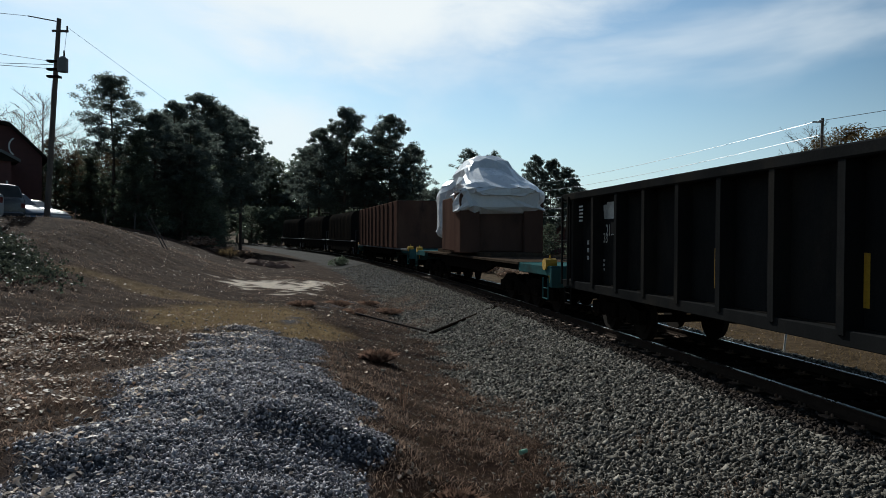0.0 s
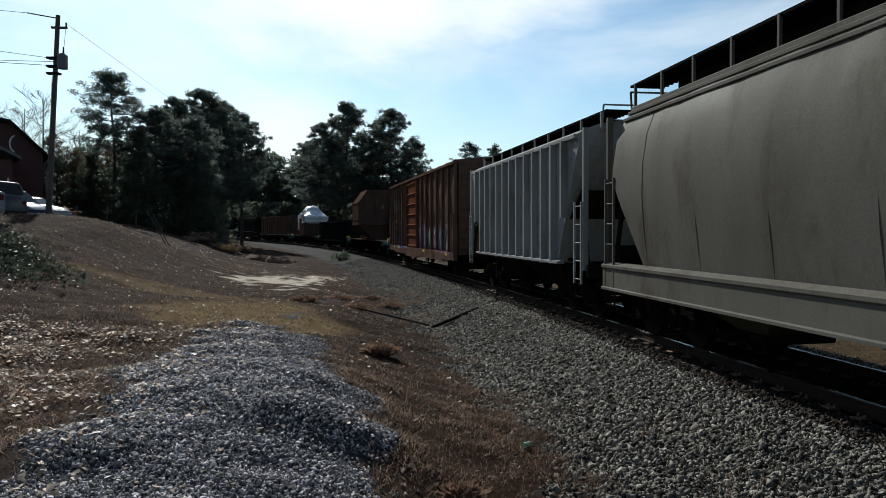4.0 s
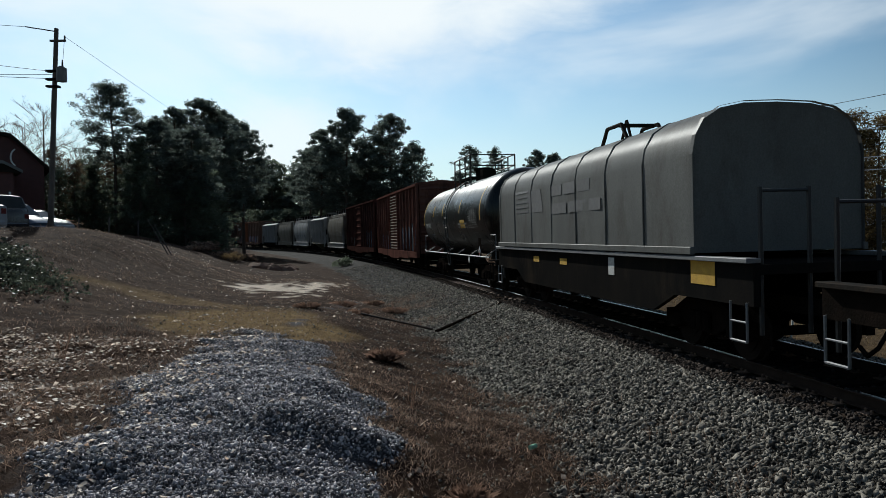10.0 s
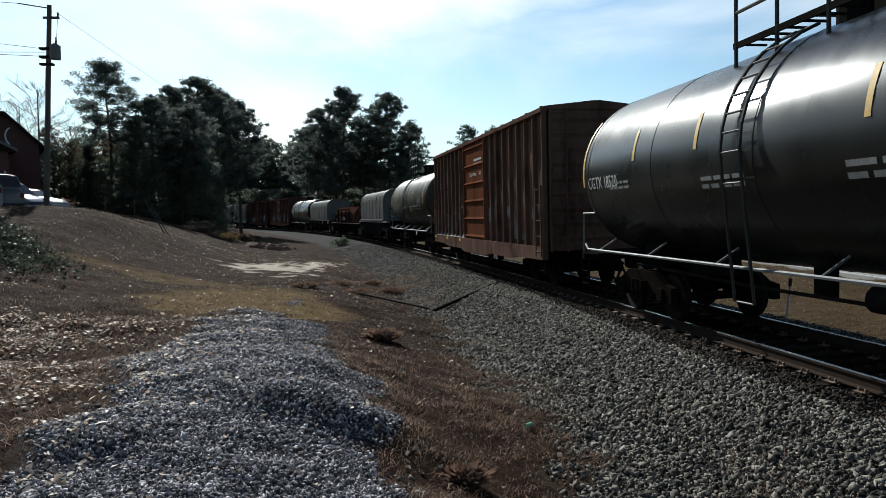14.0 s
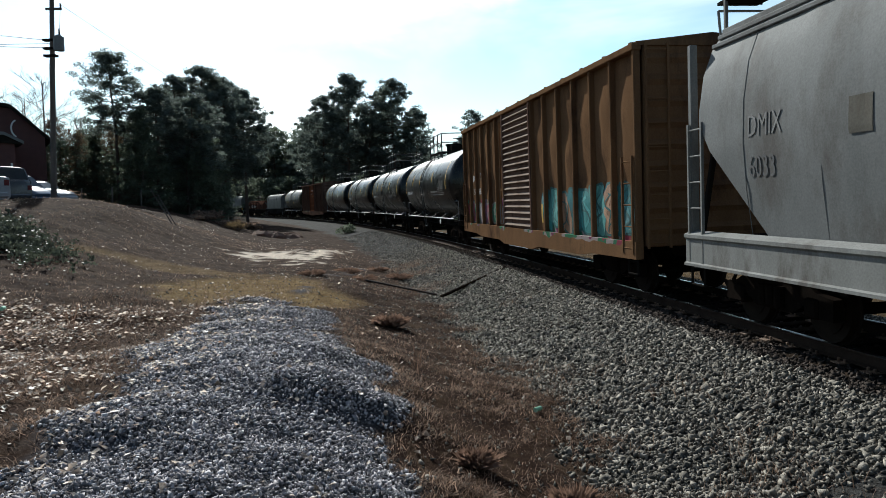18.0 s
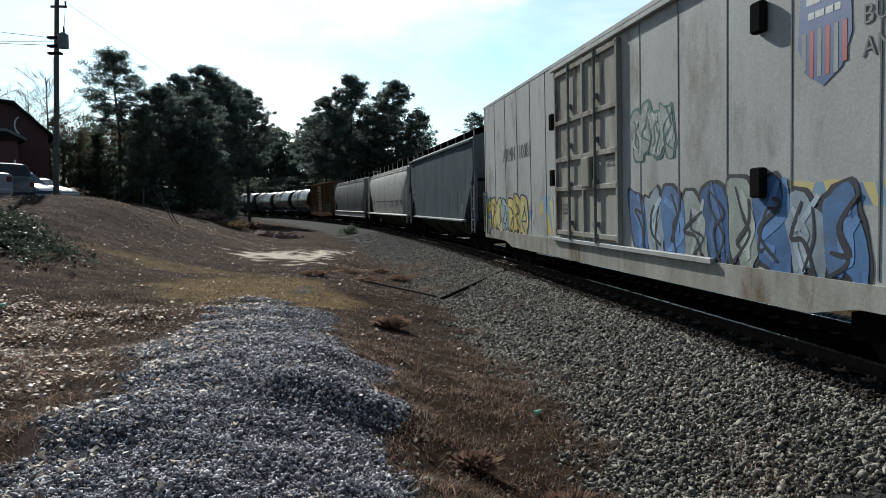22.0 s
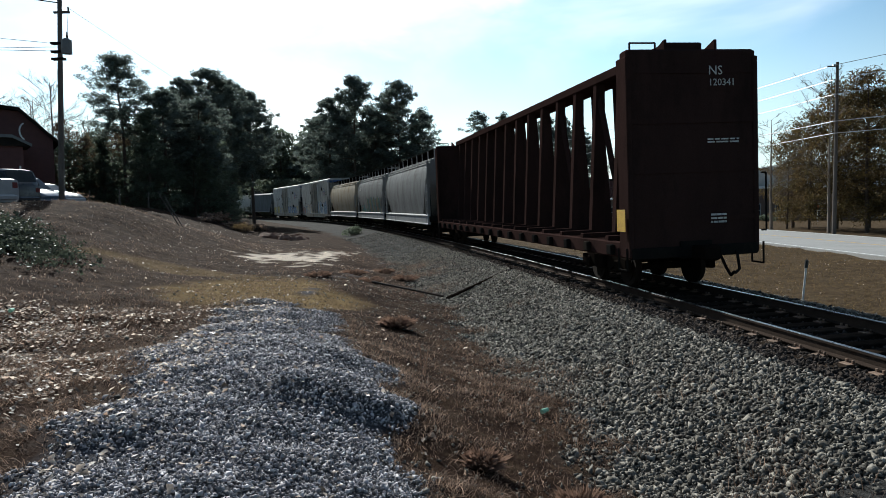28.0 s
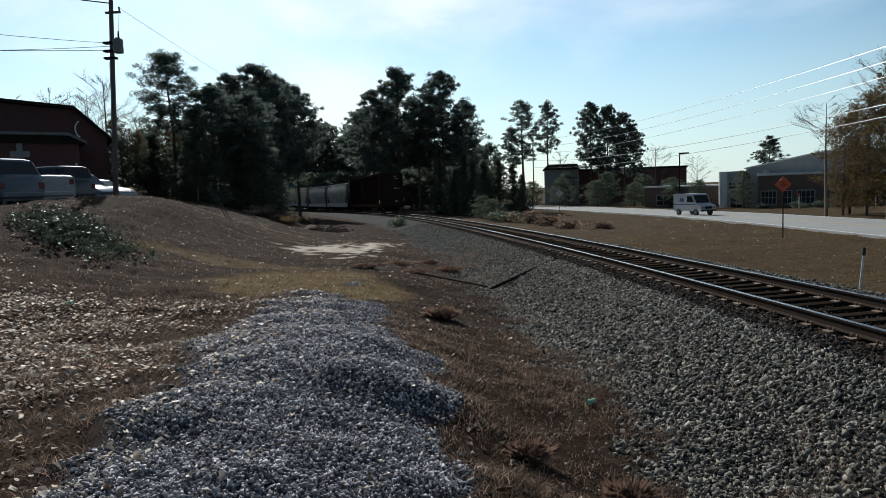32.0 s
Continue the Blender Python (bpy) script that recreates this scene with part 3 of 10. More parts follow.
M_COILB = paint("coil_hood_brown", (0.115, 0.058, 0.04), (0.08, 0.042, 0.03), (0.05, 0.028, 0.021))
M_LOAD = paint("primer_red", (0.115, 0.07, 0.055), (0.085, 0.05, 0.04), (0.06, 0.04, 0.034), rough=0.6)
M_REEFER = paint("reefer_white", (0.43, 0.43, 0.42), (0.35, 0.35, 0.335), (0.25, 0.235, 0.205), spec=0.05)
M_DOORW = paint("dirty_white_door", (0.4, 0.385, 0.35), (0.27, 0.25, 0.215), (0.17, 0.125, 0.09), scale=2.2, streak=0.85)
M_TEAL = paint("teal_deck", (0.042, 0.105, 0.108), (0.0525, 0.119, 0.119), (0.042, 0.056, 0.0525))
M_DECK = mat("deck_planks", (0.09, 0.066, 0.048), (0.045, 0.035, 0.028), 4, 0.95, 0, 0.3, spec=0.0)
M_WRAP = mat("shrink_wrap", (0.78, 0.8, 0.83), (0.7, 0.72, 0.76), 2, 0.28, 0, 0.1, spec=0.6)
M_CBEAM = paint("centerbeam_brown", (0.045, 0.026, 0.023), (0.033, 0.02, 0.018), (0.026, 0.017, 0.015), rough=0.65)
M_LETTER = mat("white_letters", (0.62, 0.62, 0.6), (0.45, 0.45, 0.43), 8, 0.6, 0, 0)
M_LETTERD = mat("dark_letters", (0.06, 0.06, 0.065), (0.1, 0.1, 0.1), 8, 0.6, 0, 0)
M_BLUE = mat("blue_paint", (0.03, 0.07, 0.2), (0.04, 0.09, 0.24), 4, 0.5, 0, 0)
M_REDP = mat("red_paint", (0.4, 0.05, 0.05), (0.33, 0.05, 0.05), 4, 0.5, 0, 0)


def spray(name, base, colours, z0, z1, seed, amount=0.52, scale=1.2):
    """Car paint with sprayed colour fields in a band from z0 to z1, with ragged edges."""
    m = base.copy()
    m.name = name
    nt = m.node_tree
    n, l = nt.nodes, nt.links
    bsdf = n["Principled BSDF"]
    old = bsdf.inputs["Base Color"].links[0].from_socket
    tc = n.new("ShaderNodeTexCoord")
    sp = n.new("ShaderNodeSeparateXYZ")
    l.new(tc.outputs["Object"], sp.inputs[0])
    mp = n.new("ShaderNodeMapping")
    mp.inputs["Location"].default_value = (seed * 3.7, 0, seed * 1.9)
    mp.inputs["Scale"].default_value = (1.0, 0.05, 0.75)
    l.new(tc.outputs["Object"], mp.inputs[0])
    ns = n.new("ShaderNodeTexNoise")
    ns.inputs["Scale"].default_value, ns.inputs["Detail"].default_value, ns.inputs["Distortion"].default_value = 0.55, 2, 1.2
    l.new(mp.outputs[0], ns.inputs["Vector"])
    mid, half = (z0 + z1) / 2, (z1 - z0) / 2
    d = n.new("ShaderNodeMath")
    d.operation, d.inputs[1].default_value = "SUBTRACT", mid
    l.new(sp.outputs["Z"], d.inputs[0])
    ab = n.new("ShaderNodeMath")
    ab.operation = "ABSOLUTE"
    l.new(d.outputs[0], ab.inputs[0])
    rg = n.new("ShaderNodeMapRange")
    rg.inputs["From Min"].default_value, rg.inputs["From Max"].default_value = half * 0.55, half
    rg.inputs["To Min"].default_value, rg.inputs["To Max"].default_value = 0.12, -0.5
    l.new(ab.outputs[0], rg.inputs["Value"])
    su = n.new("ShaderNodeMath")
    su.operation = "ADD"
    l.new(ns.outputs["Fac"], su.inputs[0])
    l.new(rg.outputs["Result"], su.inputs[1])
    th = n.new("ShaderNodeMapRange")
    th.inputs["From Min"].default_value, th.inputs["From Max"].default_value = amount, amount + 0.02
    th.clamp = True
    l.new(su.outputs[0], th.inputs["Value"])
    wv = n.new("ShaderNodeTexNoise")
    wv.inputs["Scale"].default_value, wv.inputs["Detail"].default_value, wv.inputs["Distortion"].default_value = scale * 0.55, 2.0, 0.7
    mp2 = n.new("ShaderNodeMapping")
    mp2.inputs["Location"].default_value = (seed, 1.0, seed * 2)
    mp2.inputs["Scale"].default_value = (1.0, 0.05, 0.9)
    l.new(tc.outputs["Object"], mp2.inputs[0])
    l.new(mp2.outputs[0], wv.inputs["Vector"])
    rp = n.new("ShaderNodeValToRGB")
    rp.color_ramp.interpolation = "CONSTANT"
    el = rp.color_ramp.elements
    while len(el) < len(colours):
        el.new(0.5)
    for i, (e, c) in enumerate(zip(el, colours)):
        e.position, e.color = 0.0 if i == 0 else 0.36 + 0.3 * i / len(colours), (*c, 1)
    l.new(wv.outputs["Fac"], rp.inputs["Fac"])
    mx = n.new("ShaderNodeMix")
    mx.data_type = "RGBA"
    fade = n.new("ShaderNodeMath")
    fade.operation, fade.inputs[1].default_value = "MULTIPLY", 0.82
    l.new(th.outputs["Result"], fade.inputs[0])
    l.new(fade.outputs[0], mx.inputs["Factor"])
    l.new(old, mx.inputs["A"])
    l.new(rp.outputs["Color"], mx.inputs["B"])
    l.new(mx.outputs["Result"], bsdf.inputs["Base Color"])
    return m


CACHE = {}


def cached(key, make, material, smooth=False):
    if key not in CACHE:
        bm = bmesh.new()
        make(bm)
        me = bpy.data.meshes.new(key)
        bmesh.ops.recalc_face_normals(bm, faces=bm.faces)
        bm.to_mesh(me)
        bm.free()
        me.materials.append(material)
        if smooth:
            me.shade_smooth()
            me.set_sharp_from_angle(angle=radians(38))
        CACHE[key] = me
    return CACHE[key]


def disc(bm, x, y0, y1, z, r, n=20):
    loft(bm, [[(x + r * math.cos(6.2832 * i / n), y, z + r * math.sin(6.2832 * i / n)) for i in range(n)] for y in (y0, y1)])


def make_wheel(bm):
    for r, a, b in ((0.46, 0.0, 0.03), (0.42, 0.03, 0.13)):
        disc(bm, 0, a, b, 0, r, 24)
    disc(bm, 0, 0.1, 0.19, 0, 0.1, 10)
    disc(bm, 0, 0.125, 0.15, 0, 0.3, 20)


def make_frame(bm):
    for y in (-1.0, 1.0):
        k = 0.07 if y > 0 else -0.07
        out = [(-1.25, 0.34), (-1.0, 0.34), (-0.72, 0.5), (-0.42, 0.34), (0.42, 0.34), (0.72, 0.5), (1.0, 0.34), (1.25, 0.34), (1.25, 0.62), (0.95, 0.66),
               (0.55, 0.86), (-0.55, 0.86), (-0.95, 0.66), (-1.25, 0.62)]
        plate(bm, out, "y", y - 0.07, y + 0.07)
        for x in (-0.85, 0.85):
            box(bm, x - 0.13, x + 0.13, y - 0.12, y + 0.12, 0.33, 0.6, 0.03)
        for x in (-0.2, 0.0, 0.2):
            rod(bm, (x, y + k * 1.6, 0.4), (x, y + k * 1.6, 0.68), 0.075, 8)
    box(bm, -0.22, 0.22, -0.95, 0.95, 0.55, 0.85, 0.03)
    for x in (-0.85, 0.85):
        rod(bm, (x, -0.9, 0.42), (x, 0.9, 0.42), 0.08, 8)
    box(bm, -0.5, 0.5, -0.35, 0.35, 0.84, 0.95, 0.02)


def truck(car, x):
    tr = part("truck", cached("truck_frame", make_frame, M_TRUCK), None, car, "grimy cast steel freight truck")
    tr.location = (x, 0, 0)
    for wx in (-0.85, 0.85):
        for side in (1, -1):
            w = part("wheel", cached("wheel", make_wheel, M_WHEEL, True), None, tr)
            w.location = (wx, 0.70 * side, 0.42)
            w.rotation_euler = (0, 0, 0 if side > 0 else math.pi)


def make_coupler(bm):
    box(bm, -0.35, 0.45, -0.11, 0.11, 0.7, 0.96, 0.02)
    box(bm, 0.45, 0.72, -0.17, 0.17, 0.68, 1.0, 0.05)
    path_rod(bm, [(0.1, 0.45, 0.85), (0.3, 0.5, 0.5), (0.55, 0.45, 0.36), (0.75, 0.4, 0.45)], 0.03)


def couplers(car, half):
    for k in (1, -1):
        c = part("coupler", cached("coupler", make_coupler, M_TRUCK), None, car)
        c.location = (k * half, 0, 0)
        c.rotation_euler = (0, 0, 0 if k > 0 else math.pi)


def ladder(car, x, y, z0, z1, material, w=0.42, rungs=None, along="x", name="ladder"):
    bm = bmesh.new()
    rungs = rungs or max(2, int((z1 - z0) / 0.36))
    a = (w / 2, 0) if along == "x" else (0, w / 2)
    for k in (-1, 1):
        box(bm, x + k * a[0] - 0.022, x + k * a[0] + 0.022, y + k * a[1] - 0.022, y + k * a[1] + 0.022, z0, z1)
    for i in range(rungs):
        z = z0 + 0.1 + (z1 - z0 - 0.2) * i / max(rungs - 1, 1)
        rod(bm, (x - a[0], y - a[1], z), (x + a[0], y + a[1], z), 0.014, 6)
    return part(name, bm, material, car)


def step_iron(car, x, y, z0, z1, material, w=0.4):
    bm = bmesh.new()
    path_rod(bm, [(x - w / 2, y, z1), (x - w / 2, y, z0), (x + w / 2, y, z0), (x + w / 2, y, z1)], 0.02, 6)
    rod(bm, (x - w / 2, y, (z0 + z1) / 2), (x + w / 2, y, (z0 + z1) / 2), 0.016, 6)
    part("step", bm, material, car)


LETTERS = {}


def text(car, words, x, y, z, size, material=None, squash=1.0, name="lettering", face="side", lean=0.0):
    """Raised paint letters on the car's left side (or its rear end), starting at x (or y), baseline z."""
    key = (words, material)
    if key not in LETTERS:
        cu = bpy.data.curves.new("letters", "FONT")
        cu.body, cu.size, cu.extrude, cu.resolution_u = words, 1.0, 0.002, 2
        tmp = new("letters", cu)
        bpy.context.view_layer.update()
        me = bpy.data.meshes.new_from_object(tmp.evaluated_get(bpy.context.evaluated_depsgraph_get()))
        bpy.data.objects.remove(tmp)
        me.materials.clear()
        me.materials.append(material or M_LETTER)
        LETTERS[key] = me
    ob = part(name, LETTERS[key], None, car)
    if face == "side":
        turn = Matrix(((-1, 0, 0, 0), (0, 0, 1, 0), (0, 1, 0, 0), (0, 0, 0, 1)))
    else:
        turn = Matrix(((0, 0, -1, 0), (-1, 0, 0, 0), (0, 1, 0, 0), (0, 0, 0, 1)))
    ob.matrix_basis = Matrix.Translation((x, y, z)) @ pose(0, 0, 0, lean, 0, 0) @ turn @ Matrix.Diagonal((size * squash, size, 1, 1))
    return ob


def bars(car, x, y, z, w, h, rows, material, seed=0, name="stencil", depth=0.004, face="side"):
    """Writing too small to read: plain bars, row under row."""
    r = random.Random(seed)
    bm = bmesh.new()
    for i in range(rows):
        zz = z - i * h * 1.9
        a = x
        while a > x - w:
            q = r.uniform(0.12, 0.4) * w
            e = max(a - q, x - w)
            if face == "side":
                box(bm, e, a, y, y + depth, zz, zz + h)
            else:
                box(bm, y - depth, y, e, a, zz, zz + h)
            a = e - 0.05 * w
    part(name, bm, material, car)


def patch(car, outline, y, material, name="panel_mark", depth=0.004):
    bm = bmesh.new()
    plate(bm, outline, "y", y, y + depth)
    return part(name, bm, material, car)


def rect(x0, x1, z0, z1):
    return [(x0, z0), (x1, z0), (x1, z1), (x0, z1)]


def ring(x, z, r, r2, n=24):
    return [(x + r * math.cos(6.2832 * i / n), z + r2 * math.sin(6.2832 * i / n)) for i in range(n)]


M_OUTLINE = mat("black_spray", (0.03, 0.032, 0.04), (0.05, 0.05, 0.06), 6, 0.6, 0, 0, spec=0.2)
SPRAYS = {}


def spray_can(c):
    if c not in SPRAYS:
        SPRAYS[c] = mat("spray_paint", c, tuple(v * 0.62 for v in c), 2.2, 0.6, 0, 0, c=tuple(v * 0.45 + 0.04 for v in c), spec=0.2)
    return SPRAYS[c]


def curve_through(pts, per=5):
    """Catmull-Rom curve through the points."""
    q = [pts[0]] + list(pts) + [pts[-1]]
    out = []
    for i in range(1, len(q) - 2):
        for k in range(per):
            t = k / per
            out.append(tuple(0.5 * (2 * q[i][j] + (q[i + 1][j] - q[i - 1][j]) * t + (2 * q[i - 1][j] - 5 * q[i][j] + 4 * q[i + 1][j] - q[i + 2][j]) * t * t
                                    + (3 * q[i][j] - q[i - 1][j] - 3 * q[i + 1][j] + q[i + 2][j]) * t ** 3) for j in (0, 1)))
    return out + [tuple(pts[-1])]


def tagging(car, x0, x1, z0, z1, fills, seed, line=None, pitch=0.75, y=1.497):
    """A row of sprayed bubble letters: dark outline, coloured body, curved inner strokes and drips."""
    r = random.Random(seed)
    n = max(2, int(round((x0 - x1) / (pitch * 0.8))))
    w = (x0 - x1) / n
    hz = z1 - z0

    def blob(cx, cz, rx, rz, shape, grow, lift, vs, fs):
        k0, m = len(vs), 30
        vs.append((cx, y + lift, cz))
        for q in (0.35, 0.7, 1.0):
            for i in range(m):
                a = 6.2832 * i / m
                rr = 1.0 + sum(am * math.sin(f * a + ph) for f, am, ph in shape)
                ca, sa = math.cos(a), math.sin(a)
                bx = math.copysign(abs(ca) ** 0.7, ca) * rr
                bz = math.copysign(abs(sa) ** 0.7, sa) * rr
                vs.append((cx + (bx * rx + math.copysign(grow, ca)) * q + 0.18 * bz * rz * q, y + lift, cz + (bz * rz + math.copysign(grow, sa)) * q))
        for i in range(m):
            j = (i + 1) % m
            fs.append((k0, k0 + 1 + i, k0 + 1 + j))
            for g in (0, m):
                fs.append((k0 + 1 + g + i, k0 + 1 + g + m + i, k0 + 1 + g + m + j, k0 + 1 + g + j))

    def stroke(pts, width, lift, vs, fs):
        k0 = len(vs)
        for i, (ax, az) in enumerate(pts):
            bx, bz = pts[min(i + 1, len(pts) - 1)]
            cx_, cz_ = pts[max(i - 1, 0)]
            ln = math.hypot(bx - cx_, bz - cz_) + 1e-6
            wd = width * (0.55 + 0.45 * math.sin(math.pi * (i + 0.5) / len(pts))) / 2
            nx, nz = -(bz - cz_) / ln * wd, (bx - cx_) / ln * wd
            vs.append((ax + nx, y + lift, az + nz))
            vs.append((ax - nx, y + lift, az - nz))
        fs += [(k0 + 2 * k, k0 + 2 * k + 1, k0 + 2 * k + 3, k0 + 2 * k + 2) for k in range(len(pts) - 1)]

    for i in range(n):
        cx = x0 - (i + 0.5) * w
        top, bot = z1 - r.uniform(0, 0.22) * hz, z0 + r.uniform(0, 0.05) * hz
        cz, rz, rx = (top + bot) / 2, (top - bot) / 2, w * r.uniform(0.5, 0.66)
        shape = [(f, r.uniform(0.03, 0.13), r.uniform(0, 6.28)) for f in (2, 3, 5)]
        base = 0.0012 * (i % 3)
        col = fills[i % len(fills)]
        hi = tuple(min(0.7, v * 1.35 + 0.03) for v in col)
        for name, m, lift in (("graffiti_outline", line or M_OUTLINE, 0.0), ("graffiti_fill", spray_can(col), 0.004)):
            vs, fs = [], []
            blob(cx, cz, rx, rz, shape, 0.055 if lift == 0.0 else 0.0, base + lift, vs, fs)
            vs = [(vx, vy, min(max(vz, z0 - 0.06), z1 + 0.25)) for vx, vy, vz in vs]
            part(name, mesh_np(name, vs, fs, m), None, car)
        for name, m, lift, cnt, wd in (("graffiti_stroke", spray_can(hi), 0.007, 2, 0.1), ("graffiti_outline", line or M_OUTLINE, 0.009, 2, 0.05)):
            vs, fs = [], []
            for q in range(cnt):
                pts = [(cx + rx * r.uniform(-0.75, 0.75), cz + rz * (0.8 - 1.6 * k / 3) * r.choice((1, 1, 0.6)) + rz * r.uniform(-0.2, 0.2)) for k in range(4)]
                stroke(curve_through(pts), wd * r.uniform(0.7, 1.2) * min(1.3, hz), base + lift + 0.0006 * q, vs, fs)
            part(name, mesh_np(name, vs, fs, m), None, car)


DECALS = ("lettering", "stencil", "emblem", "emblem_bar", "reflector", "data_plate", "stencil_box", "notice", "stencil_frame", "worn_paint", "routing_card",
          "graffiti_outline", "graffiti_fill", "graffiti_stroke", "lock_pocket", "panel_mark")
SKINS = ("side_sheet", "body", "tank", "hood", "door", "side", "side_panel", "side_sill")


def press_on(car):
    """Press paint marks on the left side against the skin behind them."""
    vs, fs, fs_plain = [], [], []
    todo = []
    for ob in car.children_recursive:
        base = ob.name.split(".")[0]
        if ob.type != "MESH":
            continue
        if base in SKINS:
            n0 = len(vs)
            m = ob.matrix_basis if ob.parent == car else ob.parent.matrix_basis @ ob.matrix_basis
            vs += [m @ v.co for v in ob.data.vertices]
            mine = [tuple(n0 + k for k in p.vertices) for p in ob.data.polygons]
            fs += mine
            if base != "side_sill":
                fs_plain += mine
        elif base in DECALS and ob.parent == car:
            todo.append(ob)
    if not todo or not fs:
        return
    tree = BVHTree.FromPolygons(vs, fs)
    plain = BVHTree.FromPolygons(vs, fs_plain)
    for ob in todo:
        m = ob.matrix_basis.copy()
        bm = bmesh.new()
        bm.from_mesh(ob.data)
        bmesh.ops.transform(bm, matrix=m, verts=bm.verts)
        ys = [v.co.y for v in bm.verts]
        xs = [v.co.x for v in bm.verts]
        if min(ys) < 0.9 or (max(xs) - min(xs)) < 0.02:
            bm.free()
            continue
        if len(bm.verts) <= 10:
            longs = [e for e in bm.edges if e.calc_length() > 0.15]
            if longs:
                bmesh.ops.subdivide_edges(bm, edges=longs, cuts=5, use_grid_fill=True)
        sprayed = ob.name.startswith("graffiti")
        low = 1.497 if sprayed else min(ys)
        for v in bm.verts:
            hit = (plain if sprayed else tree).ray_cast(Vector((v.co.x, 3.2, v.co.z)), Vector((0, -1, 0)))
            if hit[0] is not None and abs(hit[0].y - v.co.y) < 0.45:
                v.co.y = hit[0].y + 0.005 + (v.co.y - low)
        me = bpy.data.meshes.new(ob.name)
        bm.to_mesh(me)
        bm.free()
        for mt in ob.data.materials:
            me.materials.append(mt)
        ob.data = me
        ob.matrix_basis = Matrix.Identity(4)


# ---- boxcars ----
def bay(car, x0, x1, y, z0, z1, material, rng, bulge=0.055):
    """One side sheet between two posts: bowed and dented."""
    nx, nz = 5, 15
    bm = bmesh.new()
    ph, k = rng.uniform(0, 6.28), rng.uniform(2.2, 3.4)
    sgn = 1 if y > 0 else -1
    rows = []
    for j in range(nz):
        z = z0 + (z1 - z0) * j / (nz - 1)
        r = []
        for i in range(nx):
            u = i / (nx - 1)
            v = j / (nz - 1)
            bow = math.sin(math.pi * u) * math.sin(math.pi * v) ** 0.5
            wav = math.sin(k * z + ph) * 0.7 + math.sin(2.3 * k * z + 2 * ph) * 0.35
            r.append(bm.verts.new((x0 + (x1 - x0) * u, y + sgn * bow * (bulge * 0.45 + bulge * 0.75 * wav), z)))
        rows.append(r)
    for a, b in zip(rows, rows[1:]):
        for i in range(nx - 1):
            bm.faces.new((a[i], a[i + 1], b[i + 1], b[i]))
    part("side_sheet", bm, material, car, smooth=True)


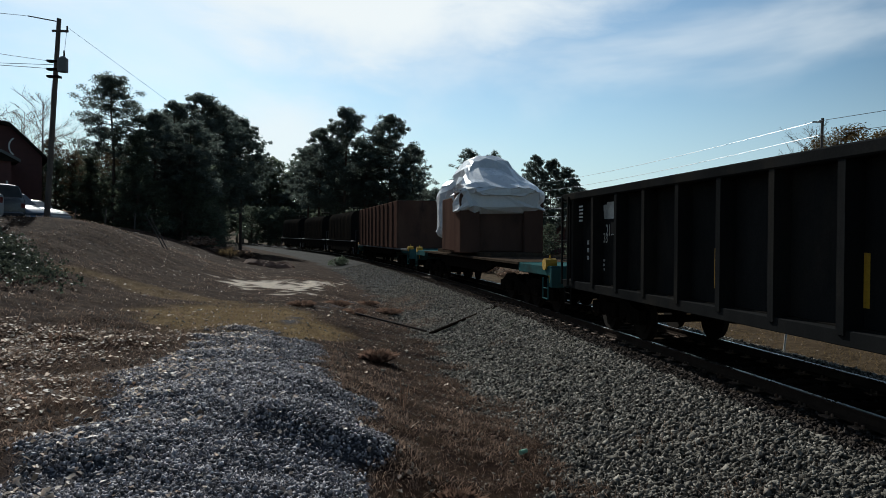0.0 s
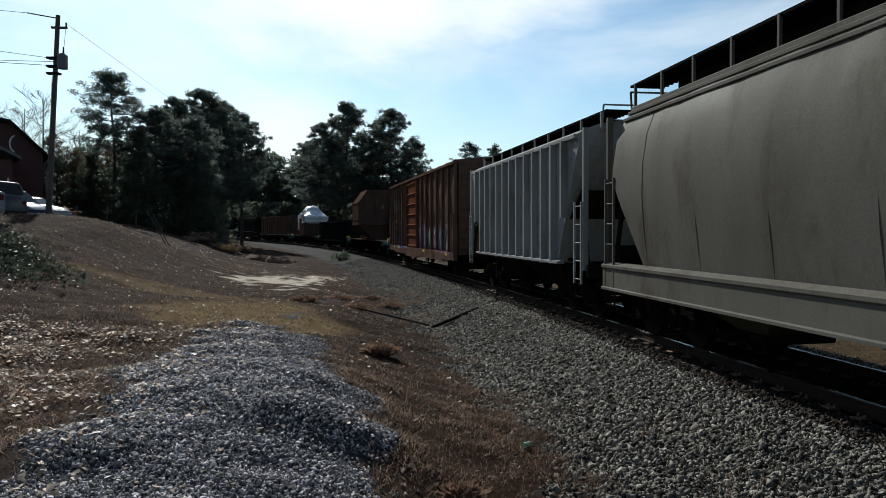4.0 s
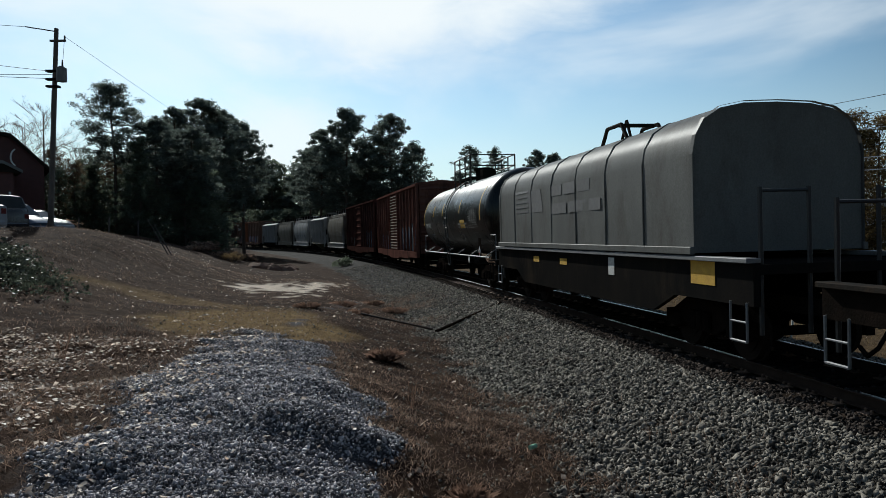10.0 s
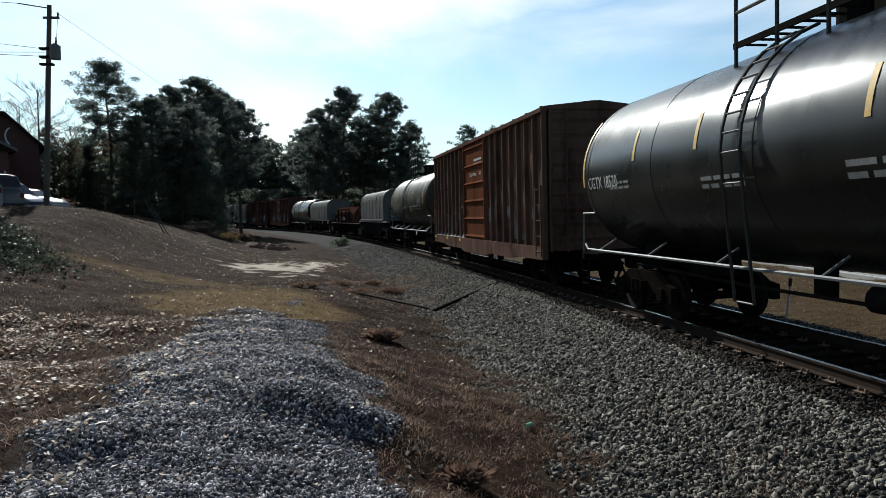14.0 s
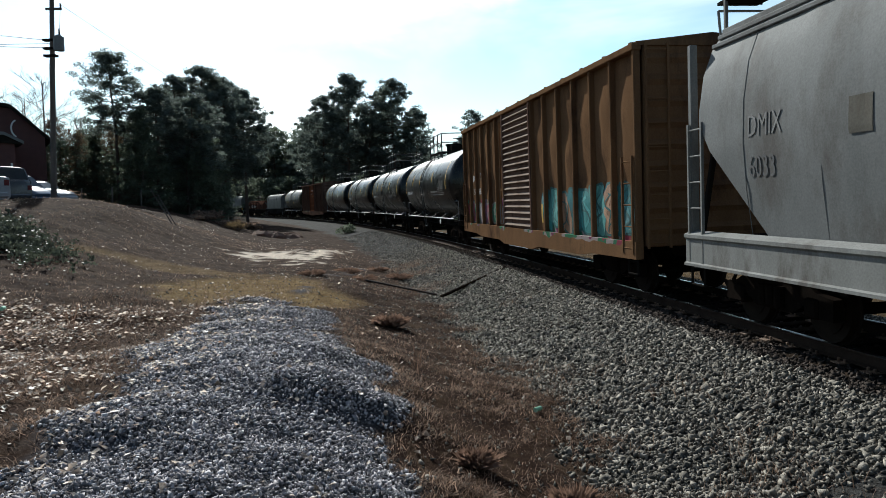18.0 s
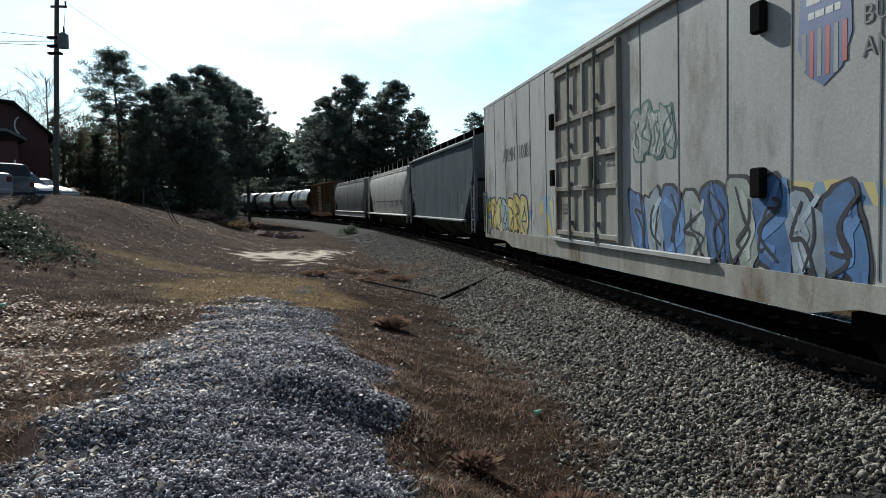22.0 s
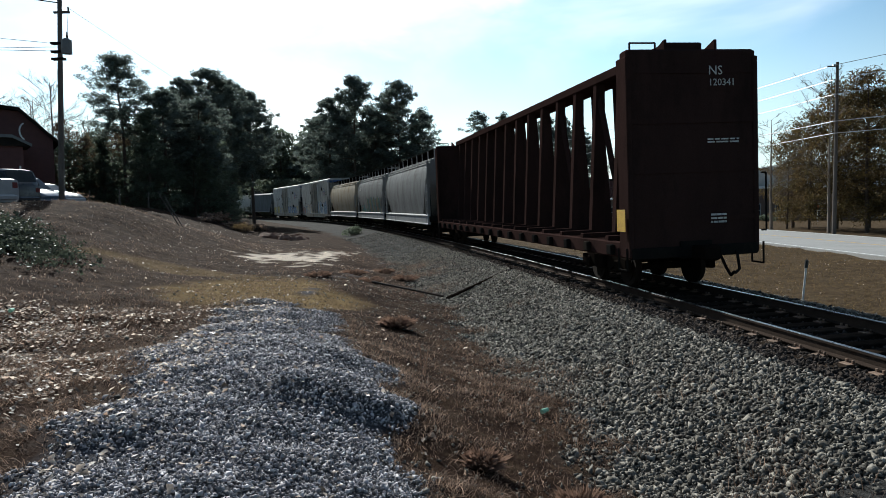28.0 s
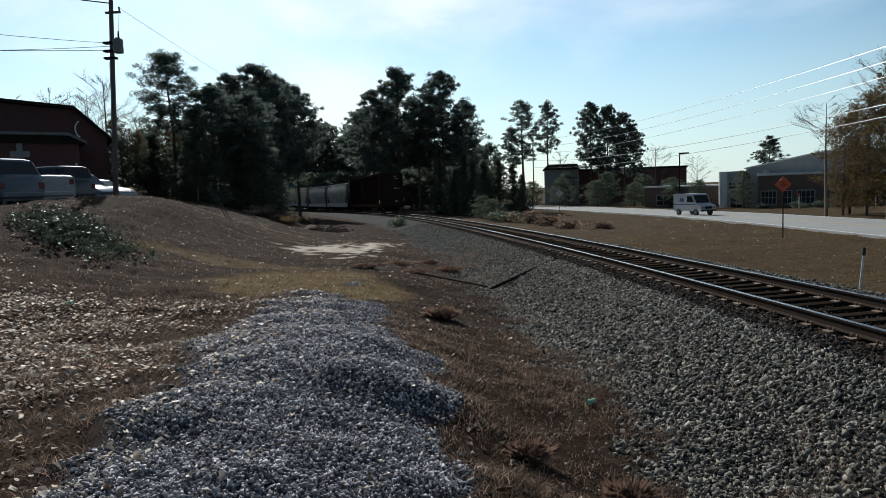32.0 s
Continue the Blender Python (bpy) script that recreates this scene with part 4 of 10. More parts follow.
def boxcar(front, rear, label, paintm, doorm, side_spray, height=4.72, posts=(6, 6), door=(0.9, -1.6), louvre=False, seed=1, sill=1.0, end_ribs=True, ribs=7):
    L = front - rear
    h = L / 2
    car = thing("boxcar", label, "boxcar", "cars of the train")
    rng = random.Random(seed)
    eave = height - 0.22
    yb = 1.45
    d0, d1 = door[1], door[0]
    # core behind the sheets: ends, floor
    bm = bmesh.new()
    box(bm, -h + 0.03, h - 0.03, -1.38, 1.38, sill + 0.02, eave, 0.02)
    part("body", bm, paintm, car)
    bm = bmesh.new()
    prism(bm, [(-1.53, eave - 0.02), (1.53, eave - 0.02), (1.53, eave + 0.05), (0.0, height), (-1.53, eave + 0.05)], -h - 0.02, h + 0.02)
    part("roof", bm, paintm, car)
    for k in range(13):
        bm = bmesh.new()
        x = -h + 0.3 + (L - 0.6) * k / 12
        prism(bm, [(-1.52, eave + 0.05), (1.52, eave + 0.05), (1.52, eave + 0.09), (0, height + 0.04), (-1.52, eave + 0.09)], x - 0.04, x + 0.04)
        part("roof_rib", bm, paintm, car)
    for y in (1, -1):
        for (a, b, n) in ((d1, h - 0.08, posts[0]), (-h + 0.08, d0, posts[1])):
            xs = [a + (b - a) * i / n for i in range(n + 1)]
            for i in range(n):
                bay(car, xs[i], xs[i + 1], y * yb, sill + 0.12, eave - 0.08, side_spray if y > 0 else paintm, rng)
            for x in xs:
                bm = bmesh.new()
                yy = sorted((y * (yb - 0.02), y * (yb + 0.12)))
                box(bm, x - 0.045, x + 0.045, yy[0], yy[1], sill + 0.05, eave, 0.015)
                part("side_post", bm, paintm, car)
        bm = bmesh.new()
        yy = sorted((y * 1.42, y * 1.605))
        box(bm, -h, h, yy[0], yy[1], eave - 0.1, eave + 0.03, 0.015)
        part("top_chord", bm, paintm, car)
        bm = bmesh.new()
        out = [(-h, sill - 0.2), (-h + 2.2, sill - 0.22), (-h + 3.0, sill - 0.3), (d0 - 0.6, sill - 0.3), (d0, sill - 0.4), (d1, sill - 0.4), (d1 + 0.6, sill - 0.3), (h - 3.0, sill - 0.3),
               (h - 2.2, sill - 0.22), (h, sill - 0.2), (h, sill + 0.13), (-h, sill + 0.13)]
        plate(bm, out, "y", *sorted((y * 1.45, y * 1.605)))
        part("side_sill", bm, side_spray if y > 0 else paintm, car)
        # door
        bm = bmesh.new()
        yy = sorted((y * 1.44, y * 1.535))
        box(bm, d0 + 0.02, d1 - 0.02, yy[0], yy[1], sill + 0.14, eave - 0.12, 0.01)
        dr = part("door", bm, doorm if y > 0 else paintm, car)
        nrib = 19 if louvre else ribs
        for k in range(nrib):
            bm = bmesh.new()
            z = sill + 0.24 + (eave - sill - 0.5) * k / (nrib - 1)
            t = 0.03 if louvre else 0.035
            prof = [(y * 1.53, z - t), (y * 1.6, z - t * 0.8), (y * 1.6, z - t * 0.5), (y * 1.53, z + t * 1.6)]
            prism(bm, prof, d0 + 0.12, d1 - 0.12)
            part("door_rib", bm, M_LOUVRE if louvre else doorm, dr)
        for x in (d0 + 0.05, d1 - 0.05):
            bm = bmesh.new()
            yy = sorted((y * 1.5, y * 1.6))
            box(bm, x - 0.05, x + 0.05, yy[0], yy[1], sill + 0.1, eave - 0.1, 0.01)
            part("door_stile", bm, doorm, dr)
        bm = bmesh.new()
        rod(bm, (d1 + 0.12, y * 1.62, sill + 0.25), (d1 + 0.12, y * 1.62, eave - 0.3), 0.022, 8)
        box(bm, d1 - 0.15, d1 + 0.16, *sorted((y * 1.6, y * 1.64)), 2.28, 2.36)
        part("lock_bar", bm, paintm, dr)
        bm = bmesh.new()
        box(bm, d0 - 1.8, d1 + 0.3, *sorted((y * 1.53, y * 1.6)), sill + 0.02, sill + 0.1, 0.01)
        part("door_track", bm, paintm, car)
        for k in (1, -1):
            ladder(car, k * (h - 0.34), y * 1.6, sill - 0.1, sill + 1.75 if k < 0 else sill + 1.75, paintm, 0.44, 5)
            step_iron(car, k * (h - 0.34), y * 1.5, sill - 0.5, sill, M_GRIME_SHADE)
    if end_ribs:
        for k in (1, -1):
            for i in range(9):
                z = sill + 0.35 + (eave - sill - 0.6) * i / 8
                bm = bmesh.new()
                prof = [(z - 0.13, 0.0), (z, 0.06), (z + 0.13, 0.0)]
                x = k * (h - 0.03)
                loft(bm, [[(x - k * 0.02, y, prof[0][0]), (x + k * prof[1][1], y, prof[1][0]), (x - k * 0.02, y, prof[2][0])] for y in (-1.35, 1.35)])
                part("end_rib", bm, paintm, car)
            ladder(car, k * (h + 0.06), k * -1.15, sill, eave, paintm, 0.44, 9, "y")
    bm = bmesh.new()
    box(bm, -h + 0.2, h - 0.2, -0.3, 0.3, sill - 0.25, sill + 0.04)
    for x in (-h * 0.4, -h * 0.15, h * 0.2, h * 0.45):
        box(bm, x - 0.06, x + 0.06, -1.42, 1.42, sill - 0.16, sill + 0.04)
    part("underframe", bm, M_GRIME_SHADE, car)
    truck(car, h - 2.2)
    truck(car, -h + 2.2)
    couplers(car, h)
    TRAIN.append((car, front, rear))
    return car


# ---- covered hoppers ----
def hopper_profile(style, zlow):
    """Half outline (y, z) from the low edge up to the roof's middle."""
    if style == "round":
        return [(1.38, zlow), (1.49, 2.0), (1.535, 2.6), (1.52, 3.15), (1.44, 3.65), (1.28, 4.05), (1.1, 4.27), (0.95, 4.36), (0.5, 4.44), (0.0, 4.47)]
    return [(1.47, zlow), (1.47, 2.2), (1.47, 2.9), (1.47, 3.5), (1.47, 3.9), (1.47, 4.1), (1.3, 4.2), (1.0, 4.3), (0.5, 4.4), (0.0, 4.43)]


def hopper(front, rear, label, paintm, style="round", bays=3, seed=1, sprayed=None, deep=True, sill_paint=None, ribs=12, lowm=None, walk_rail=True, scale_z=1.06, seams=6, cut=None, slope=2.95):
    L = front - rear
    h = L / 2
    car = thing("covered_hopper", label, "hopper car", "cars of the train")
    sill_paint = sill_paint or paintm
    side = sprayed or paintm
    lowm = lowm or M_HOP_LOW
    cut = cut or min(2.3, L * 0.16)
    sillz = 1.15
    ends = [(h - 0.55, slope), (h - 0.88 + 0.1 * (slope > 3.5), slope - 0.4), (h - cut, 1.28), (h - cut - 0.25, 1.22)]
    xs = [(x, z) for x, z in ends] + [(-x, z) for x, z in ends[::-1]]
    k = scale_z

    def section(x, zl):
        prof = hopper_profile(style, 1.2)
        prof = [(y, max(z, zl)) for y, z in prof]
        up = [(y, 1.2 + (z - 1.2) * k) for y, z in prof]
        # where the side is cut off, keep its own width at that height
        base = hopper_profile(style, 1.2)
        fix = []
        for (y, z), (yb, zb) in zip(prof, base):
            if zb < zl:
                y = float(np.interp(zl, [b[1] for b in base[:6]], [b[0] for b in base[:6]]))
            fix.append((y, 1.2 + (z - 1.2) * k))
        return [(x, y, z) for y, z in fix] + [(x, -y, z) for y, z in fix[-2::-1]]

    bm = bmesh.new()
    smooth_side = style == "round" or ribs == 0
    rng = random.Random(seed)
    secs = [section(x, z) for x, z in xs[:4]]
    if smooth_side:                            # thin sheets pillow out between the welds
        x_a, n_s = xs[3][0], 5 * seams
        for i in range(1, n_s):
            x = x_a * (1 - 2 * i / n_s)
            bow = 0.014 * abs(math.sin(math.pi * seams * ((1 - x / (h - 1.0)) / 2)))
            ph = rng.uniform(0, 6.28)
            sec = []
            for q, (px_, py_, pz_) in enumerate(section(x, 1.22)):
                dent = rng.uniform(-0.0035, 0.0035) + 0.003 * math.sin(3.1 * pz_ + ph)
                sec.append((px_, py_ + math.copysign(bow + dent, py_) * (1.0 if 1 < q < 7 or 11 < q < 17 else 0.0), pz_))
            secs.append(sec)
    secs += [section(x, z) for x, z in xs[4:]]
    loft(bm, secs)
    part("body", bm, side, car, smooth=True)
    # weld seams or ribs
    n = seams if smooth_side else ribs
    for i in range(n):
        x = (h - cut * 0.72) * (1 - 2 * i / max(n - 1, 1)) if not smooth_side else (h - 1.0) * (1 - 2 * (i + 0.5) / n)
        for sg in (1, -1):
            bm = bmesh.new()
            if smooth_side:
                pr = [(y, 1.2 + (z - 1.2) * k) for y, z in hopper_profile(style, 1.25)[:7]]
                path_rod(bm, [(x, sg * (y + 0.001), z) for y, z in pr], 0.006, 4)
                part("weld_seam", bm, paintm, car)
            else:
                zb = 1.22 + 0.0
                edge = abs(x) - (h - cut)
                if edge > 0:
                    zb = 1.28 + edge / (cut - 0.62) * (slope - 1.25)
                pts = [(x - 0.075, sg * 1.465), (x + 0.075, sg * 1.465), (x + 0.05, sg * 1.61), (x - 0.05, sg * 1.61)]
                plate(bm, pts, "z", zb, 1.2 + 2.82 * k)
                part("side_rib", bm, paintm, car)
    # roof edge, hatches, running board
    zr = 1.2 + (4.36 - 1.2) * k
    for sg in (1, -1):
        bm = bmesh.new()
        yy = (1.0, 1.16) if style == "round" else (1.38, 1.56)
        z = zr - 0.1 if style == "round" else 1.2 + 2.85 * k
        box(bm, -h + 0.6, h - 0.6, *sorted((sg * yy[0], sg * yy[1])), z - 0.06, z + 0.05, 0.015)
        part("roof_rail", bm, paintm, car)
    if style == "round":
        for sg in (1, -1):
            for y, z in ((1.3, 4.06), (1.2, 4.19)):
                bm = bmesh.new()
                zz = 1.2 + (z - 1.2) * k
                box(bm, -h + 0.6, h - 0.6, *sorted((sg * (y - 0.05), sg * (y + 0.03))), zz - 0.035, zz + 0.03, 0.01)
                part("roof_rail", bm, paintm, car)
    if walk_rail:
        zt = zr + (0.46 if style == "round" else 0.2)
        for sg in (1, -1):
            bm = bmesh.new()
            box(bm, -h + 0.15, h - 0.15, *sorted((sg * 0.3, sg * 0.98)), zt - 0.03, zt + 0.015)
            for i in range(60):
                x = -h + 0.3 + (L - 0.6) * i / 59
                box(bm, x - 0.012, x + 0.012, *sorted((sg * 0.3, sg * 0.985)), zt - 0.05, zt - 0.03)
            part("running_board", bm, M_GRIME_SHADE, car)
        for i in range(10):
            x = -h + 0.4 + (L - 0.8) * i / 9
            for sg in (1, -1):
                bm = bmesh.new()
                box(bm, x - 0.025, x + 0.025, *sorted((sg * 0.95, sg * 1.0)), zr - 0.15, zt + 0.01)
                part("board_bracket", bm, sill_paint, car)
    # Light grey hatch covers coloured black, with their shade put into the paint.
    for i in range(3):
        bm = bmesh.new()
        x0 = -h + 1.2 + (L - 2.4) * i / 3
        box(bm, x0 + 0.03, x0 + (L - 2.4) / 3 - 0.03, -0.5, 0.5, zr + 0.03, zr + (0.4 if style == "round" else 0.18), 0.04)
        part("hatch_cover", bm, M_GRIME_SHADE, car)
    # sills and end frames
    for sg in (1, -1):
        bm = bmesh.new()
        prof = [(sg * 1.4, sillz - 0.3), (sg * 1.58, sillz - 0.3), (sg * 1.58, sillz - 0.26), (sg * 1.545, sillz - 0.24), (sg * 1.545, sillz + 0.12), (sg * 1.58, sillz + 0.15), (sg * 1.58, sillz + 0.2), (sg * 1.44, sillz + 0.26)] if style == "round" and deep else \
               [(sg * 1.42, sillz + 0.08), (sg * 1.62, sillz + 0.1), (sg * 1.62, sillz + 0.15), (sg * 1.42, sillz + 0.2)]
        a, b = (-h + 0.1, h - 0.1) if style == "round" else (-h + cut - 0.3, h - cut + 0.3)
        prism(bm, prof, a, b)
        part("side_sill", bm, sill_paint, car)
    for e in (1, -1):
        bm = bmesh.new()
        box(bm, e * h - 0.12, e * h + 0.0, -1.5, 1.5, sillz - 0.15, sillz + 0.15, 0.02)
        box(bm, *sorted((e * (h - 2.4), e * h)), -0.3, 0.3, sillz - 0.3, sillz + 0.08)
        part("end_sill", bm, M_GRIME_SHADE, car)
        for sg in (1, -1):
            bm = bmesh.new()
            box(bm, e * (h - 0.2) - 0.05, e * (h - 0.2) + 0.05, *sorted((sg * 1.38, sg * 1.5)), sillz, zr - 0.2, 0.01)
            part("end_post", bm, paintm, car)
            ladder(car, e * (h - 0.42), sg * 1.53, sillz - 0.3, 2.7 if style != "round" else 3.1, sill_paint, 0.42, 5 if style != "round" else 6)
            step_iron(car, e * (h - 0.42), sg * 1.5, sillz - 0.6, sillz - 0.05, M_GRIME_SHADE)
            bm = bmesh.new()
            rod(bm, (e * (h - 0.3), sg * 1.1, sillz + 0.1), (e * (h - cut - 0.1), sg * 1.2, 1.35), 0.05, 6)
            rod(bm, (e * (h - 0.25), sg * 1.35, sillz + 0.1), (e * (h - 0.7), sg * 1.3, 3.0), 0.05, 6)
            part("end_brace", bm, M_GRIME_SHADE, car)
        # slope sheet at the end
        bm = bmesh.new()
        loft(bm, [[(e * (h - 0.64), y, 2.98) for y in (-1.36, 1.36)] + [(e * (h - 0.68), y, 2.96) for y in (1.36, -1.36)],
                  [(e * (h - cut - 0.9), y, 1.1) for y in (-1.36, 1.36)] + [(e * (h - cut - 0.94), y, 1.08) for y in (1.36, -1.36)]])
        part("slope_sheet", bm, paintm if not deep else M_GRIME_SHADE, car)
        bm = bmesh.new()
        path_rod(bm, [(e * (h - 0.3), 1.0, zr - 0.2), (e * (h - 0.22), 1.0, zr + 0.33), (e * (h - 0.22), -1.0, zr + 0.33), (e * (h - 0.3), -1.0, zr - 0.2)], 0.022)
        ladder(car, e * (h + 0.02), -0.9, sillz, zr + 0.2, sill_paint, 0.42, 9, "y")
        part("end_rail", bm, sill_paint, car)
        bm = bmesh.new()
        rod(bm, (e * (h - 0.75), -0.5, 1.5), (e * (h - 0.75), 0.45, 1.5), 0.2, 12)
        part("brake_cylinder", bm, M_GRIME_SHADE, car)
    # discharge bays
    span = (L - 2 * cut - 0.2) / bays
    for i in range(bays):
        xc = -h + cut + 0.1 + span * (i + 0.5)
        bm = bmesh.new()
        a = span / 2 - 0.02
        loft(bm, [[(xc - a, -1.38, 1.24), (xc + a, -1.38, 1.24), (xc + a, 1.38, 1.24), (xc - a, 1.38, 1.24)],
                  [(xc - 0.35, -0.5, 0.42), (xc + 0.35, -0.5, 0.42), (xc + 0.35, 0.5, 0.42), (xc - 0.35, 0.5, 0.42)]])
        part("hopper_bay", bm, lowm, car)
        bm = bmesh.new()
        box(bm, xc - 0.45, xc + 0.45, -0.6, 0.6, 0.3, 0.43, 0.02)
        rod(bm, (xc, -0.95, 0.36), (xc, 0.95, 0.36), 0.05, 8)
        part("outlet_gate", bm, M_GRIME_SHADE, car)
    tx = max(h - 1.75, 2.0)
    truck(car, tx)
    truck(car, -tx)
    couplers(car, h)
    TRAIN.append((car, front, rear))
    return car


# ---- tank cars ----
def tank_car(front, rear, label, paintm, seed=1, r=1.54, zc=2.86, stripes=True, platform=True, mid=0.0, lettered=False, span=1.5):
    L = front - rear
    h = L / 2
    car = thing("tank_car", label, "tank car", "cars of the train")
    bm = bmesh.new()
    n = 48
    secs = []
    dome = 0.62
    prof = [(h - dome + dome * math.sin(a), math.cos(a) ** 0.8) for a in np.linspace(1.45, 0, 8)]
    prof += [(-x, q) for x, q in prof[::-1]]
    for x, q in prof:
        secs.append([(x, r * q * math.cos(6.2832 * i / n), zc + r * q * math.sin(6.2832 * i / n)) for i in range(n)])
    loft(bm, secs)
    part("tank", bm, paintm, car, smooth=True)
    for i in range(5):
        x = (h - 0.75) * (1 - 2 * i / 4)
        bm = bmesh.new()
        loft(bm, [[(x + dx, (r + q) * math.cos(6.2832 * i / n), zc + (r + q) * math.sin(6.2832 * i / n)) for i in range(n)] for dx, q in ((-0.02, -0.004), (-0.008, 0.006), (0.008, 0.006), (0.02, -0.004))], caps=False)
        part("weld_seam", bm, paintm, car, smooth=True)
    if stripes:
        for x in (h - 0.5, h * 0.55, h * 0.22, -h * 0.3, -h + 1.3):
            bm = bmesh.new()
            big = abs(x) > h * 0.7
            a0, a1 = (-0.15, 0.75) if big else (0.08, 0.42)
            arc = [a0 + (a1 - a0) * i / 8 for i in range(9)]
            loft(bm, [[(x - 0.045, (r + 0.001) * math.cos(a), zc + (r + 0.001) * math.sin(a)), (x + 0.045, (r + 0.001) * math.cos(a), zc + (r + 0.001) * math.sin(a)),
                       (x + 0.045, (r + 0.006) * math.cos(a), zc + (r + 0.006) * math.sin(a)), (x - 0.045, (r + 0.006) * math.cos(a), zc + (r + 0.006) * math.sin(a))] for a in arc])
            part("reflective_stripe", bm, M_YELLOW, car, "worn yellow stripe")
    # stencils
    for (x, z, w, rows, hh) in ((h * 0.2, zc - 0.35, 1.1, 2, 0.06), (-h * 0.25, zc - 0.35, 1.6, 2, 0.07), (h * 0.72, zc - (0.25 if not lettered else 0.75), 0.9, 2, 0.05)):
        bars(car, x, r * math.cos(math.asin((z - zc) / r)) - 0.02, z, w, hh, rows, M_STENCIL, seed, depth=0.004)
    bm = bmesh.new()
    for i in range(8):
        z = zc + 0.12 - i * 0.085
        yy = r * math.cos(math.asin(min(0.99, abs(z - zc) / r)))
        box(bm, -h * 0.72, -h * 0.52, yy - 0.02, yy + 0.006, z, z + 0.008)
        for q_ in (0.0, 0.05, 0.1, 0.15, 0.2):
            box(bm, -h * (0.72 - q_) - 0.004, -h * (0.72 - q_) + 0.004, yy - 0.04, yy + 0.004, z, z + 0.085)
        if i < 6:
            for q_ in (0.06, 0.11, 0.16):
                box(bm, -h * (0.72 - q_) - 0.2, -h * (0.72 - q_), yy - 0.03, yy + 0.004, z + 0.03, z + 0.05)
    part("data_panel", bm, M_STENCIL, car, "white stencilled data panel")
    # top platform and railing
    if platform:
        zt = zc + r
        bm = bmesh.new()
        rod(bm, (mid, 0, zt - 0.12), (mid, 0, zt + 0.42), 0.36, 16)
        rod(bm, (mid, 0, zt + 0.42), (mid, 0, zt + 0.52), 0.42, 16)
        part("manway", bm, M_GRIME_SHADE, car)
        bm = bmesh.new()
        box(bm, mid - 0.95, mid - 0.45, -0.3, 0.3, zt - 0.1, zt + 0.4, 0.03)
        part("valve_box", bm, M_GRIME_SHADE, car)
        bm = bmesh.new()
        for y in (-1, 1):
            for i in range(10):
                x = mid - span + 2 * span * i / 9
                box(bm, x - 0.02, x + 0.02, *sorted((y * 0.45, y * 0.95)), zt + 0.02, zt + 0.05)
            box(bm, mid - span - 0.05, mid + span + 0.05, *sorted((y * 0.93, y * 0.97)), zt - 0.03, zt + 0.06)
        part("platform", bm, M_GRIME_SHADE, car)
        for y in (-0.95, 0.95):
            for x in (-1.0, -0.34, 0.34, 1.0):
                bm = bmesh.new()
                rod(bm, (mid + x * span, y, zt - 0.35), (mid + x * span, y, zt + 0.95), 0.03, 6)
                part("rail_post", bm, M_BLACK, car)
        for z in (0.5, 0.95):
            bm = bmesh.new()
            path_rod(bm, [(mid + span, -0.35, zt + z), (mid + span, -0.95, zt + z), (mid - span, -0.95, zt + z), (mid - span, 0.95, zt + z), (mid + span, 0.95, zt + z)], 0.028, 6)
            part("guard_rail", bm, M_BLACK, car)
    # ladders follow the shell
    for sg in (1, -1):
        bm = bmesh.new()
        pts = []
        for i in range(9):
            a = radians(-8 + 78 * i / 8)
            pts.append((sg * (r + 0.1) * math.cos(a), zc + (r + 0.1) * math.sin(a)))
        pts = [(sg * 1.55, 0.75)] + pts
        for k in (-0.23, 0.23):
            path_rod(bm, [(mid + 0.35 + k, y, z) for y, z in pts], 0.024, 6)
        for i in range(11):
            q = i / 10 * (len(pts) - 1)
            j = min(int(q), len(pts) - 2)
            f = q - j
            y, z = pts[j][0] * (1 - f) + pts[j + 1][0] * f, pts[j][1] * (1 - f) + pts[j + 1][1] * f
            rod(bm, (mid + 0.12, y, z), (mid + 0.58, y, z), 0.016, 6)
        part("ladder", bm, M_BLACK, car)
        bm = bmesh.new()
        path_rod(bm, [(-h + 0.15, sg * 1.5, 1.32), (-h + 0.35, sg * 1.52, 1.22), (h - 0.35, sg * 1.52, 1.22), (h - 0.15, sg * 1.5, 1.32)], 0.026, 6)
        for x in np.linspace(-h + 1.0, h - 1.0, 6):
            rod(bm, (float(x), sg * 1.52, 1.22), (float(x), sg * 1.15, 1.45), 0.02, 6)
        part("side_handrail", bm, M_GREYM, car, "bright side handrail")
    for e in (1, -1):
        bm = bmesh.new()
        box(bm, *sorted((e * (h - 3.2), e * (h + 0.25))), -0.35, 0.35, 0.8, 1.15, 0.02)
        box(bm, *sorted((e * (h + 0.1), e * (h + 0.25))), -1.45, 1.45, 0.95, 1.15, 0.02)
        box(bm, *sorted((e * (h - 0.7), e * (h + 0.12))), -1.45, 1.45, 1.1, 1.14)
        part("stub_sill", bm, M_GRIME_SHADE, car)
        bm = bmesh.new()
        arc = [(1.1 * math.sin(a), zc - 1.52 * math.cos(a)) for a in np.linspace(-0.8, 0.8, 11)]
        plate(bm, [(-0.9, 1.1), (0.9, 1.1)] + [(y, z) for y, z in arc[::-1]], "x", e * (h - 2.1) - 0.3, e * (h - 2.1) + 0.3)
        part("saddle", bm, M_GRIME_SHADE, car)
        bm = bmesh.new()
        path_rod(bm, [(e * (h + 0.18), 1.42, 1.1), (e * (h + 0.18), 1.42, 2.0), (e * (h - 0.5), 1.42, 2.0)], 0.02)
        path_rod(bm, [(e * (h + 0.18), -1.42, 1.1), (e * (h + 0.18), -1.42, 2.0), (e * (h + 0.18), -0.4, 2.0)], 0.02)
        part("end_handrail", bm, M_GREYM, car)
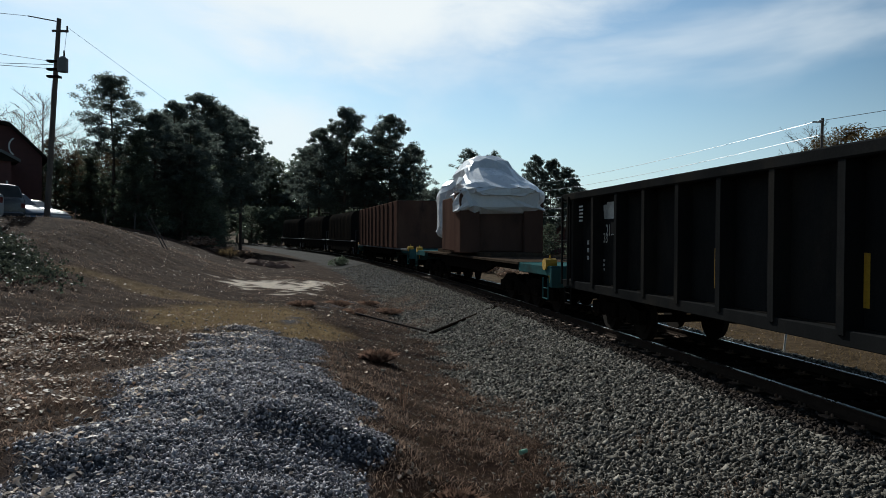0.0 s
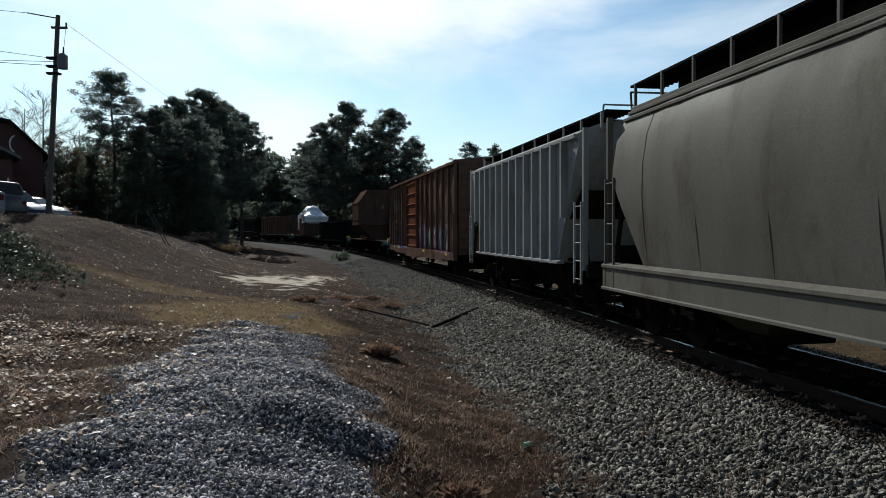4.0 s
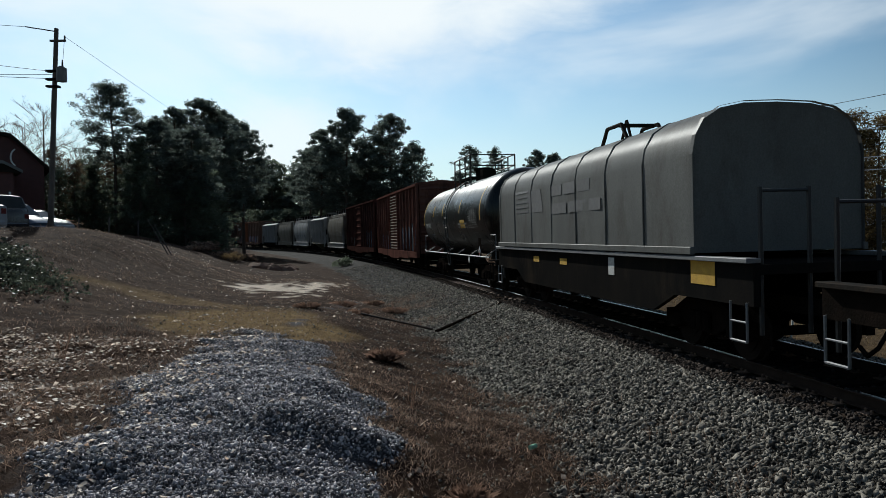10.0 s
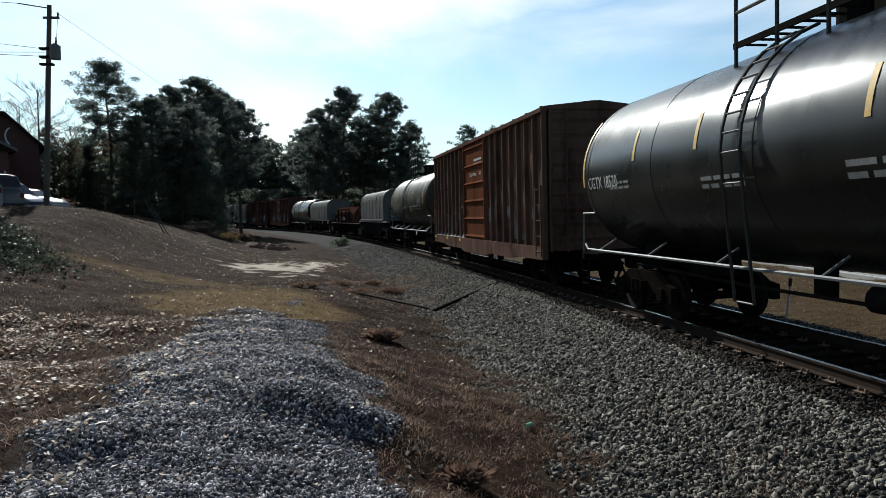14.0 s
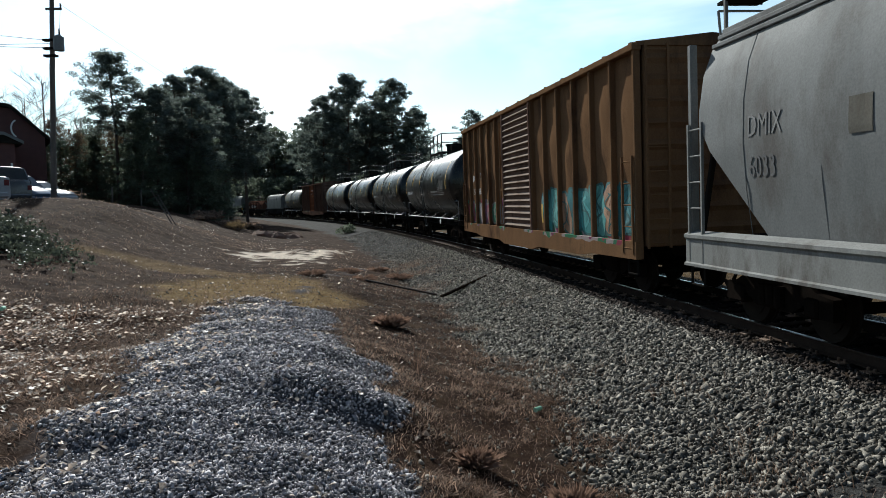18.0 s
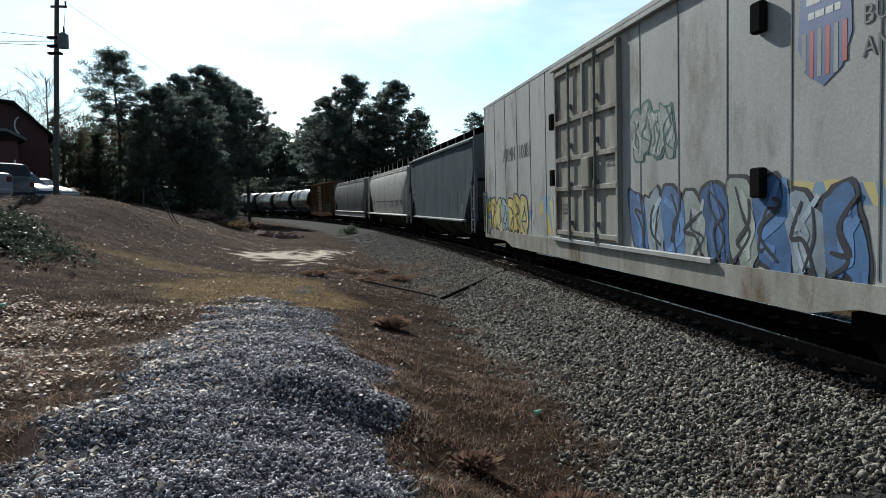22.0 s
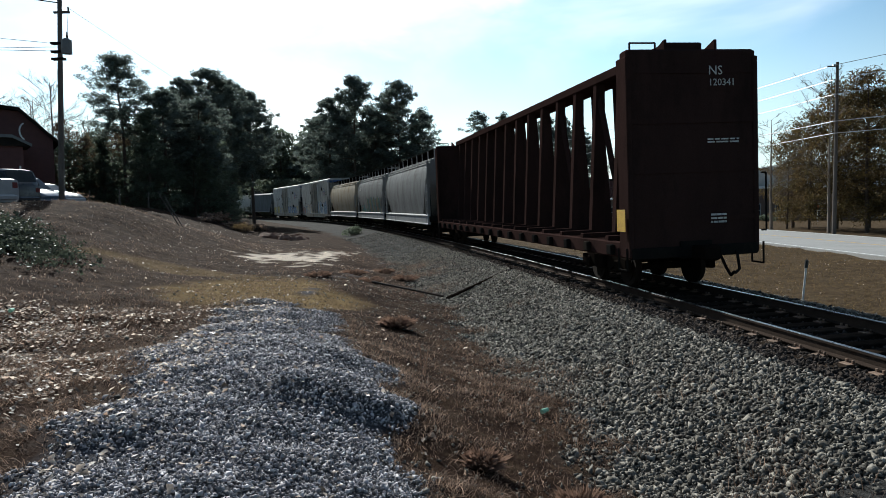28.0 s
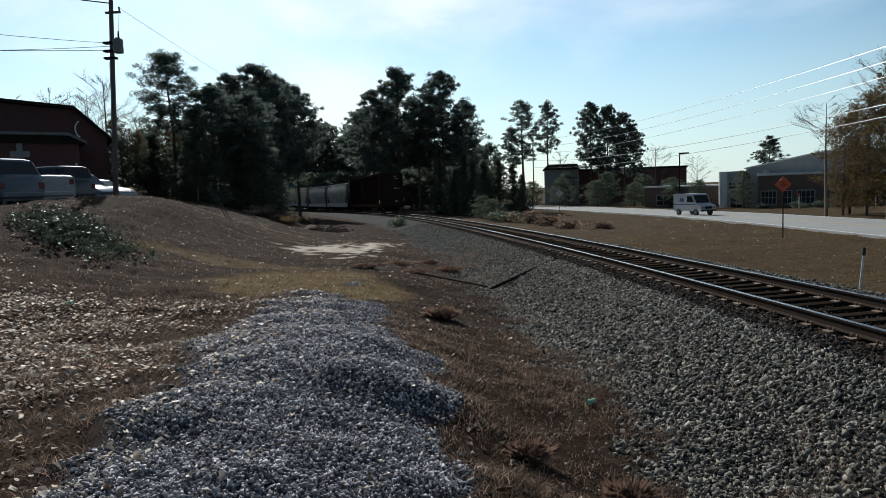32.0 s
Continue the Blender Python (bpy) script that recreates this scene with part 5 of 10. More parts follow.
        step_iron(car, e * (h - 0.1), 1.5, 0.45, 1.0, M_GRIME_SHADE)
    bm = bmesh.new()
    rod(bm, (0.5, 0.2, 0.75), (0.5, 0.2, 1.3), 0.16, 10)
    rod(bm, (-1.8, 0.6, 0.9), (-0.9, 0.6, 0.9), 0.17, 12)
    path_rod(bm, [(-h + 1.5, 0.9, 0.95), (-1.8, 0.75, 0.85), (1.5, 0.8, 0.85), (h - 1.5, 0.9, 0.95)], 0.03)
    part("valve_gear", bm, M_GRIME_SHADE, car)
    patch(car, [(-h * 0.52, 0.92 + 0.0), (-h * 0.52 - 0.16, 1.08), (-h * 0.52, 1.24), (-h * 0.52 + 0.16, 1.08)], 1.56, M_LETTER, "placard")
    truck(car, h - 2.0)
    truck(car, -h + 2.0)
    couplers(car, h + 0.2)
    TRAIN.append((car, front, rear))
    return car


# ---- coil cars ----
def coil_base(car, h, deck, material, edge=M_GREYM):
    bm = bmesh.new()
    for sg in (1, -1):
        out = [(-h, 0.95), (-h + 2.2, 0.95), (-h + 3.0, 0.62), (h - 3.0, 0.62), (h - 2.2, 0.95), (h, 0.95), (h, deck), (-h, deck)]
        b2 = bmesh.new()
        plate(b2, out, "y", *sorted((sg * 1.36, sg * 1.46)))
        part("side_sill", b2, material, car)
        for i in range(9 if material is not M_GRIME_SHADE or deck < 1.5 else 0):
            x = (h - 3.0) * (1 - 2 * i / 8)
            b3 = bmesh.new()
            box(b3, x - 0.05, x + 0.05, *sorted((sg * 1.46, sg * 1.53)), 0.66, deck - 0.02)
            part("stiffener", b3, material, car)
        b2 = bmesh.new()
        box(b2, -h, h, *sorted((sg * 1.34, sg * 1.56)), deck, deck + 0.07, 0.01)
        part("deck_edge", b2, edge, car, "worn deck edge")
    box(bm, -h, h, -1.36, 1.36, deck - 0.16, deck - 0.02)
    box(bm, -h + 0.2, h - 0.2, -0.3, 0.3, 0.75, 1.0)
    part("deck", bm, M_GRIME_SHADE, car)
    for e in (1, -1):
        b2 = bmesh.new()
        for y in (-1.3, -0.55, 0.55, 1.3):
            path_rod(b2, [(e * (h - 0.06), y, 0.55), (e * (h - 0.06), y, deck + 1.05)], 0.035)
        rod(b2, (e * (h - 0.06), -1.3, deck + 1.0), (e * (h - 0.06), -0.55, deck + 1.0), 0.025)
        rod(b2, (e * (h - 0.06), 0.55, deck + 1.0), (e * (h - 0.06), 1.3, deck + 1.0), 0.025)
        part("end_railing", b2, M_BLACK, car)
        step_iron(car, e * (h - 0.3), 1.5, 0.45, 1.0, M_GREYM)
    truck(car, h - 2.0)
    truck(car, -h + 2.0)
    couplers(car, h)


def coil_round(front, rear, hood_f, hood_r, label, hoodm, seed=1, top=4.0, base_m=None, lifter="frame"):
    h = (front - rear) / 2
    mid = (front + rear) / 2
    car = thing("coil_car", label, "coil car", "cars of the train")
    a, b = hood_r - mid, hood_f - mid
    coil_base(car, h, 1.55, base_m or M_GRIME_SHADE)
    z0 = 1.66
    half = [(1.5, z0), (1.5, top - 0.85), (1.44, top - 0.55), (1.28, top - 0.28), (1.0, top - 0.1), (0.6, top - 0.02), (0.0, top)]
    prof = half + [(-y, z) for y, z in half[-2::-1]]
    bm = bmesh.new()
    n = 13
    rng = random.Random(seed)
    secs = []
    for i in range(n):
        x = a + (b - a) * i / (n - 1)
        secs.append([(x, y * (1 + rng.uniform(-0.007, 0.007)), z) for y, z in prof])
    loft(bm, secs)
    part("hood", bm, hoodm, car, smooth=True)
    for i in range(1, 7):
        x = a + (b - a) * i / 7
        bm = bmesh.new()
        path_rod(bm, [(x, y * 1.004, z + 0.004) for y, z in prof], 0.014, 4)
        part("hood_seam", bm, hoodm, car)
    for e in (a, b):
        bm = bmesh.new()
        loft(bm, [[(e + dx, y * q, z0 + (z - z0) * q) for y, z in prof] for dx, q in ((-0.05, 1.012), (0.05, 1.012))], caps=False)
        part("hood_rim", bm, hoodm, car)
    for sg in (1, -1):
        bm = bmesh.new()
        box(bm, a - 0.05, b + 0.05, *sorted((sg * 1.49, sg * 1.58)), z0 - 0.02, z0 + 0.1, 0.01)
        part("hood_skirt", bm, hoodm, car)
    bm = bmesh.new()
    xc = (a + b) / 2 - 0.6
    if lifter == "frame":
        for y in (-0.45, 0.45):
            path_rod(bm, [(xc - 0.9, y, top - 0.05), (xc - 0.5, y, top + 0.42), (xc + 0.3, y, top + 0.42), (xc + 0.7, y, top - 0.05)], 0.045)
        rod(bm, (xc - 0.3, -0.45, top + 0.42), (xc - 0.3, 0.45, top + 0.42), 0.05)
        path_rod(bm, [(xc + 0.6, 0.0, top), (xc + 0.2, 0.0, top + 0.62), (xc - 0.1, 0, top)], 0.035)
    else:
        for y in (-0.3, 0.3):
            path_rod(bm, [(xc + 0.45 * math.cos(q), y, top - 0.08 + 0.5 * math.sin(q)) for q in np.linspace(0, 3.1416, 9)], 0.06)
    part("lifting_bracket", bm, M_STEEL, car)
    TRAIN.append((car, front, rear))
    return car, a, b


def coil_angular(front, rear, label):
    """Brown angular hood inside a cradle of braces."""
    h = (front - rear) / 2
    car = thing("coil_car", label, "coil car", "cars of the train")
    coil_base(car, h, 1.32, M_TRUCK, M_STEEL)
    z0, z1, z2 = 1.42, 2.3, 2.95
    a, b = -h + 2.6, h - 2.3
    prof = [(1.42, z0), (1.42, z1), (0.95, z2), (-0.95, z2), (-1.42, z1), (-1.42, z0)]
    bm = bmesh.new()
    loft(bm, [[(a, y, z) for y, z in prof], [(a + 0.05, y, z) for y, z in prof], [(b - 0.05, y, z) for y, z in prof], [(b, y, z) for y, z in prof]])
    part("hood", bm, M_COILB, car)
    n = 8
    for i in range(n + 1):
        x = a + 0.1 + (b - a - 0.2) * i / n
        for sg in (1, -1):
            bm = bmesh.new()
            path_rod(bm, [(x, sg * 1.44, z0), (x, sg * 1.44, z1), (x, sg * 0.96, z2 + 0.02)], 0.045, 4)
            part("hood_rib", bm, M_COILB, car)
    for sg in (1, -1):
        for e in (1, -1):
            bm = bmesh.new()
            rod(bm, (e * (h - 2.7) * 0.98, sg * 1.52, 1.5), (e * (h - 5.4), sg * 1.5, z1 + 0.42), 0.07, 4)
            part("cradle_brace", bm, M_CBEAM, car)
        for x in (h - 5.4, 1.3, -1.3, -h + 5.4):
            bm = bmesh.new()
            box(bm, x - 0.08, x + 0.08, *sorted((sg * 1.45, sg * 1.57)), 1.4, z1 + 0.45)
            part("cradle_post", bm, M_CBEAM, car)
        bm = bmesh.new()
        box(bm, -h + 5.3, h - 5.3, *sorted((sg * 1.4, sg * 1.52)), z1 + 0.36, z1 + 0.5, 0.02)
        part("cradle_rail", bm, M_CBEAM, car)
    for x in (0.0,):
        bm = bmesh.new()
        path_rod(bm, [(x - 0.75, 0.7, z2), (x - 0.35, 0.5, z2 + 0.62), (x + 0.35, 0.5, z2 + 0.62), (x + 0.75, 0.7, z2)], 0.06)
        path_rod(bm, [(x - 0.75, -0.7, z2), (x - 0.35, -0.5, z2 + 0.62), (x + 0.35, -0.5, z2 + 0.62), (x + 0.75, -0.7, z2)], 0.06)
        rod(bm, (x, -0.5, z2 + 0.62), (x, 0.5, z2 + 0.62), 0.06)
        part("lifting_bracket", bm, M_STEEL, car)
    # painted emblem and illegible lettering
    bm = bmesh.new()
    xc = 2.4
    for r0, r1 in ((0.34, 0.26), (0.2, 0.12)):
        o = [(xc + r0 * math.cos(q), 1.437, 1.85 + r0 * math.sin(q)) for q in np.linspace(0.4, 5.9, 20)]
        i_ = [(xc + r1 * math.cos(q), 1.437, 1.85 + r1 * math.sin(q)) for q in np.linspace(0.4, 5.9, 20)]
        rings = [[bm.verts.new(p) for p in o], [bm.verts.new(p) for p in i_]]
        for k in range(19):
            bm.faces.new((rings[0][k], rings[0][k + 1], rings[1][k + 1], rings[1][k]))
    part("emblem", bm, M_LETTER, car, "white painted ring emblem")
    bm = bmesh.new()
    for i in range(4):
        box(bm, xc + 0.45, xc + 1.5, 1.436, 1.442, 1.65 + 0.12 * i, 1.7 + 0.12 * i)
    part("emblem_bars", bm, M_LETTER, car)
    rr = random.Random(4)
    for k in range(10):
        bm = bmesh.new()
        x = xc - 0.75 - 0.28 * k
        box(bm, x - 0.1, x + 0.1, 1.436, 1.442, 1.68, 1.68 + (0.42 if k in (0, 4) else 0.3))
        part("letter_bar", bm, M_LETTER, car)
    bars(car, 5.6, 1.436, 1.95, 0.9, 0.08, 3, M_LETTER, 3)
    for (y, z, r) in ((-0.8, 2.45, 0.14), (0.2, 2.6, 0.16), (0.7, 2.3, 0.13), (-0.3, 2.2, 0.12), (-0.9, 2.0, 0.1), (0.85, 2.55, 0.12)):
        bm = bmesh.new()
        plate(bm, [(p_ + 0.3 * r * math.sin(7 * q_ + 3 * y), q_ + 0.25 * r * math.sin(9 * p_)) for p_, q_ in ring(y, z, r * 0.8, r * 1.5, 14)], "x", a - 0.006, a)
        part("chalk_mark", bm, M_COIL, car)
    TRAIN.append((car, front, rear))
    return car


# ---- gondola, flats, reefers, centerbeam ----
def gondola(front, rear, label):
    h = (front - rear) / 2
    car = thing("gondola_car", label, "gondola", "cars of the train")
    z0, z1 = 1.0, 3.0
    for sg in (1, -1):
        bm = bmesh.new()
        box(bm, -h, h, *sorted((sg * 1.27, sg * 1.32)), z0, z1)
        part("side", bm, M_GOND, car)
        bm = bmesh.new()
        box(bm, -h - 0.03, h + 0.03, *sorted((sg * 1.26, sg * 1.58)), z1 - 0.08, z1 + 0.08, 0.02)
        part("top_chord", bm, M_GOND, car)
        bm = bmesh.new()
        box(bm, -h, h, *sorted((sg * 1.26, sg * 1.54)), z0 - 0.12, z0 + 0.06, 0.01)
        part("side_sill", bm, M_GOND, car)
        for i in range(13):
            x = (h - 0.7) * (1 - 2 * i / 12)
            bm = bmesh.new()
            loft(bm, [[(x - 0.07, sg * 1.3, z0), (x + 0.07, sg * 1.3, z0), (x + 0.06, sg * 1.56, z0), (x - 0.06, sg * 1.56, z0)],
                      [(x - 0.07, sg * 1.3, z1 - 0.08), (x + 0.07, sg * 1.3, z1 - 0.08), (x + 0.06, sg * 1.56, z1 - 0.08), (x - 0.06, sg * 1.56, z1 - 0.08)]])
            part("side_post", bm, M_GOND, car)
    for e in (1, -1):
        bm = bmesh.new()
        box(bm, *sorted((e * h, e * (h - 0.06))), -1.4, 1.4, z0, z1)
        part("end", bm, M_GOND, car)
        for z in (1.5, 2.0, 2.5):
            bm = bmesh.new()
            box(bm, *sorted((e * (h - 0.01), e * (h + 0.1))), -1.4, 1.4, z - 0.06, z + 0.06, 0.01)
            part("end_rib", bm, M_GOND, car)
        bm = bmesh.new()
        box(bm, *sorted((e * (h - 0.05), e * (h + 0.08))), -1.45, 1.45, z1 - 0.1, z1 + 0.1, 0.02)
        part("end_chord", bm, M_GOND, car)
        for sg in (1, -1):
            ladder(car, e * (h - 0.32), sg * 1.6, z0 - 0.05, z1, M_GOND, 0.42, 5)
            step_iron(car, e * (h - 0.32), sg * 1.52, 0.5, z0, M_GRIME_SHADE)
        ladder(car, e * (h + 0.12), -e * 1.1, z0, z1, M_GOND, 0.42, 5, "y")
    bm = bmesh.new()
    box(bm, -h, h, -1.4, 1.4, z0, z0 + 0.08)
    box(bm, -h + 0.2, h - 0.2, -0.3, 0.3, 0.72, 1.0)
    part("floor", bm, M_GRIME_SHADE, car)
    truck(car, h - 2.0)
    truck(car, -h + 2.0)
    couplers(car, h)
    # plain emblem: a slanted block with bars behind it
    y = 1.452
    x = h - 2.0
    patch(car, [(x + 0.0, 2.45), (x + 0.22, 2.45), (x + 0.3, 2.75), (x + 0.08, 2.75)], y, M_LETTER, "emblem")
    patch(car, [(x - 0.3, 2.45), (x - 0.06, 2.45), (x + 0.02, 2.75), (x - 0.22, 2.75)], y, M_LETTER, "emblem")
    bm = bmesh.new()
    for i in range(5):
        box(bm, h - 1.1, h - 0.85, y, y + 0.004, 2.42 + 0.08 * i, 2.46 + 0.08 * i)
    part("emblem_bars", bm, M_LETTER, car)
    text(car, "21033", h - 1.62, y, 1.95, 0.3, squash=0.85)
    patch(car, rect(h - 2.95, h - 2.7, 2.1, 2.4), y, M_LETTER, "stencil_box")
    patch(car, rect(h - 2.93, h - 2.72, 2.13, 2.37), y + 0.003, M_GOND, "stencil_field")
    bars(car, h - 1.5, y, 1.55, 0.6, 0.05, 3, M_LETTER, 5)
    bars(car, h - 1.05, y, 1.9, 0.12, 0.09, 3, M_LETTER, 6)
    for xx in (1.6, -1.4):
        patch(car, rect(xx, xx + 0.12, 1.3, 1.9), y, M_YELLOW, "reflector")
    bars(car, -0.95, -1.47 + 0, 2.82, 0.9, 0.1, 1, M_LETTER, 8)
    TRAIN.append((car, front, rear))
    return car


def heavy_flat(front, rear, label, load, deck_f=None):
    """Flatcar with drop side sills, timber deck and teal end platforms."""
    h = (front - rear) / 2
    car = thing("heavy_flatcar", label, "flatcar", "cars of the train")
    dz = 1.25
    for sg in (1, -1):
        bm = bmesh.new()
        out = [(-h + 2.6, 1.06), (-h + 6.2, 1.06), (-h + 7.4, 0.8), (h - 7.4, 0.8), (h - 6.2, 1.06), (h - 2.6, 1.06), (h - 2.6, dz), (-h + 2.6, dz)]
        plate(bm, out, "y", *sorted((sg * 1.1, sg * 1.25)))
        part("side_sill", bm, M_TRUCK, car)
    for i in range(16):
        bm = bmesh.new()
        x0 = -h + 2.7 + (2 * h - 5.4) * i / 16
        box(bm, x0 + 0.01, x0 + (2 * h - 5.4) / 16 - 0.01, -1.45, 1.45, dz, dz + 0.08, 0.008)
        part("deck_plank", bm, M_DECK, car)
    for e in (1, -1):
        bm = bmesh.new()
        box(bm, *sorted((e * (h - 2.75), e * h)), -1.42, 1.42, dz - 0.2, dz + 0.06, 0.02)
        part("end_platform", bm, M_TEAL, car, "faded teal painted end platform")
        bm = bmesh.new()
        box(bm, *sorted((e * (h - 0.1), e * (h + 0.06))), -1.42, 1.42, 0.75, dz, 0.02)
        box(bm, *sorted((e * (h - 2.6), e * h)), -0.35, 0.35, 0.7, dz - 0.2)
        part("end_sill", bm, M_TEAL, car)
        bm = bmesh.new()
        rod(bm, (e * (h - 0.4), 1.3, dz - 0.4), (e * (h - 0.4), 1.3, dz + 0.35), 0.025)
        rod(bm, (e * (h - 0.4), 1.15, dz + 0.1), (e * (h - 0.4), 1.46, dz + 0.1), 0.16, 10)
        part("hand_brake", bm, M_YELLOW, car, "yellow hand brake wheel")
        truck(car, e * (h - 2.0))
        truck(car, e * (h - 4.6))
        step_iron(car, e * (h - 0.3), 1.45, 0.45, 1.0, M_TEAL)
    couplers(car, h)
    load(car, dz + 0.08)
    TRAIN.append((car, front, rear))
    return car


def load_hood(car, z):
    """Wide primer-red machine housing with a bevelled top on a narrow foot."""
    x1, x0 = 2.15, -1.4
    w, zb, zs, zt = 2.1, 2.53, 4.4, 5.5
    bm = bmesh.new()
    prof = [(w, zb), (w, zs), (w - 0.8, zt), (-w + 0.8, zt), (-w, zs), (-w, zb)]
    loft(bm, [[(x0, y, zz) for y, zz in prof], [(x1, y, zz) for y, zz in prof]])
    part("housing", bm, M_LOAD, car, "primer-red welded steel housing")
    bm = bmesh.new()
    for x in (x0, x1):
        loft(bm, [[(x - 0.05, y * 1.008, zz + 0.012) for y, zz in prof], [(x + 0.05, y * 1.008, zz + 0.012) for y, zz in prof]], caps=False)
    part("housing_flange", bm, M_LOAD, car)
    for z_ in (zs - 0.06, zb + 0.42):
        bm = bmesh.new()
        box(bm, x0, x1, w, w + 0.03, z_, z_ + 0.07)
        part("housing_seam", bm, M_LOAD, car)
    bm = bmesh.new()
    loft(bm, [[(x0 + 0.1, -w + 0.1, zb + 0.02), (x1 - 0.1, -w + 0.1, zb + 0.02), (x1 - 0.1, w - 0.1, zb + 0.02), (x0 + 0.1, w - 0.1, zb + 0.02)],
              [(x0 + 0.5, -0.8, z + 0.05), (x1 - 0.5, -0.8, z + 0.05), (x1 - 0.5, 0.8, z + 0.05), (x0 + 0.5, 0.8, z + 0.05)]])
    part("skirt", bm, M_LOAD, car)
    bm = bmesh.new()
    box(bm, x0 - 1.6, x1 + 1.6, -1.1, 1.1, z, z + 0.12)
    box(bm, x0 - 1.1, x0 - 0.5, -1.3, 1.3, z + 0.12, z + 0.25)
    box(bm, x1 + 0.3, x1 + 0.8, -1.3, 1.3, z + 0.12, z + 0.3)
    part("skid", bm, M_LOAD, car)
    bm = bmesh.new()
    box(bm, x0 - 0.9, x0, -2.35, -1.75, zb - 0.3, zs - 0.2, 0.02)
    part("side_box", bm, M_LOAD, car)
    bm = bmesh.new()
    box(bm, x0 - 0.4, x0, -1.3, -0.4, z + 0.4, zb + 0.6, 0.02)
    part("hatch", bm, M_LOAD, car)
    for pts in ([(-0.1, 3.9), (0.15, 3.95), (0.05, 4.3)], [(-1.1, 2.9), (-0.6, 2.9), (-0.6, 3.05), (-1.1, 3.05)]):
        bm = bmesh.new()
        plate(bm, pts, "x", x0 - 0.06, x0 - 0.052)
        part("tag_plate", bm, M_HOP_GREY, car)
    patch(car, rect(x1 - 0.45, x1 - 0.2, zb + 0.06, zb + 0.3), w, M_HOP_GREY, "tag_plate")
    for k in (0.3, 0.9):
        bm = bmesh.new()
        loft(bm, [[(x1 - k, 1.7, 2.45), (x1 - k - 0.3, 1.7, 2.45), (x1 - k - 0.3, 1.72, 2.44), (x1 - k, 1.72, 2.44)],
                  [(x1 - k - 0.1, 1.15, 1.85), (x1 - k - 0.4, 1.15, 1.85), (x1 - k - 0.4, 1.17, 1.84), (x1 - k - 0.1, 1.17, 1.84)]])
        part("pale_strap", bm, M_HOP_WHITE, car)


def load_machine(car, z):
    """Primer-red frame with a machine under white shrink wrap."""
    bm = bmesh.new()
    box(bm, -1.2, 2.6, -1.6, 1.6, z + 0.15, 3.7, 0.04)
    for sg in (1, -1):
        box(bm, -1.4, -0.3, *sorted((sg * 0.9, sg * 1.7)), z + 0.1, 3.9, 0.04)
    part("machine_frame", bm, M_LOAD, car, "primer-red machine frame")
    rng = random.Random(12)

    def wrap(shape, p1, p2):
        secs = []
        for x, w, lo, hi in shape:
            s = []
            for i in range(26):
                q = 6.2832 * i / 26
                cy, cz = math.cos(q), math.sin(q)
                y = w * math.copysign(abs(cy) ** p1, cy)
                zz = (lo + hi) / 2 + (hi - lo) / 2 * math.copysign(abs(cz) ** p2, cz)
                s.append((x + rng.uniform(-0.1, 0.1), y * rng.uniform(0.92, 1.05), zz + rng.uniform(-0.07, 0.07)))
            secs.append(s)
        bm = bmesh.new()
        loft(bm, secs)
        part("shrink_wrap", bm, M_WRAP, car, "crumpled white shrink wrap over a machine")
    wrap([(4.75, 0.9, 2.3, 3.9), (4.6, 1.5, 2.0, 4.2), (3.8, 1.66, 1.9, 4.4), (3.0, 1.66, 1.9, 4.6), (2.55, 1.5, 2.0, 4.6), (2.4, 1.2, 2.4, 4.5)], 0.35, 0.4)
    wrap([(4.3, 0.4, 4.0, 4.3), (3.4, 0.9, 3.9, 4.9), (2.7, 1.1, 3.8, 5.3), (1.8, 1.1, 3.7, 5.55), (0.9, 1.0, 3.6, 5.55), (0.4, 1.1, 3.6, 5.3), (0.0, 1.3, 3.5, 4.95), (-0.7, 1.5, 3.5, 4.5), (-1.3, 1.55, 3.6, 4.2), (-1.75, 1.3, 3.7, 4.0)], 0.75, 0.8)
    wrap([(0.9, 1.0, 3.2, 3.9), (0.3, 1.66, 2.9, 4.0), (-0.6, 1.8, 2.8, 4.0), (-1.3, 1.82, 3.0, 4.05), (-1.6, 1.5, 3.2, 4.0)], 0.4, 0.5)
    bm = bmesh.new()
    box(bm, -3.4, 6.6, -1.0, 1.0, z, z + 0.14)
    part("skid", bm, M_DECK, car)


def load_slabs(car, z):
    """Long primer-red fabricated girder standing on the deck."""
    bm = bmesh.new()
    box(bm, -8.6, 9.6, -1.55, 1.55, z, 4.35, 0.03)
    part("girder", bm, M_LOAD, car, "primer-red fabricated steel girder")
    for i in range(11):
        bm = bmesh.new()
        x = -8.5 + 1.8 * i
        box(bm, x - 0.05, x + 0.05, 1.54, 1.63, z, 4.3)
        part("girder_rib", bm, M_LOAD, car)
    for sg in (1, -1):
        bm = bmesh.new()
        box(bm, -11.2, 11.2, *sorted((sg * 1.42, sg * 1.5)), z - 0.1, z + 0.02)
        part("deck_edge", bm, M_HOP_GREY, car, "pale deck edge")


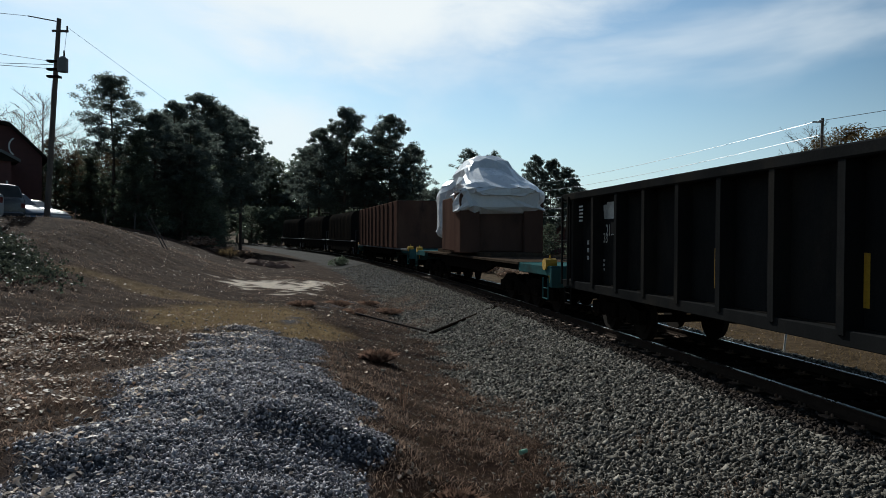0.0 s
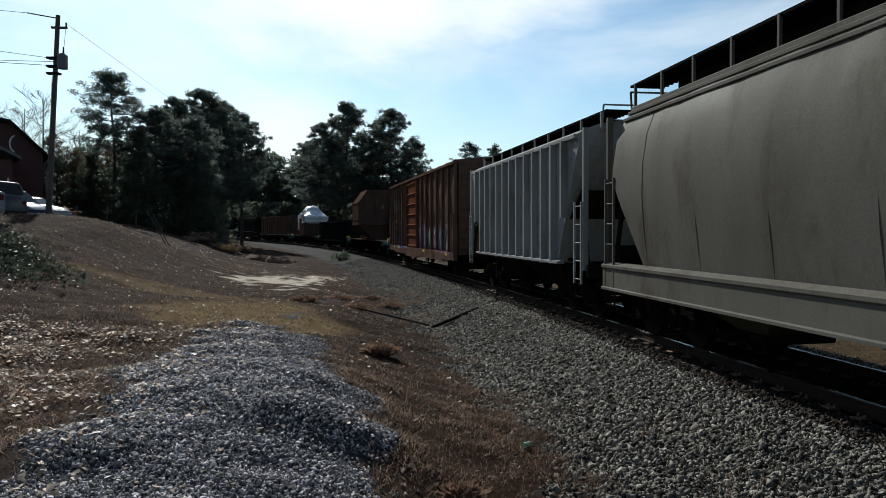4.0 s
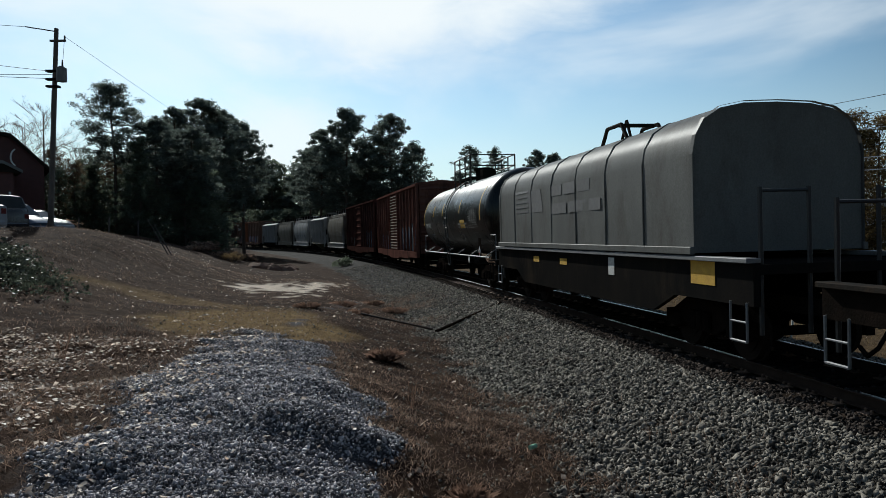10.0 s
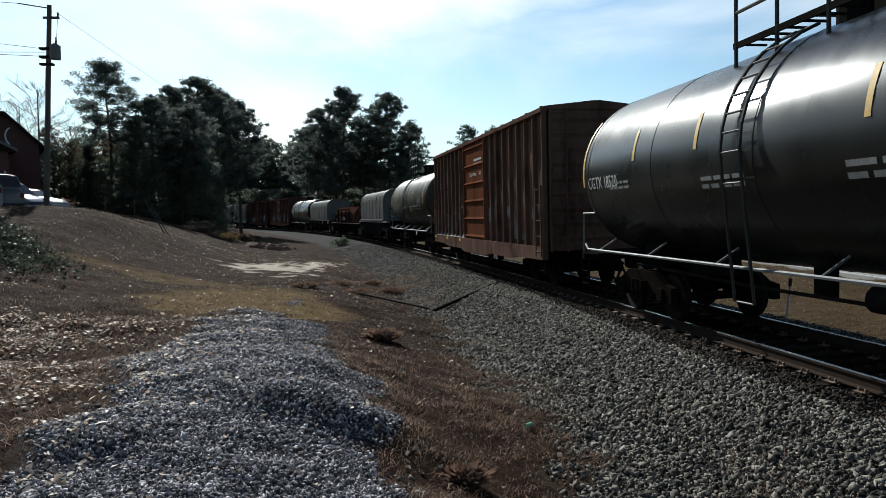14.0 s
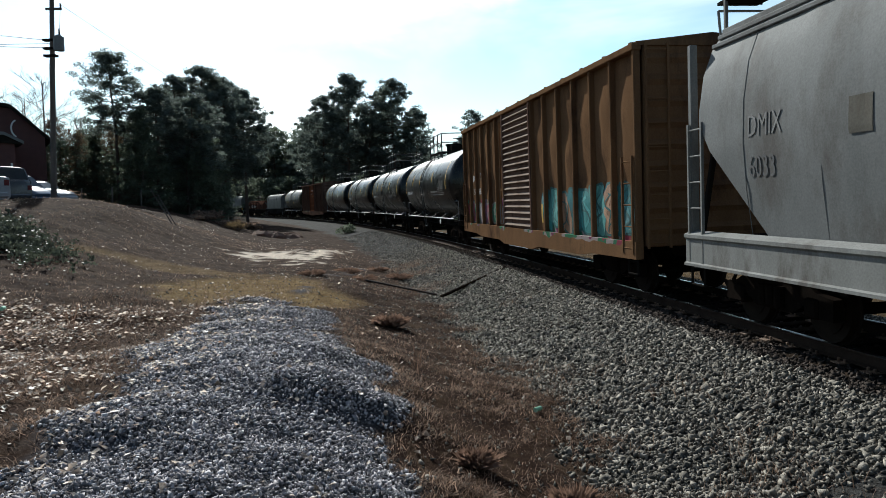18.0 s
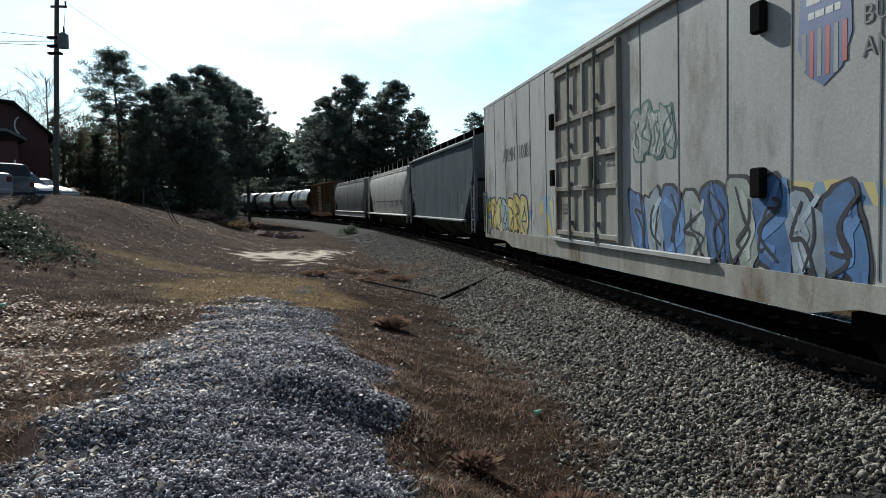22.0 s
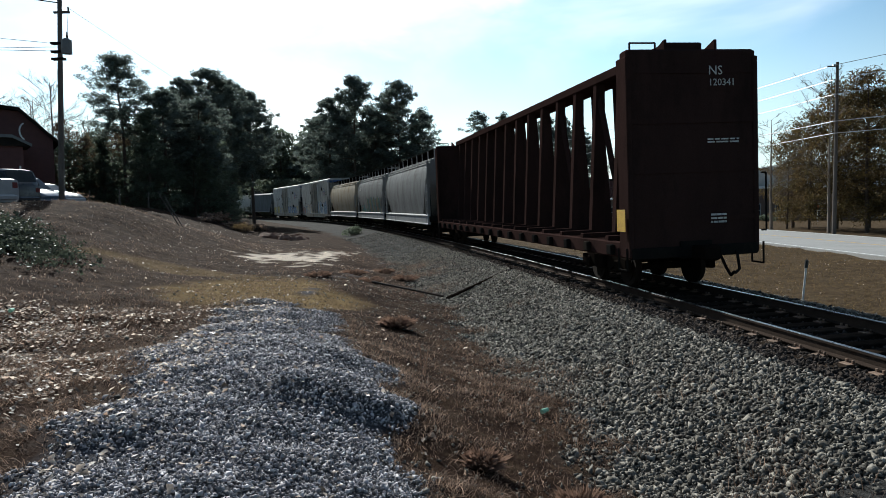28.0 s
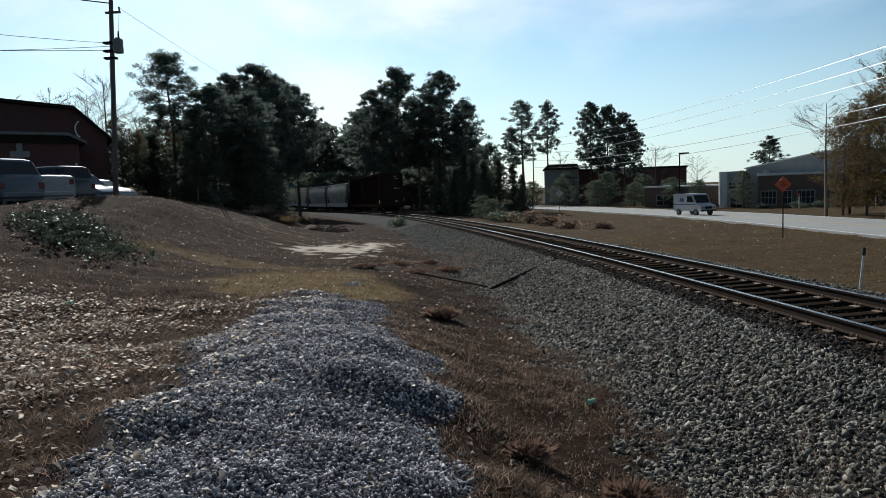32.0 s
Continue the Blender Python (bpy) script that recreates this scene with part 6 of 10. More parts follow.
def reefer(front, rear, label, sprayed, marks, seed=1, number_size=0.55, doorway=(-1.5, 2.4)):
    L = front - rear
    h = L / 2
    car = thing("refrigerator_car", label, "refrigerator car", "cars of the train")
    z0, z1 = 1.0, 5.58
    bm = bmesh.new()
    # the rear end is cut back round the cooling unit
    out = [(-h, z0), (h, z0), (h, z1 - 0.18), (-h, z1 - 0.18)]
    box(bm, -h + 1.25, h, -1.47, 1.47, z0, z1 - 0.18, 0.02)
    part("body", bm, M_REEFER, car)
    bm = bmesh.new()
    box(bm, -h + 1.25, h - 0.02, 1.47, 1.5, z0 + 0.02, z1 - 0.2)
    box(bm, -h, -h + 1.25, 1.41, 1.5, z0 + 1.9, z1 - 0.2)
    part("side_panel", bm, sprayed, car)
    bm = bmesh.new()
    box(bm, -h, -h + 1.25, -1.47, -1.41, z0 + 1.9, z1 - 0.2)
    box(bm, -h, -h + 1.25, -1.47, 1.47, z1 - 0.5, z1 - 0.18)
    part("hood", bm, M_REEFER, car)
    bm = bmesh.new()
    prism(bm, [(-1.51, z1 - 0.2), (1.51, z1 - 0.2), (1.51, z1 - 0.12), (1.2, z1), (-1.2, z1), (-1.51, z1 - 0.12)], -h, h)
    part("roof", bm, M_REEFER, car)
    bm = bmesh.new()
    box(bm, -h + 0.15, -h + 1.25, -1.2, 1.2, z0 + 0.3, z0 + 2.6, 0.04)
    part("cooling_unit", bm, M_GRIME_SHADE, car, "black cooling unit in the car end")
    for i in range(7):
        bm = bmesh.new()
        z = z0 + 0.6 + 0.26 * i
        box(bm, -h + 0.11, -h + 0.15, -1.0, 1.0, z, z + 0.05)
        part("grille_slat", bm, M_STEEL, car)
    bm = bmesh.new()
    box(bm, -h - 0.004, -h + 0.35, 1.5, 1.506, z1 - 0.55, z1 - 0.25)
    box(bm, -h - 0.006, -h, -1.4, 1.4, z1 - 0.55, z1 - 0.25)
    part("blue_band", bm, M_BLUE, car, "blue painted band")
    for i in range(15):
        x = -h + 1.3 + (L - 1.5) * i / 14
        bm = bmesh.new()
        box(bm, x - 0.012, x + 0.012, 1.5, 1.508, z0 + 0.1, z1 - 0.2)
        part("panel_seam", bm, M_HOP_GREY, car)
    # plug door with bars
    d0, d1 = doorway
    dw = d1 - d0
    bm = bmesh.new()
    box(bm, d0, d1, 1.495, 1.54, z0 + 0.16, z1 - 0.42, 0.01)
    dr = part("door", bm, M_DOORW, car)
    for x in (d0 + 0.06, d0 + 0.3 * dw, d0 + 0.5 * dw, d0 + 0.72 * dw, d1 - 0.06):
        bm = bmesh.new()
        if x in (d0 + 0.3 * dw, d0 + 0.72 * dw):
            rod(bm, (x, 1.61, z0 + 0.1), (x, 1.61, z1 - 0.4), 0.032, 8)
            for z in (z0 + 0.5, z0 + 1.4, z0 + 2.3, z0 + 3.2):
                box(bm, x - 0.06, x + 0.06, 1.54, 1.65, z - 0.05, z + 0.05)
            part("lock_bar", bm, M_HOP_GREY, dr)
        else:
            box(bm, x - 0.05, x + 0.05, 1.53, 1.6, z0 + 0.16, z1 - 0.42, 0.01)
            part("door_post", bm, M_DOORW, dr)
    for z in (z0 + 0.25, z0 + 1.3, z0 + 2.0, z0 + 2.9, z1 - 0.5):
        bm = bmesh.new()
        box(bm, d0, d1, 1.53, 1.6, z - 0.055, z + 0.055, 0.01)
        part("door_bar", bm, M_DOORW, dr)
    bm = bmesh.new()
    box(bm, d0 + 1.35, d0 + 1.85, 1.58, 1.68, z0 + 1.3, z0 + 1.95, 0.02)
    part("door_gear", bm, M_DOORW, dr)
    for (x, z) in ((d1 - 0.5, 3.9), (d0 + 0.5, 3.9), (d0 + 0.7, 2.9), (d1 - 0.4, 1.9)):
        bars(car, x, 1.541, z, 0.4, 0.05, 3, M_LETTERD, int(z * 9))
    for z in (z0 + 0.02, z1 - 0.36):
        bm = bmesh.new()
        box(bm, d0 - 3.4, d1 + 0.3, 1.5, 1.6, z, z + 0.09, 0.01)
        part("door_track", bm, M_REEFER, car)
    for (x, z) in ((d1 + 0.25, 4.0), (d1 + 0.25, 2.6), (-6.03, 4.35), (-6.03, 2.2)):
        bm = bmesh.new()
        box(bm, x - 0.12, x + 0.12, 1.5, 1.62, z - 0.2, z + 0.2, 0.02)
        part("door_stop", bm, M_GRIME_SHADE, car)
    for sg in (1, -1):
        bm = bmesh.new()
        out = [(-h, 0.76), (-h + 3, 0.76), (-h + 3.8, 0.6), (h - 3.8, 0.6), (h - 3, 0.76), (h, 0.76), (h, 1.05), (-h, 1.05)]
        plate(bm, out, "y", *sorted((sg * 1.46, sg * 1.53)))
        part("side_sill", bm, M_DOORW if sg > 0 else M_REEFER, car)
    for e in (1, -1):
        ladder(car, e * (h - 0.35), 1.58, 0.95, 3.3 if e < 0 else 2.4, M_HOP_GREY, 0.42, 7)
        ladder(car, e * (h + 0.05), -e * 1.15, 0.95, z1 - 0.2, M_HOP_GREY, 0.42, 10, "y")
        step_iron(car, e * (h - 0.35), 1.5, 0.5, 0.95, M_GRIME_SHADE)
    bm = bmesh.new()
    box(bm, -h + 0.2, h - 0.2, -0.32, 0.32, 0.72, 1.0)
    box(bm, -4.2, -2.6, 0.5, 1.3, 0.55, 0.95, 0.05)
    part("underframe", bm, M_GRIME_SHADE, car)
    for words, x, z, size in marks:
        text(car, words, x, 1.503, z, size, M_LETTERD, 0.85)
    # shield-shaped emblem, plain
    x, z = -7.2, 3.4
    sh = [(x - 0.42, z + 0.95), (x, z + 1.05), (x + 0.42, z + 0.95), (x + 0.45, z + 0.4), (x + 0.3, z + 0.05), (x, z - 0.12), (x - 0.3, z + 0.05), (x - 0.45, z + 0.4)]
    patch(car, sh, 1.503, M_BLUE, "shield_emblem")
    for i in range(6):
        xx = x - 0.34 + 0.136 * i
        patch(car, rect(xx - 0.035, xx + 0.035, z + 0.1 - 0.1 * (abs(i - 2.5) < 1.6), z + 0.55), 1.508, M_REEFER if i % 2 else M_REDP, "emblem_bar")
    bars(car, x + 0.3, 1.508, z + 0.85, 0.6, 0.08, 1, M_LETTER, 2)
    bars(car, x + 0.27, 1.508, z + 0.68, 0.54, 0.08, 1, M_LETTER, 3)
    text(car, "BUILDING", x - 0.6, 1.503, z + 0.42, 0.3, M_LETTERD)
    text(car, "AMERICA", x - 0.6, 1.503, z + 0.08, 0.3, M_LETTERD)
    truck(car, h - 2.4)
    truck(car, -h + 2.4)
    couplers(car, h)
    TRAIN.append((car, front, rear))
    return car


def centerbeam(front, rear, label):
    L = front - rear
    h = L / 2
    car = thing("centerbeam_flatcar", label, "flatcar", "cars of the train")
    dz, top = 1.05, 5.0
    for e in (1, -1):
        bm = bmesh.new()
        box(bm, *sorted((e * h, e * (h - 0.35))), -1.42, 1.42, dz - 0.25, top - 0.06, 0.04)
        part("bulkhead", bm, M_CBEAM, car, "solid steel bulkhead end")
        for y in (-1.39, 1.39):
            bm = bmesh.new()
            box(bm, *sorted((e * (h + 0.03), e * (h - 0.45))), y - 0.06, y + 0.06, dz - 0.3, top - 0.2, 0.02)
            part("bulkhead_post", bm, M_CBEAM, car)
        for z in (1.5, 2.5, 3.5, 4.5):
            bm = bmesh.new()
            box(bm, *sorted((e * (h - 0.02), e * (h + 0.02))), -1.42, 1.42, z - 0.05, z + 0.05)
            part("bulkhead_rib", bm, M_CBEAM, car)
        bm = bmesh.new()
        for y in (-0.55, 0.55):
            loft(bm, [[(e * (h - 0.05), y - 0.03, top - 0.1), (e * (h - 0.8), y - 0.03, top - 0.1), (e * (h - 0.05), y - 0.03, top + 0.14)],
                      [(e * (h - 0.05), y + 0.03, top - 0.1), (e * (h - 0.8), y + 0.03, top - 0.1), (e * (h - 0.05), y + 0.03, top + 0.14)]])
        path_rod(bm, [(e * (h - 0.1), 1.3, top - 0.1), (e * (h - 0.1), 1.3, top + 0.08), (e * (h - 0.1), 0.75, top + 0.08), (e * (h - 0.1), 0.75, top - 0.1)], 0.02)
        part("top_bracket", bm, M_CBEAM, car)
        bm = bmesh.new()
        box(bm, *sorted((e * (h - 2.6), e * (h + 0.05))), -0.35, 0.35, 0.7, dz)
        box(bm, *sorted((e * (h - 0.15), e * (h + 0.06))), -1.4, 1.4, 0.72, 0.95, 0.02)
        path_rod(bm, [(e * (h + 0.06), -0.9, 0.8), (e * (h + 0.3), -0.8, 0.45), (e * (h + 0.55), -0.55, 0.4)], 0.03)
        part("end_sill", bm, M_GRIME_SHADE, car)
        for y in (-1.62, 1.45):
            bm = bmesh.new()
            path_rod(bm, [(e * (h - 0.1), y, 0.95), (e * (h - 0.1), y, 0.5), (e * (h - 0.5), y, 0.5), (e * (h - 0.5), y, 0.95)], 0.022)
            part("step", bm, M_GRIME_SHADE, car)
        bm = bmesh.new()
        path_rod(bm, [(e * (h - 0.05), -1.55, 1.2), (e * (h - 0.05), -1.66, 1.2), (e * (h - 0.05), -1.66, 2.4), (e * (h - 0.05), -1.55, 2.4)], 0.02)
        part("grab_iron", bm, M_GRIME_SHADE, car)
        truck(car, e * (h - 2.3))
    couplers(car, h)
    bm = bmesh.new()
    box(bm, -h + 0.3, h - 0.3, -0.4, 0.4, top - 0.08, top + 0.14, 0.02)
    part("top_chord", bm, M_CBEAM, car)
    n = 15
    for i in range(n):
        x = (h - 1.2) * (1 - 2 * i / (n - 1))
        bm = bmesh.new()
        for y0, y1 in ((-0.62, -0.24), (0.24, 0.62)):
            loft(bm, [[(x - 0.1, y0, dz), (x + 0.1, y0, dz), (x + 0.1, y1, dz), (x - 0.1, y1, dz)],
                      [(x - 0.1, y0 * 0.6, top - 0.05), (x + 0.1, y0 * 0.6, top - 0.05), (x + 0.1, y1 * 0.6, top - 0.05), (x - 0.1, y1 * 0.6, top - 0.05)]])
        part("beam_post", bm, M_CBEAM, car)
        bm = bmesh.new()
        box(bm, x - 0.09, x + 0.09, -1.42, 1.42, dz, dz + 0.12, 0.01)
        part("riser", bm, M_CBEAM, car)
        if i in (0, 2, 4, 10, 12, 13):
            x2 = (h - 1.2) * (1 - 2 * (i + 1) / (n - 1))
            bm = bmesh.new()
            a, b = (x, x2) if i < 7 else (x2, x)
            rod(bm, (a, 0.3, dz + 0.1), (b, 0.28, top - 0.3), 0.08, 4)
            part("diagonal", bm, M_CBEAM, car)
    for sg in (1, -1):
        bm = bmesh.new()
        box(bm, -h + 0.3, h - 0.3, *sorted((sg * 1.3, sg * 1.45)), dz - 0.3, dz + 0.02, 0.02)
        part("side_sill", bm, M_CBEAM, car)
        for i in range(17):
            x = (h - 0.8) * (1 - 2 * i / 16)
            bm = bmesh.new()
            box(bm, x - 0.12, x + 0.12, *sorted((sg * 1.45, sg * 1.56)), dz - 0.26, dz - 0.04, 0.02)
            part("winch", bm, M_GRIME_SHADE, car)
    bm = bmesh.new()
    box(bm, -h + 0.3, h - 0.3, -0.7, 0.7, dz - 0.22, dz - 0.02)
    part("deck", bm, M_CBEAM, car)
    xr = -h - 0.024
    text(car, "NS", xr - 0.001, -0.34, top - 0.58, 0.26, face="end")
    text(car, "120341", xr - 0.001, -0.34, top - 0.8, 0.2, face="end")
    bars(car, -0.3, xr, 3.1, 0.7, 0.03, 2, M_LETTER, 4, face="end")
    bars(car, -0.35, xr, 1.55, 0.35, 0.04, 3, M_LETTER, 5, face="end")
    patch(car, rect(-h + 0.0, -h + 0.4, 1.3, 1.75), 1.52, M_YELLOW, "reflector")
    TRAIN.append((car, front, rear))
    return car


# ---- the train: car by car, from the front ----
PINKS = [(0.35, 0.2, 0.22), (0.18, 0.1, 0.2), (0.12, 0.14, 0.3), (0.4, 0.3, 0.33), (0.06, 0.2, 0.2)]
BLUES = [(0.1, 0.16, 0.3), (0.3, 0.34, 0.38), (0.05, 0.1, 0.25), (0.2, 0.25, 0.33)]
GREENS = [(0.03, 0.13, 0.09), (0.1, 0.3, 0.34), (0.3, 0.36, 0.34), (0.04, 0.1, 0.2), (0.03, 0.16, 0.1)]
WHITES = [(0.32, 0.3, 0.28), (0.2, 0.19, 0.18), (0.36, 0.34, 0.32)]
YELLOWS = [(0.55, 0.42, 0.1), (0.2, 0.33, 0.45), (0.6, 0.5, 0.2), (0.12, 0.2, 0.36), (0.5, 0.52, 0.5)]
CORALS = [(0.5, 0.22, 0.16), (0.28, 0.4, 0.45), (0.55, 0.42, 0.25), (0.4, 0.5, 0.52), (0.2, 0.26, 0.33)]

s_pink = spray("boxcar_brown_sprayed", M_BOX_BROWN, PINKS, 0.7, 2.3, 1.0, 0.66)
s_red = spray("boxcar_red_sprayed", M_BOX_DARK, WHITES, 0.9, 2.5, 2.0, 0.68)
s_red2 = spray("boxcar_red_sprayed_blue", M_BOX_RED, WHITES, 0.9, 2.7, 3.3, 0.66)
s_brown2 = spray("boxcar_brown_tagged", M_BOX_BROWN, WHITES, 0.9, 2.6, 4.1, 0.64)
s_rust = spray("boxcar_rust_sprayed", M_BOX_RUST, [(0.22, 0.05, 0.08), (0.03, 0.15, 0.09), (0.3, 0.26, 0.26), (0.16, 0.05, 0.11), (0.05, 0.2, 0.13), (0.26, 0.07, 0.09)], 0.7, 2.4, 5.2, 0.62)
s_wht = spray("hopper_white_tagged", M_HOP_WHITE, [(0.16, 0.17, 0.19), (0.3, 0.31, 0.33), (0.2, 0.21, 0.23)], 1.5, 2.6, 6.0, 0.55)
s_grn = spray("hopper_grey_sprayed", M_HOP_GREY, [(0.02, 0.12, 0.1), (0.1, 0.16, 0.12), (0.03, 0.2, 0.22), (0.3, 0.14, 0.08)], 1.1, 2.3, 7.4, 0.6)
s_ref1 = spray("reefer_sprayed_yellow", M_REEFER, YELLOWS, 0.8, 2.5, 8.2, 0.66)
s_ref2 = spray("reefer_sprayed_coral", M_REEFER, CORALS, 0.8, 2.5, 9.1, 0.66)

for i_, (f_, r_) in enumerate(((405.0, 389.5), (388.0, 371.5), (370.0, 352.4))):
    coil_round(f_, r_, f_ - 1.6, r_ + 1.6, "dark coil car with a rounded hood far down the track", M_GRIME_SHADE, 20 + i_, 4.55)
heavy_flat(350.6, 327.2, "flatcar loaded with a long primer-red girder", load_slabs)
heavy_flat(325.0, 303.4, "flatcar with teal ends carrying a machine in white shrink wrap", load_machine)
c3 = gondola(302.0, 285.7, "black steel gondola with vertical side posts")
text(c3, "21033", 6.0, 1.335, 2.1, 0.34, squash=0.75)
for k in range(4):
    patch(c3, rect(6.35, 6.75, 2.35 + 0.11 * k, 2.41 + 0.11 * k), 1.335, M_LETTER, "emblem_bar")
patch(c3, [(6.05, 2.45), (5.5, 2.45), (5.4, 2.8), (5.95, 2.8)], 1.335, M_LETTER, "emblem")
heavy_flat(284.8, 262.0, "flatcar with teal ends carrying a primer-red machine housing", load_hood)

c5 = boxcar(260.3, 241.4, "brown boxcar with rusty door and pink graffiti", M_BOX_BROWN, M_DOOR_RUST, s_pink, 5.2, (7, 7), (2.6, -0.5), seed=5)
text(c5, "NS", 7.2, 1.497, 2.55, 0.36)
text(c5, "453", 7.28, 1.497, 2.08, 0.36)
text(c5, "298", 6.36, 1.497, 2.08, 0.38)
for k in range(5):
    patch(c5, rect(6.98, 8.35, 3.33 + 0.15 * k, 3.41 + 0.15 * k), 1.496, M_LETTER, "emblem_bar")
patch(c5, [(6.95, 3.35), (6.55, 3.35), (6.5, 4.0), (6.8, 4.0)], 1.496, M_LETTER, "emblem")
patch(c5, [(6.4, 3.4), (5.75, 3.42), (5.6, 4.1), (6.25, 4.06)], 1.496, M_LETTER, "emblem")
patch(c5, rect(8.2, 8.55, 1.28, 1.5), 1.497, M_YELLOW, "reflector")
for x_ in (5.0, -3.0, -8.2):
    patch(c5, rect(x_, x_ + 0.5, 0.97, 1.1), 1.607, M_YELLOW, "reflector")
bars(c5, 7.2, 1.497, 1.45, 0.5, 0.06, 2, M_LETTER, 3)
bars(c5, 6.3, 1.497, 1.45, 0.4, 0.06, 2, M_LETTER, 4)
for x_ in (7.3, 5.9):
    patch(c5, [(x_, 0.98), (x_ - 0.25, 0.98), (x_ - 0.3, 1.1), (x_ - 0.05, 1.1)], 1.607, M_LETTER, "routing_card")

c6 = hopper(238.8, 227.0, "light grey ribbed covered hopper with dirty bottom", M_HOP_WHITE, "flat", 2, 6, ribs=13, lowm=M_GRIME_SHADE, slope=3.85)
text(c6, "CNW", 5.2, 1.475, 2.75, 0.42, M_LETTERD, 0.8)
text(c6, "95", 5.0, 1.475, 2.25, 0.42, M_LETTERD, 0.8)
hopper(226.0, 214.7, "tan grey covered hopper with curved sides", M_HOP_TAN, "round", 2, 7, seams=5)
c8 = hopper(213.3, 201.7, "white covered hopper tagged with grey graffiti", M_HOP_WHITE, "round", 2, 8, sprayed=s_wht, seams=5)
c9 = hopper(200.4, 189.1, "light grey ribbed covered hopper with greenish bottom", M_HOP_WHITE, "flat", 2, 9, ribs=12, slope=3.85)
for w_, x_, z_ in (("NA", 4.62, 2.5), ("HX", 3.78, 2.5), ("19", 4.62, 2.02), ("005", 3.78, 2.02)):
    patch(c9, rect(x_ + 0.04, x_ - 0.55, z_ - 0.06, z_ + 0.3), 1.475, M_LETTERD, "stencil_box")
    text(c9, w_, x_, 1.482, z_, 0.34, M_LETTER, 0.8)
patch(c9, rect(-3.9, -4.5, 1.75, 2.15), 1.475, M_LETTERD, "data_plate")
for k in range(9):
    patch(c9, rect(3.3 - 0.86 * k, 3.7 - 0.86 * k, 1.26, 1.4), 1.475, M_YELLOW, "reflector")
c10 = hopper(187.3, 176.1, "greenish grey covered hopper with pale side sill", M_HOP_TAN, "round", 2, 10, sill_paint=M_HOP_GREY, seams=5)
text(c10, "20618", 5.6 - 1.25, 1.515, 2.25, 0.34, M_LETTERD, 0.8)
bars(c10, 4.1, 1.5, 1.72, 0.75, 0.06, 2, M_LETTERD, 3)

c11 = boxcar(173.8, 158.0, "dark red boxcar with a wide ribbed door and graffiti", M_BOX_DARK, M_BOX_DARK, s_red, 5.12, (6, 6), (1.75, -1.35), seed=11)
c12 = boxcar(156.0, 140.5, "dark red boxcar with louvred door and blue graffiti", M_BOX_RED, M_BOX_RED, s_red2, 5.1, (6, 6), (1.6, -1.3), True, seed=12)

c13 = tank_car(138.5, 125.2, "glossy black tank car with top platform and yellow marks", M_TANKB, 13, r=1.6, zc=2.78, mid=-0.1, lettered=True)
text(c13, "TILX 120032", 5.6, 1.545, 2.4, 0.3, None, 0.75)
patch(c13, rect(-2.1, -2.85, 2.3, 2.62), 1.545, M_YELLOW, "notice")
for q_ in (-3.9, -4.6):
    patch(c13, [(q_, 2.1), (q_ - 0.03, 2.1), (q_ - 0.12, 1.8), (q_ - 0.09, 1.8)], 1.545, M_STENCIL, "stencil_frame")
patch(c13, [(-3.85, 2.08), (-4.6, 2.08), (-4.6, 2.1), (-3.85, 2.1)], 1.545, M_STENCIL, "stencil_frame")
patch(c13, rect(-4.74, -5.08, 1.1, 1.9), 1.49, M_TRUCK, "placard_plate", 0.008)
patch(c13, [(-4.9, 1.24), (-5.06, 1.42), (-4.9, 1.6), (-4.74, 1.42)], 1.5, M_LETTER, "placard", 0.012)
patch(c13, rect(-4.8, -5.0, 1.38, 1.46), 1.513, M_LETTERD, "placard_bar")
patch(c13, [(-4.9, 1.27), (-4.97, 1.35), (-4.83, 1.35)], 1.513, M_REDP, "placard_mark")
bm = bmesh.new()
rod(bm, (-4.9, 1.49, 1.1), (-4.9, 1.49, 1.3), 0.02, 6)
part("placard_post", bm, M_STEEL, c13)

c14, a14, b14 = coil_round(124.5, 110.4, 124.0, 111.9, "grey coil car with a rounded hood", M_COIL, 14, 4.05)
for k in range(5):
    patch(c14, rect(b14 - 3.2, b14 - 1.9, 2.62 + 0.14 * k, 2.68 + 0.14 * k), 1.505, M_LETTERD, "emblem_bar")
patch(c14, [(b14 - 3.3, 2.6), (b14 - 4.5, 2.6), (b14 - 4.3, 3.2), (b14 - 3.1, 3.2)], 1.505, M_LETTERD, "emblem")
bars(c14, b14 - 5.2, 1.505, 2.95, 2.6, 0.26, 1, M_LETTERD, 5)
bars(c14, b14 - 5.2, 1.505, 2.5, 3.2, 0.26, 1, M_LETTERD, 6)
for x_ in (2.6, 0.4):
    patch(c14, rect(x_, x_ + 0.5, 1.25, 1.4), 1.47, M_YELLOW, "reflector")
patch(c14, rect(-6.1, -5.4, 1.18, 1.62), 1.48, M_YELLOW, "reflector")
patch(c14, rect(-2.4, -2.1, 1.15, 1.5), 1.47, M_LETTER, "stencil_box")
coil_angular(109.0, 91.6, "brown coil car with an angular hood and brace frames")
c16, a16, b16 = coil_round(91.0, 77.4, 89.9, 78.8, "pale grey coil car with a dented rounded hood", M_COIL, 16, 4.0, M_GOND, "hoop")
for k in range(5):
    patch(c16, rect(b16 - 2.6, b16 - 1.9, 2.9 + 0.09 * k, 2.94 + 0.09 * k), 1.505, M_LETTERD, "emblem_bar")
patch(c16, [(b16 - 2.7, 2.9), (b16 - 3.3, 2.9), (b16 - 3.2, 3.3), (b16 - 2.6, 3.3)], 1.505, M_LETTERD, "emblem")
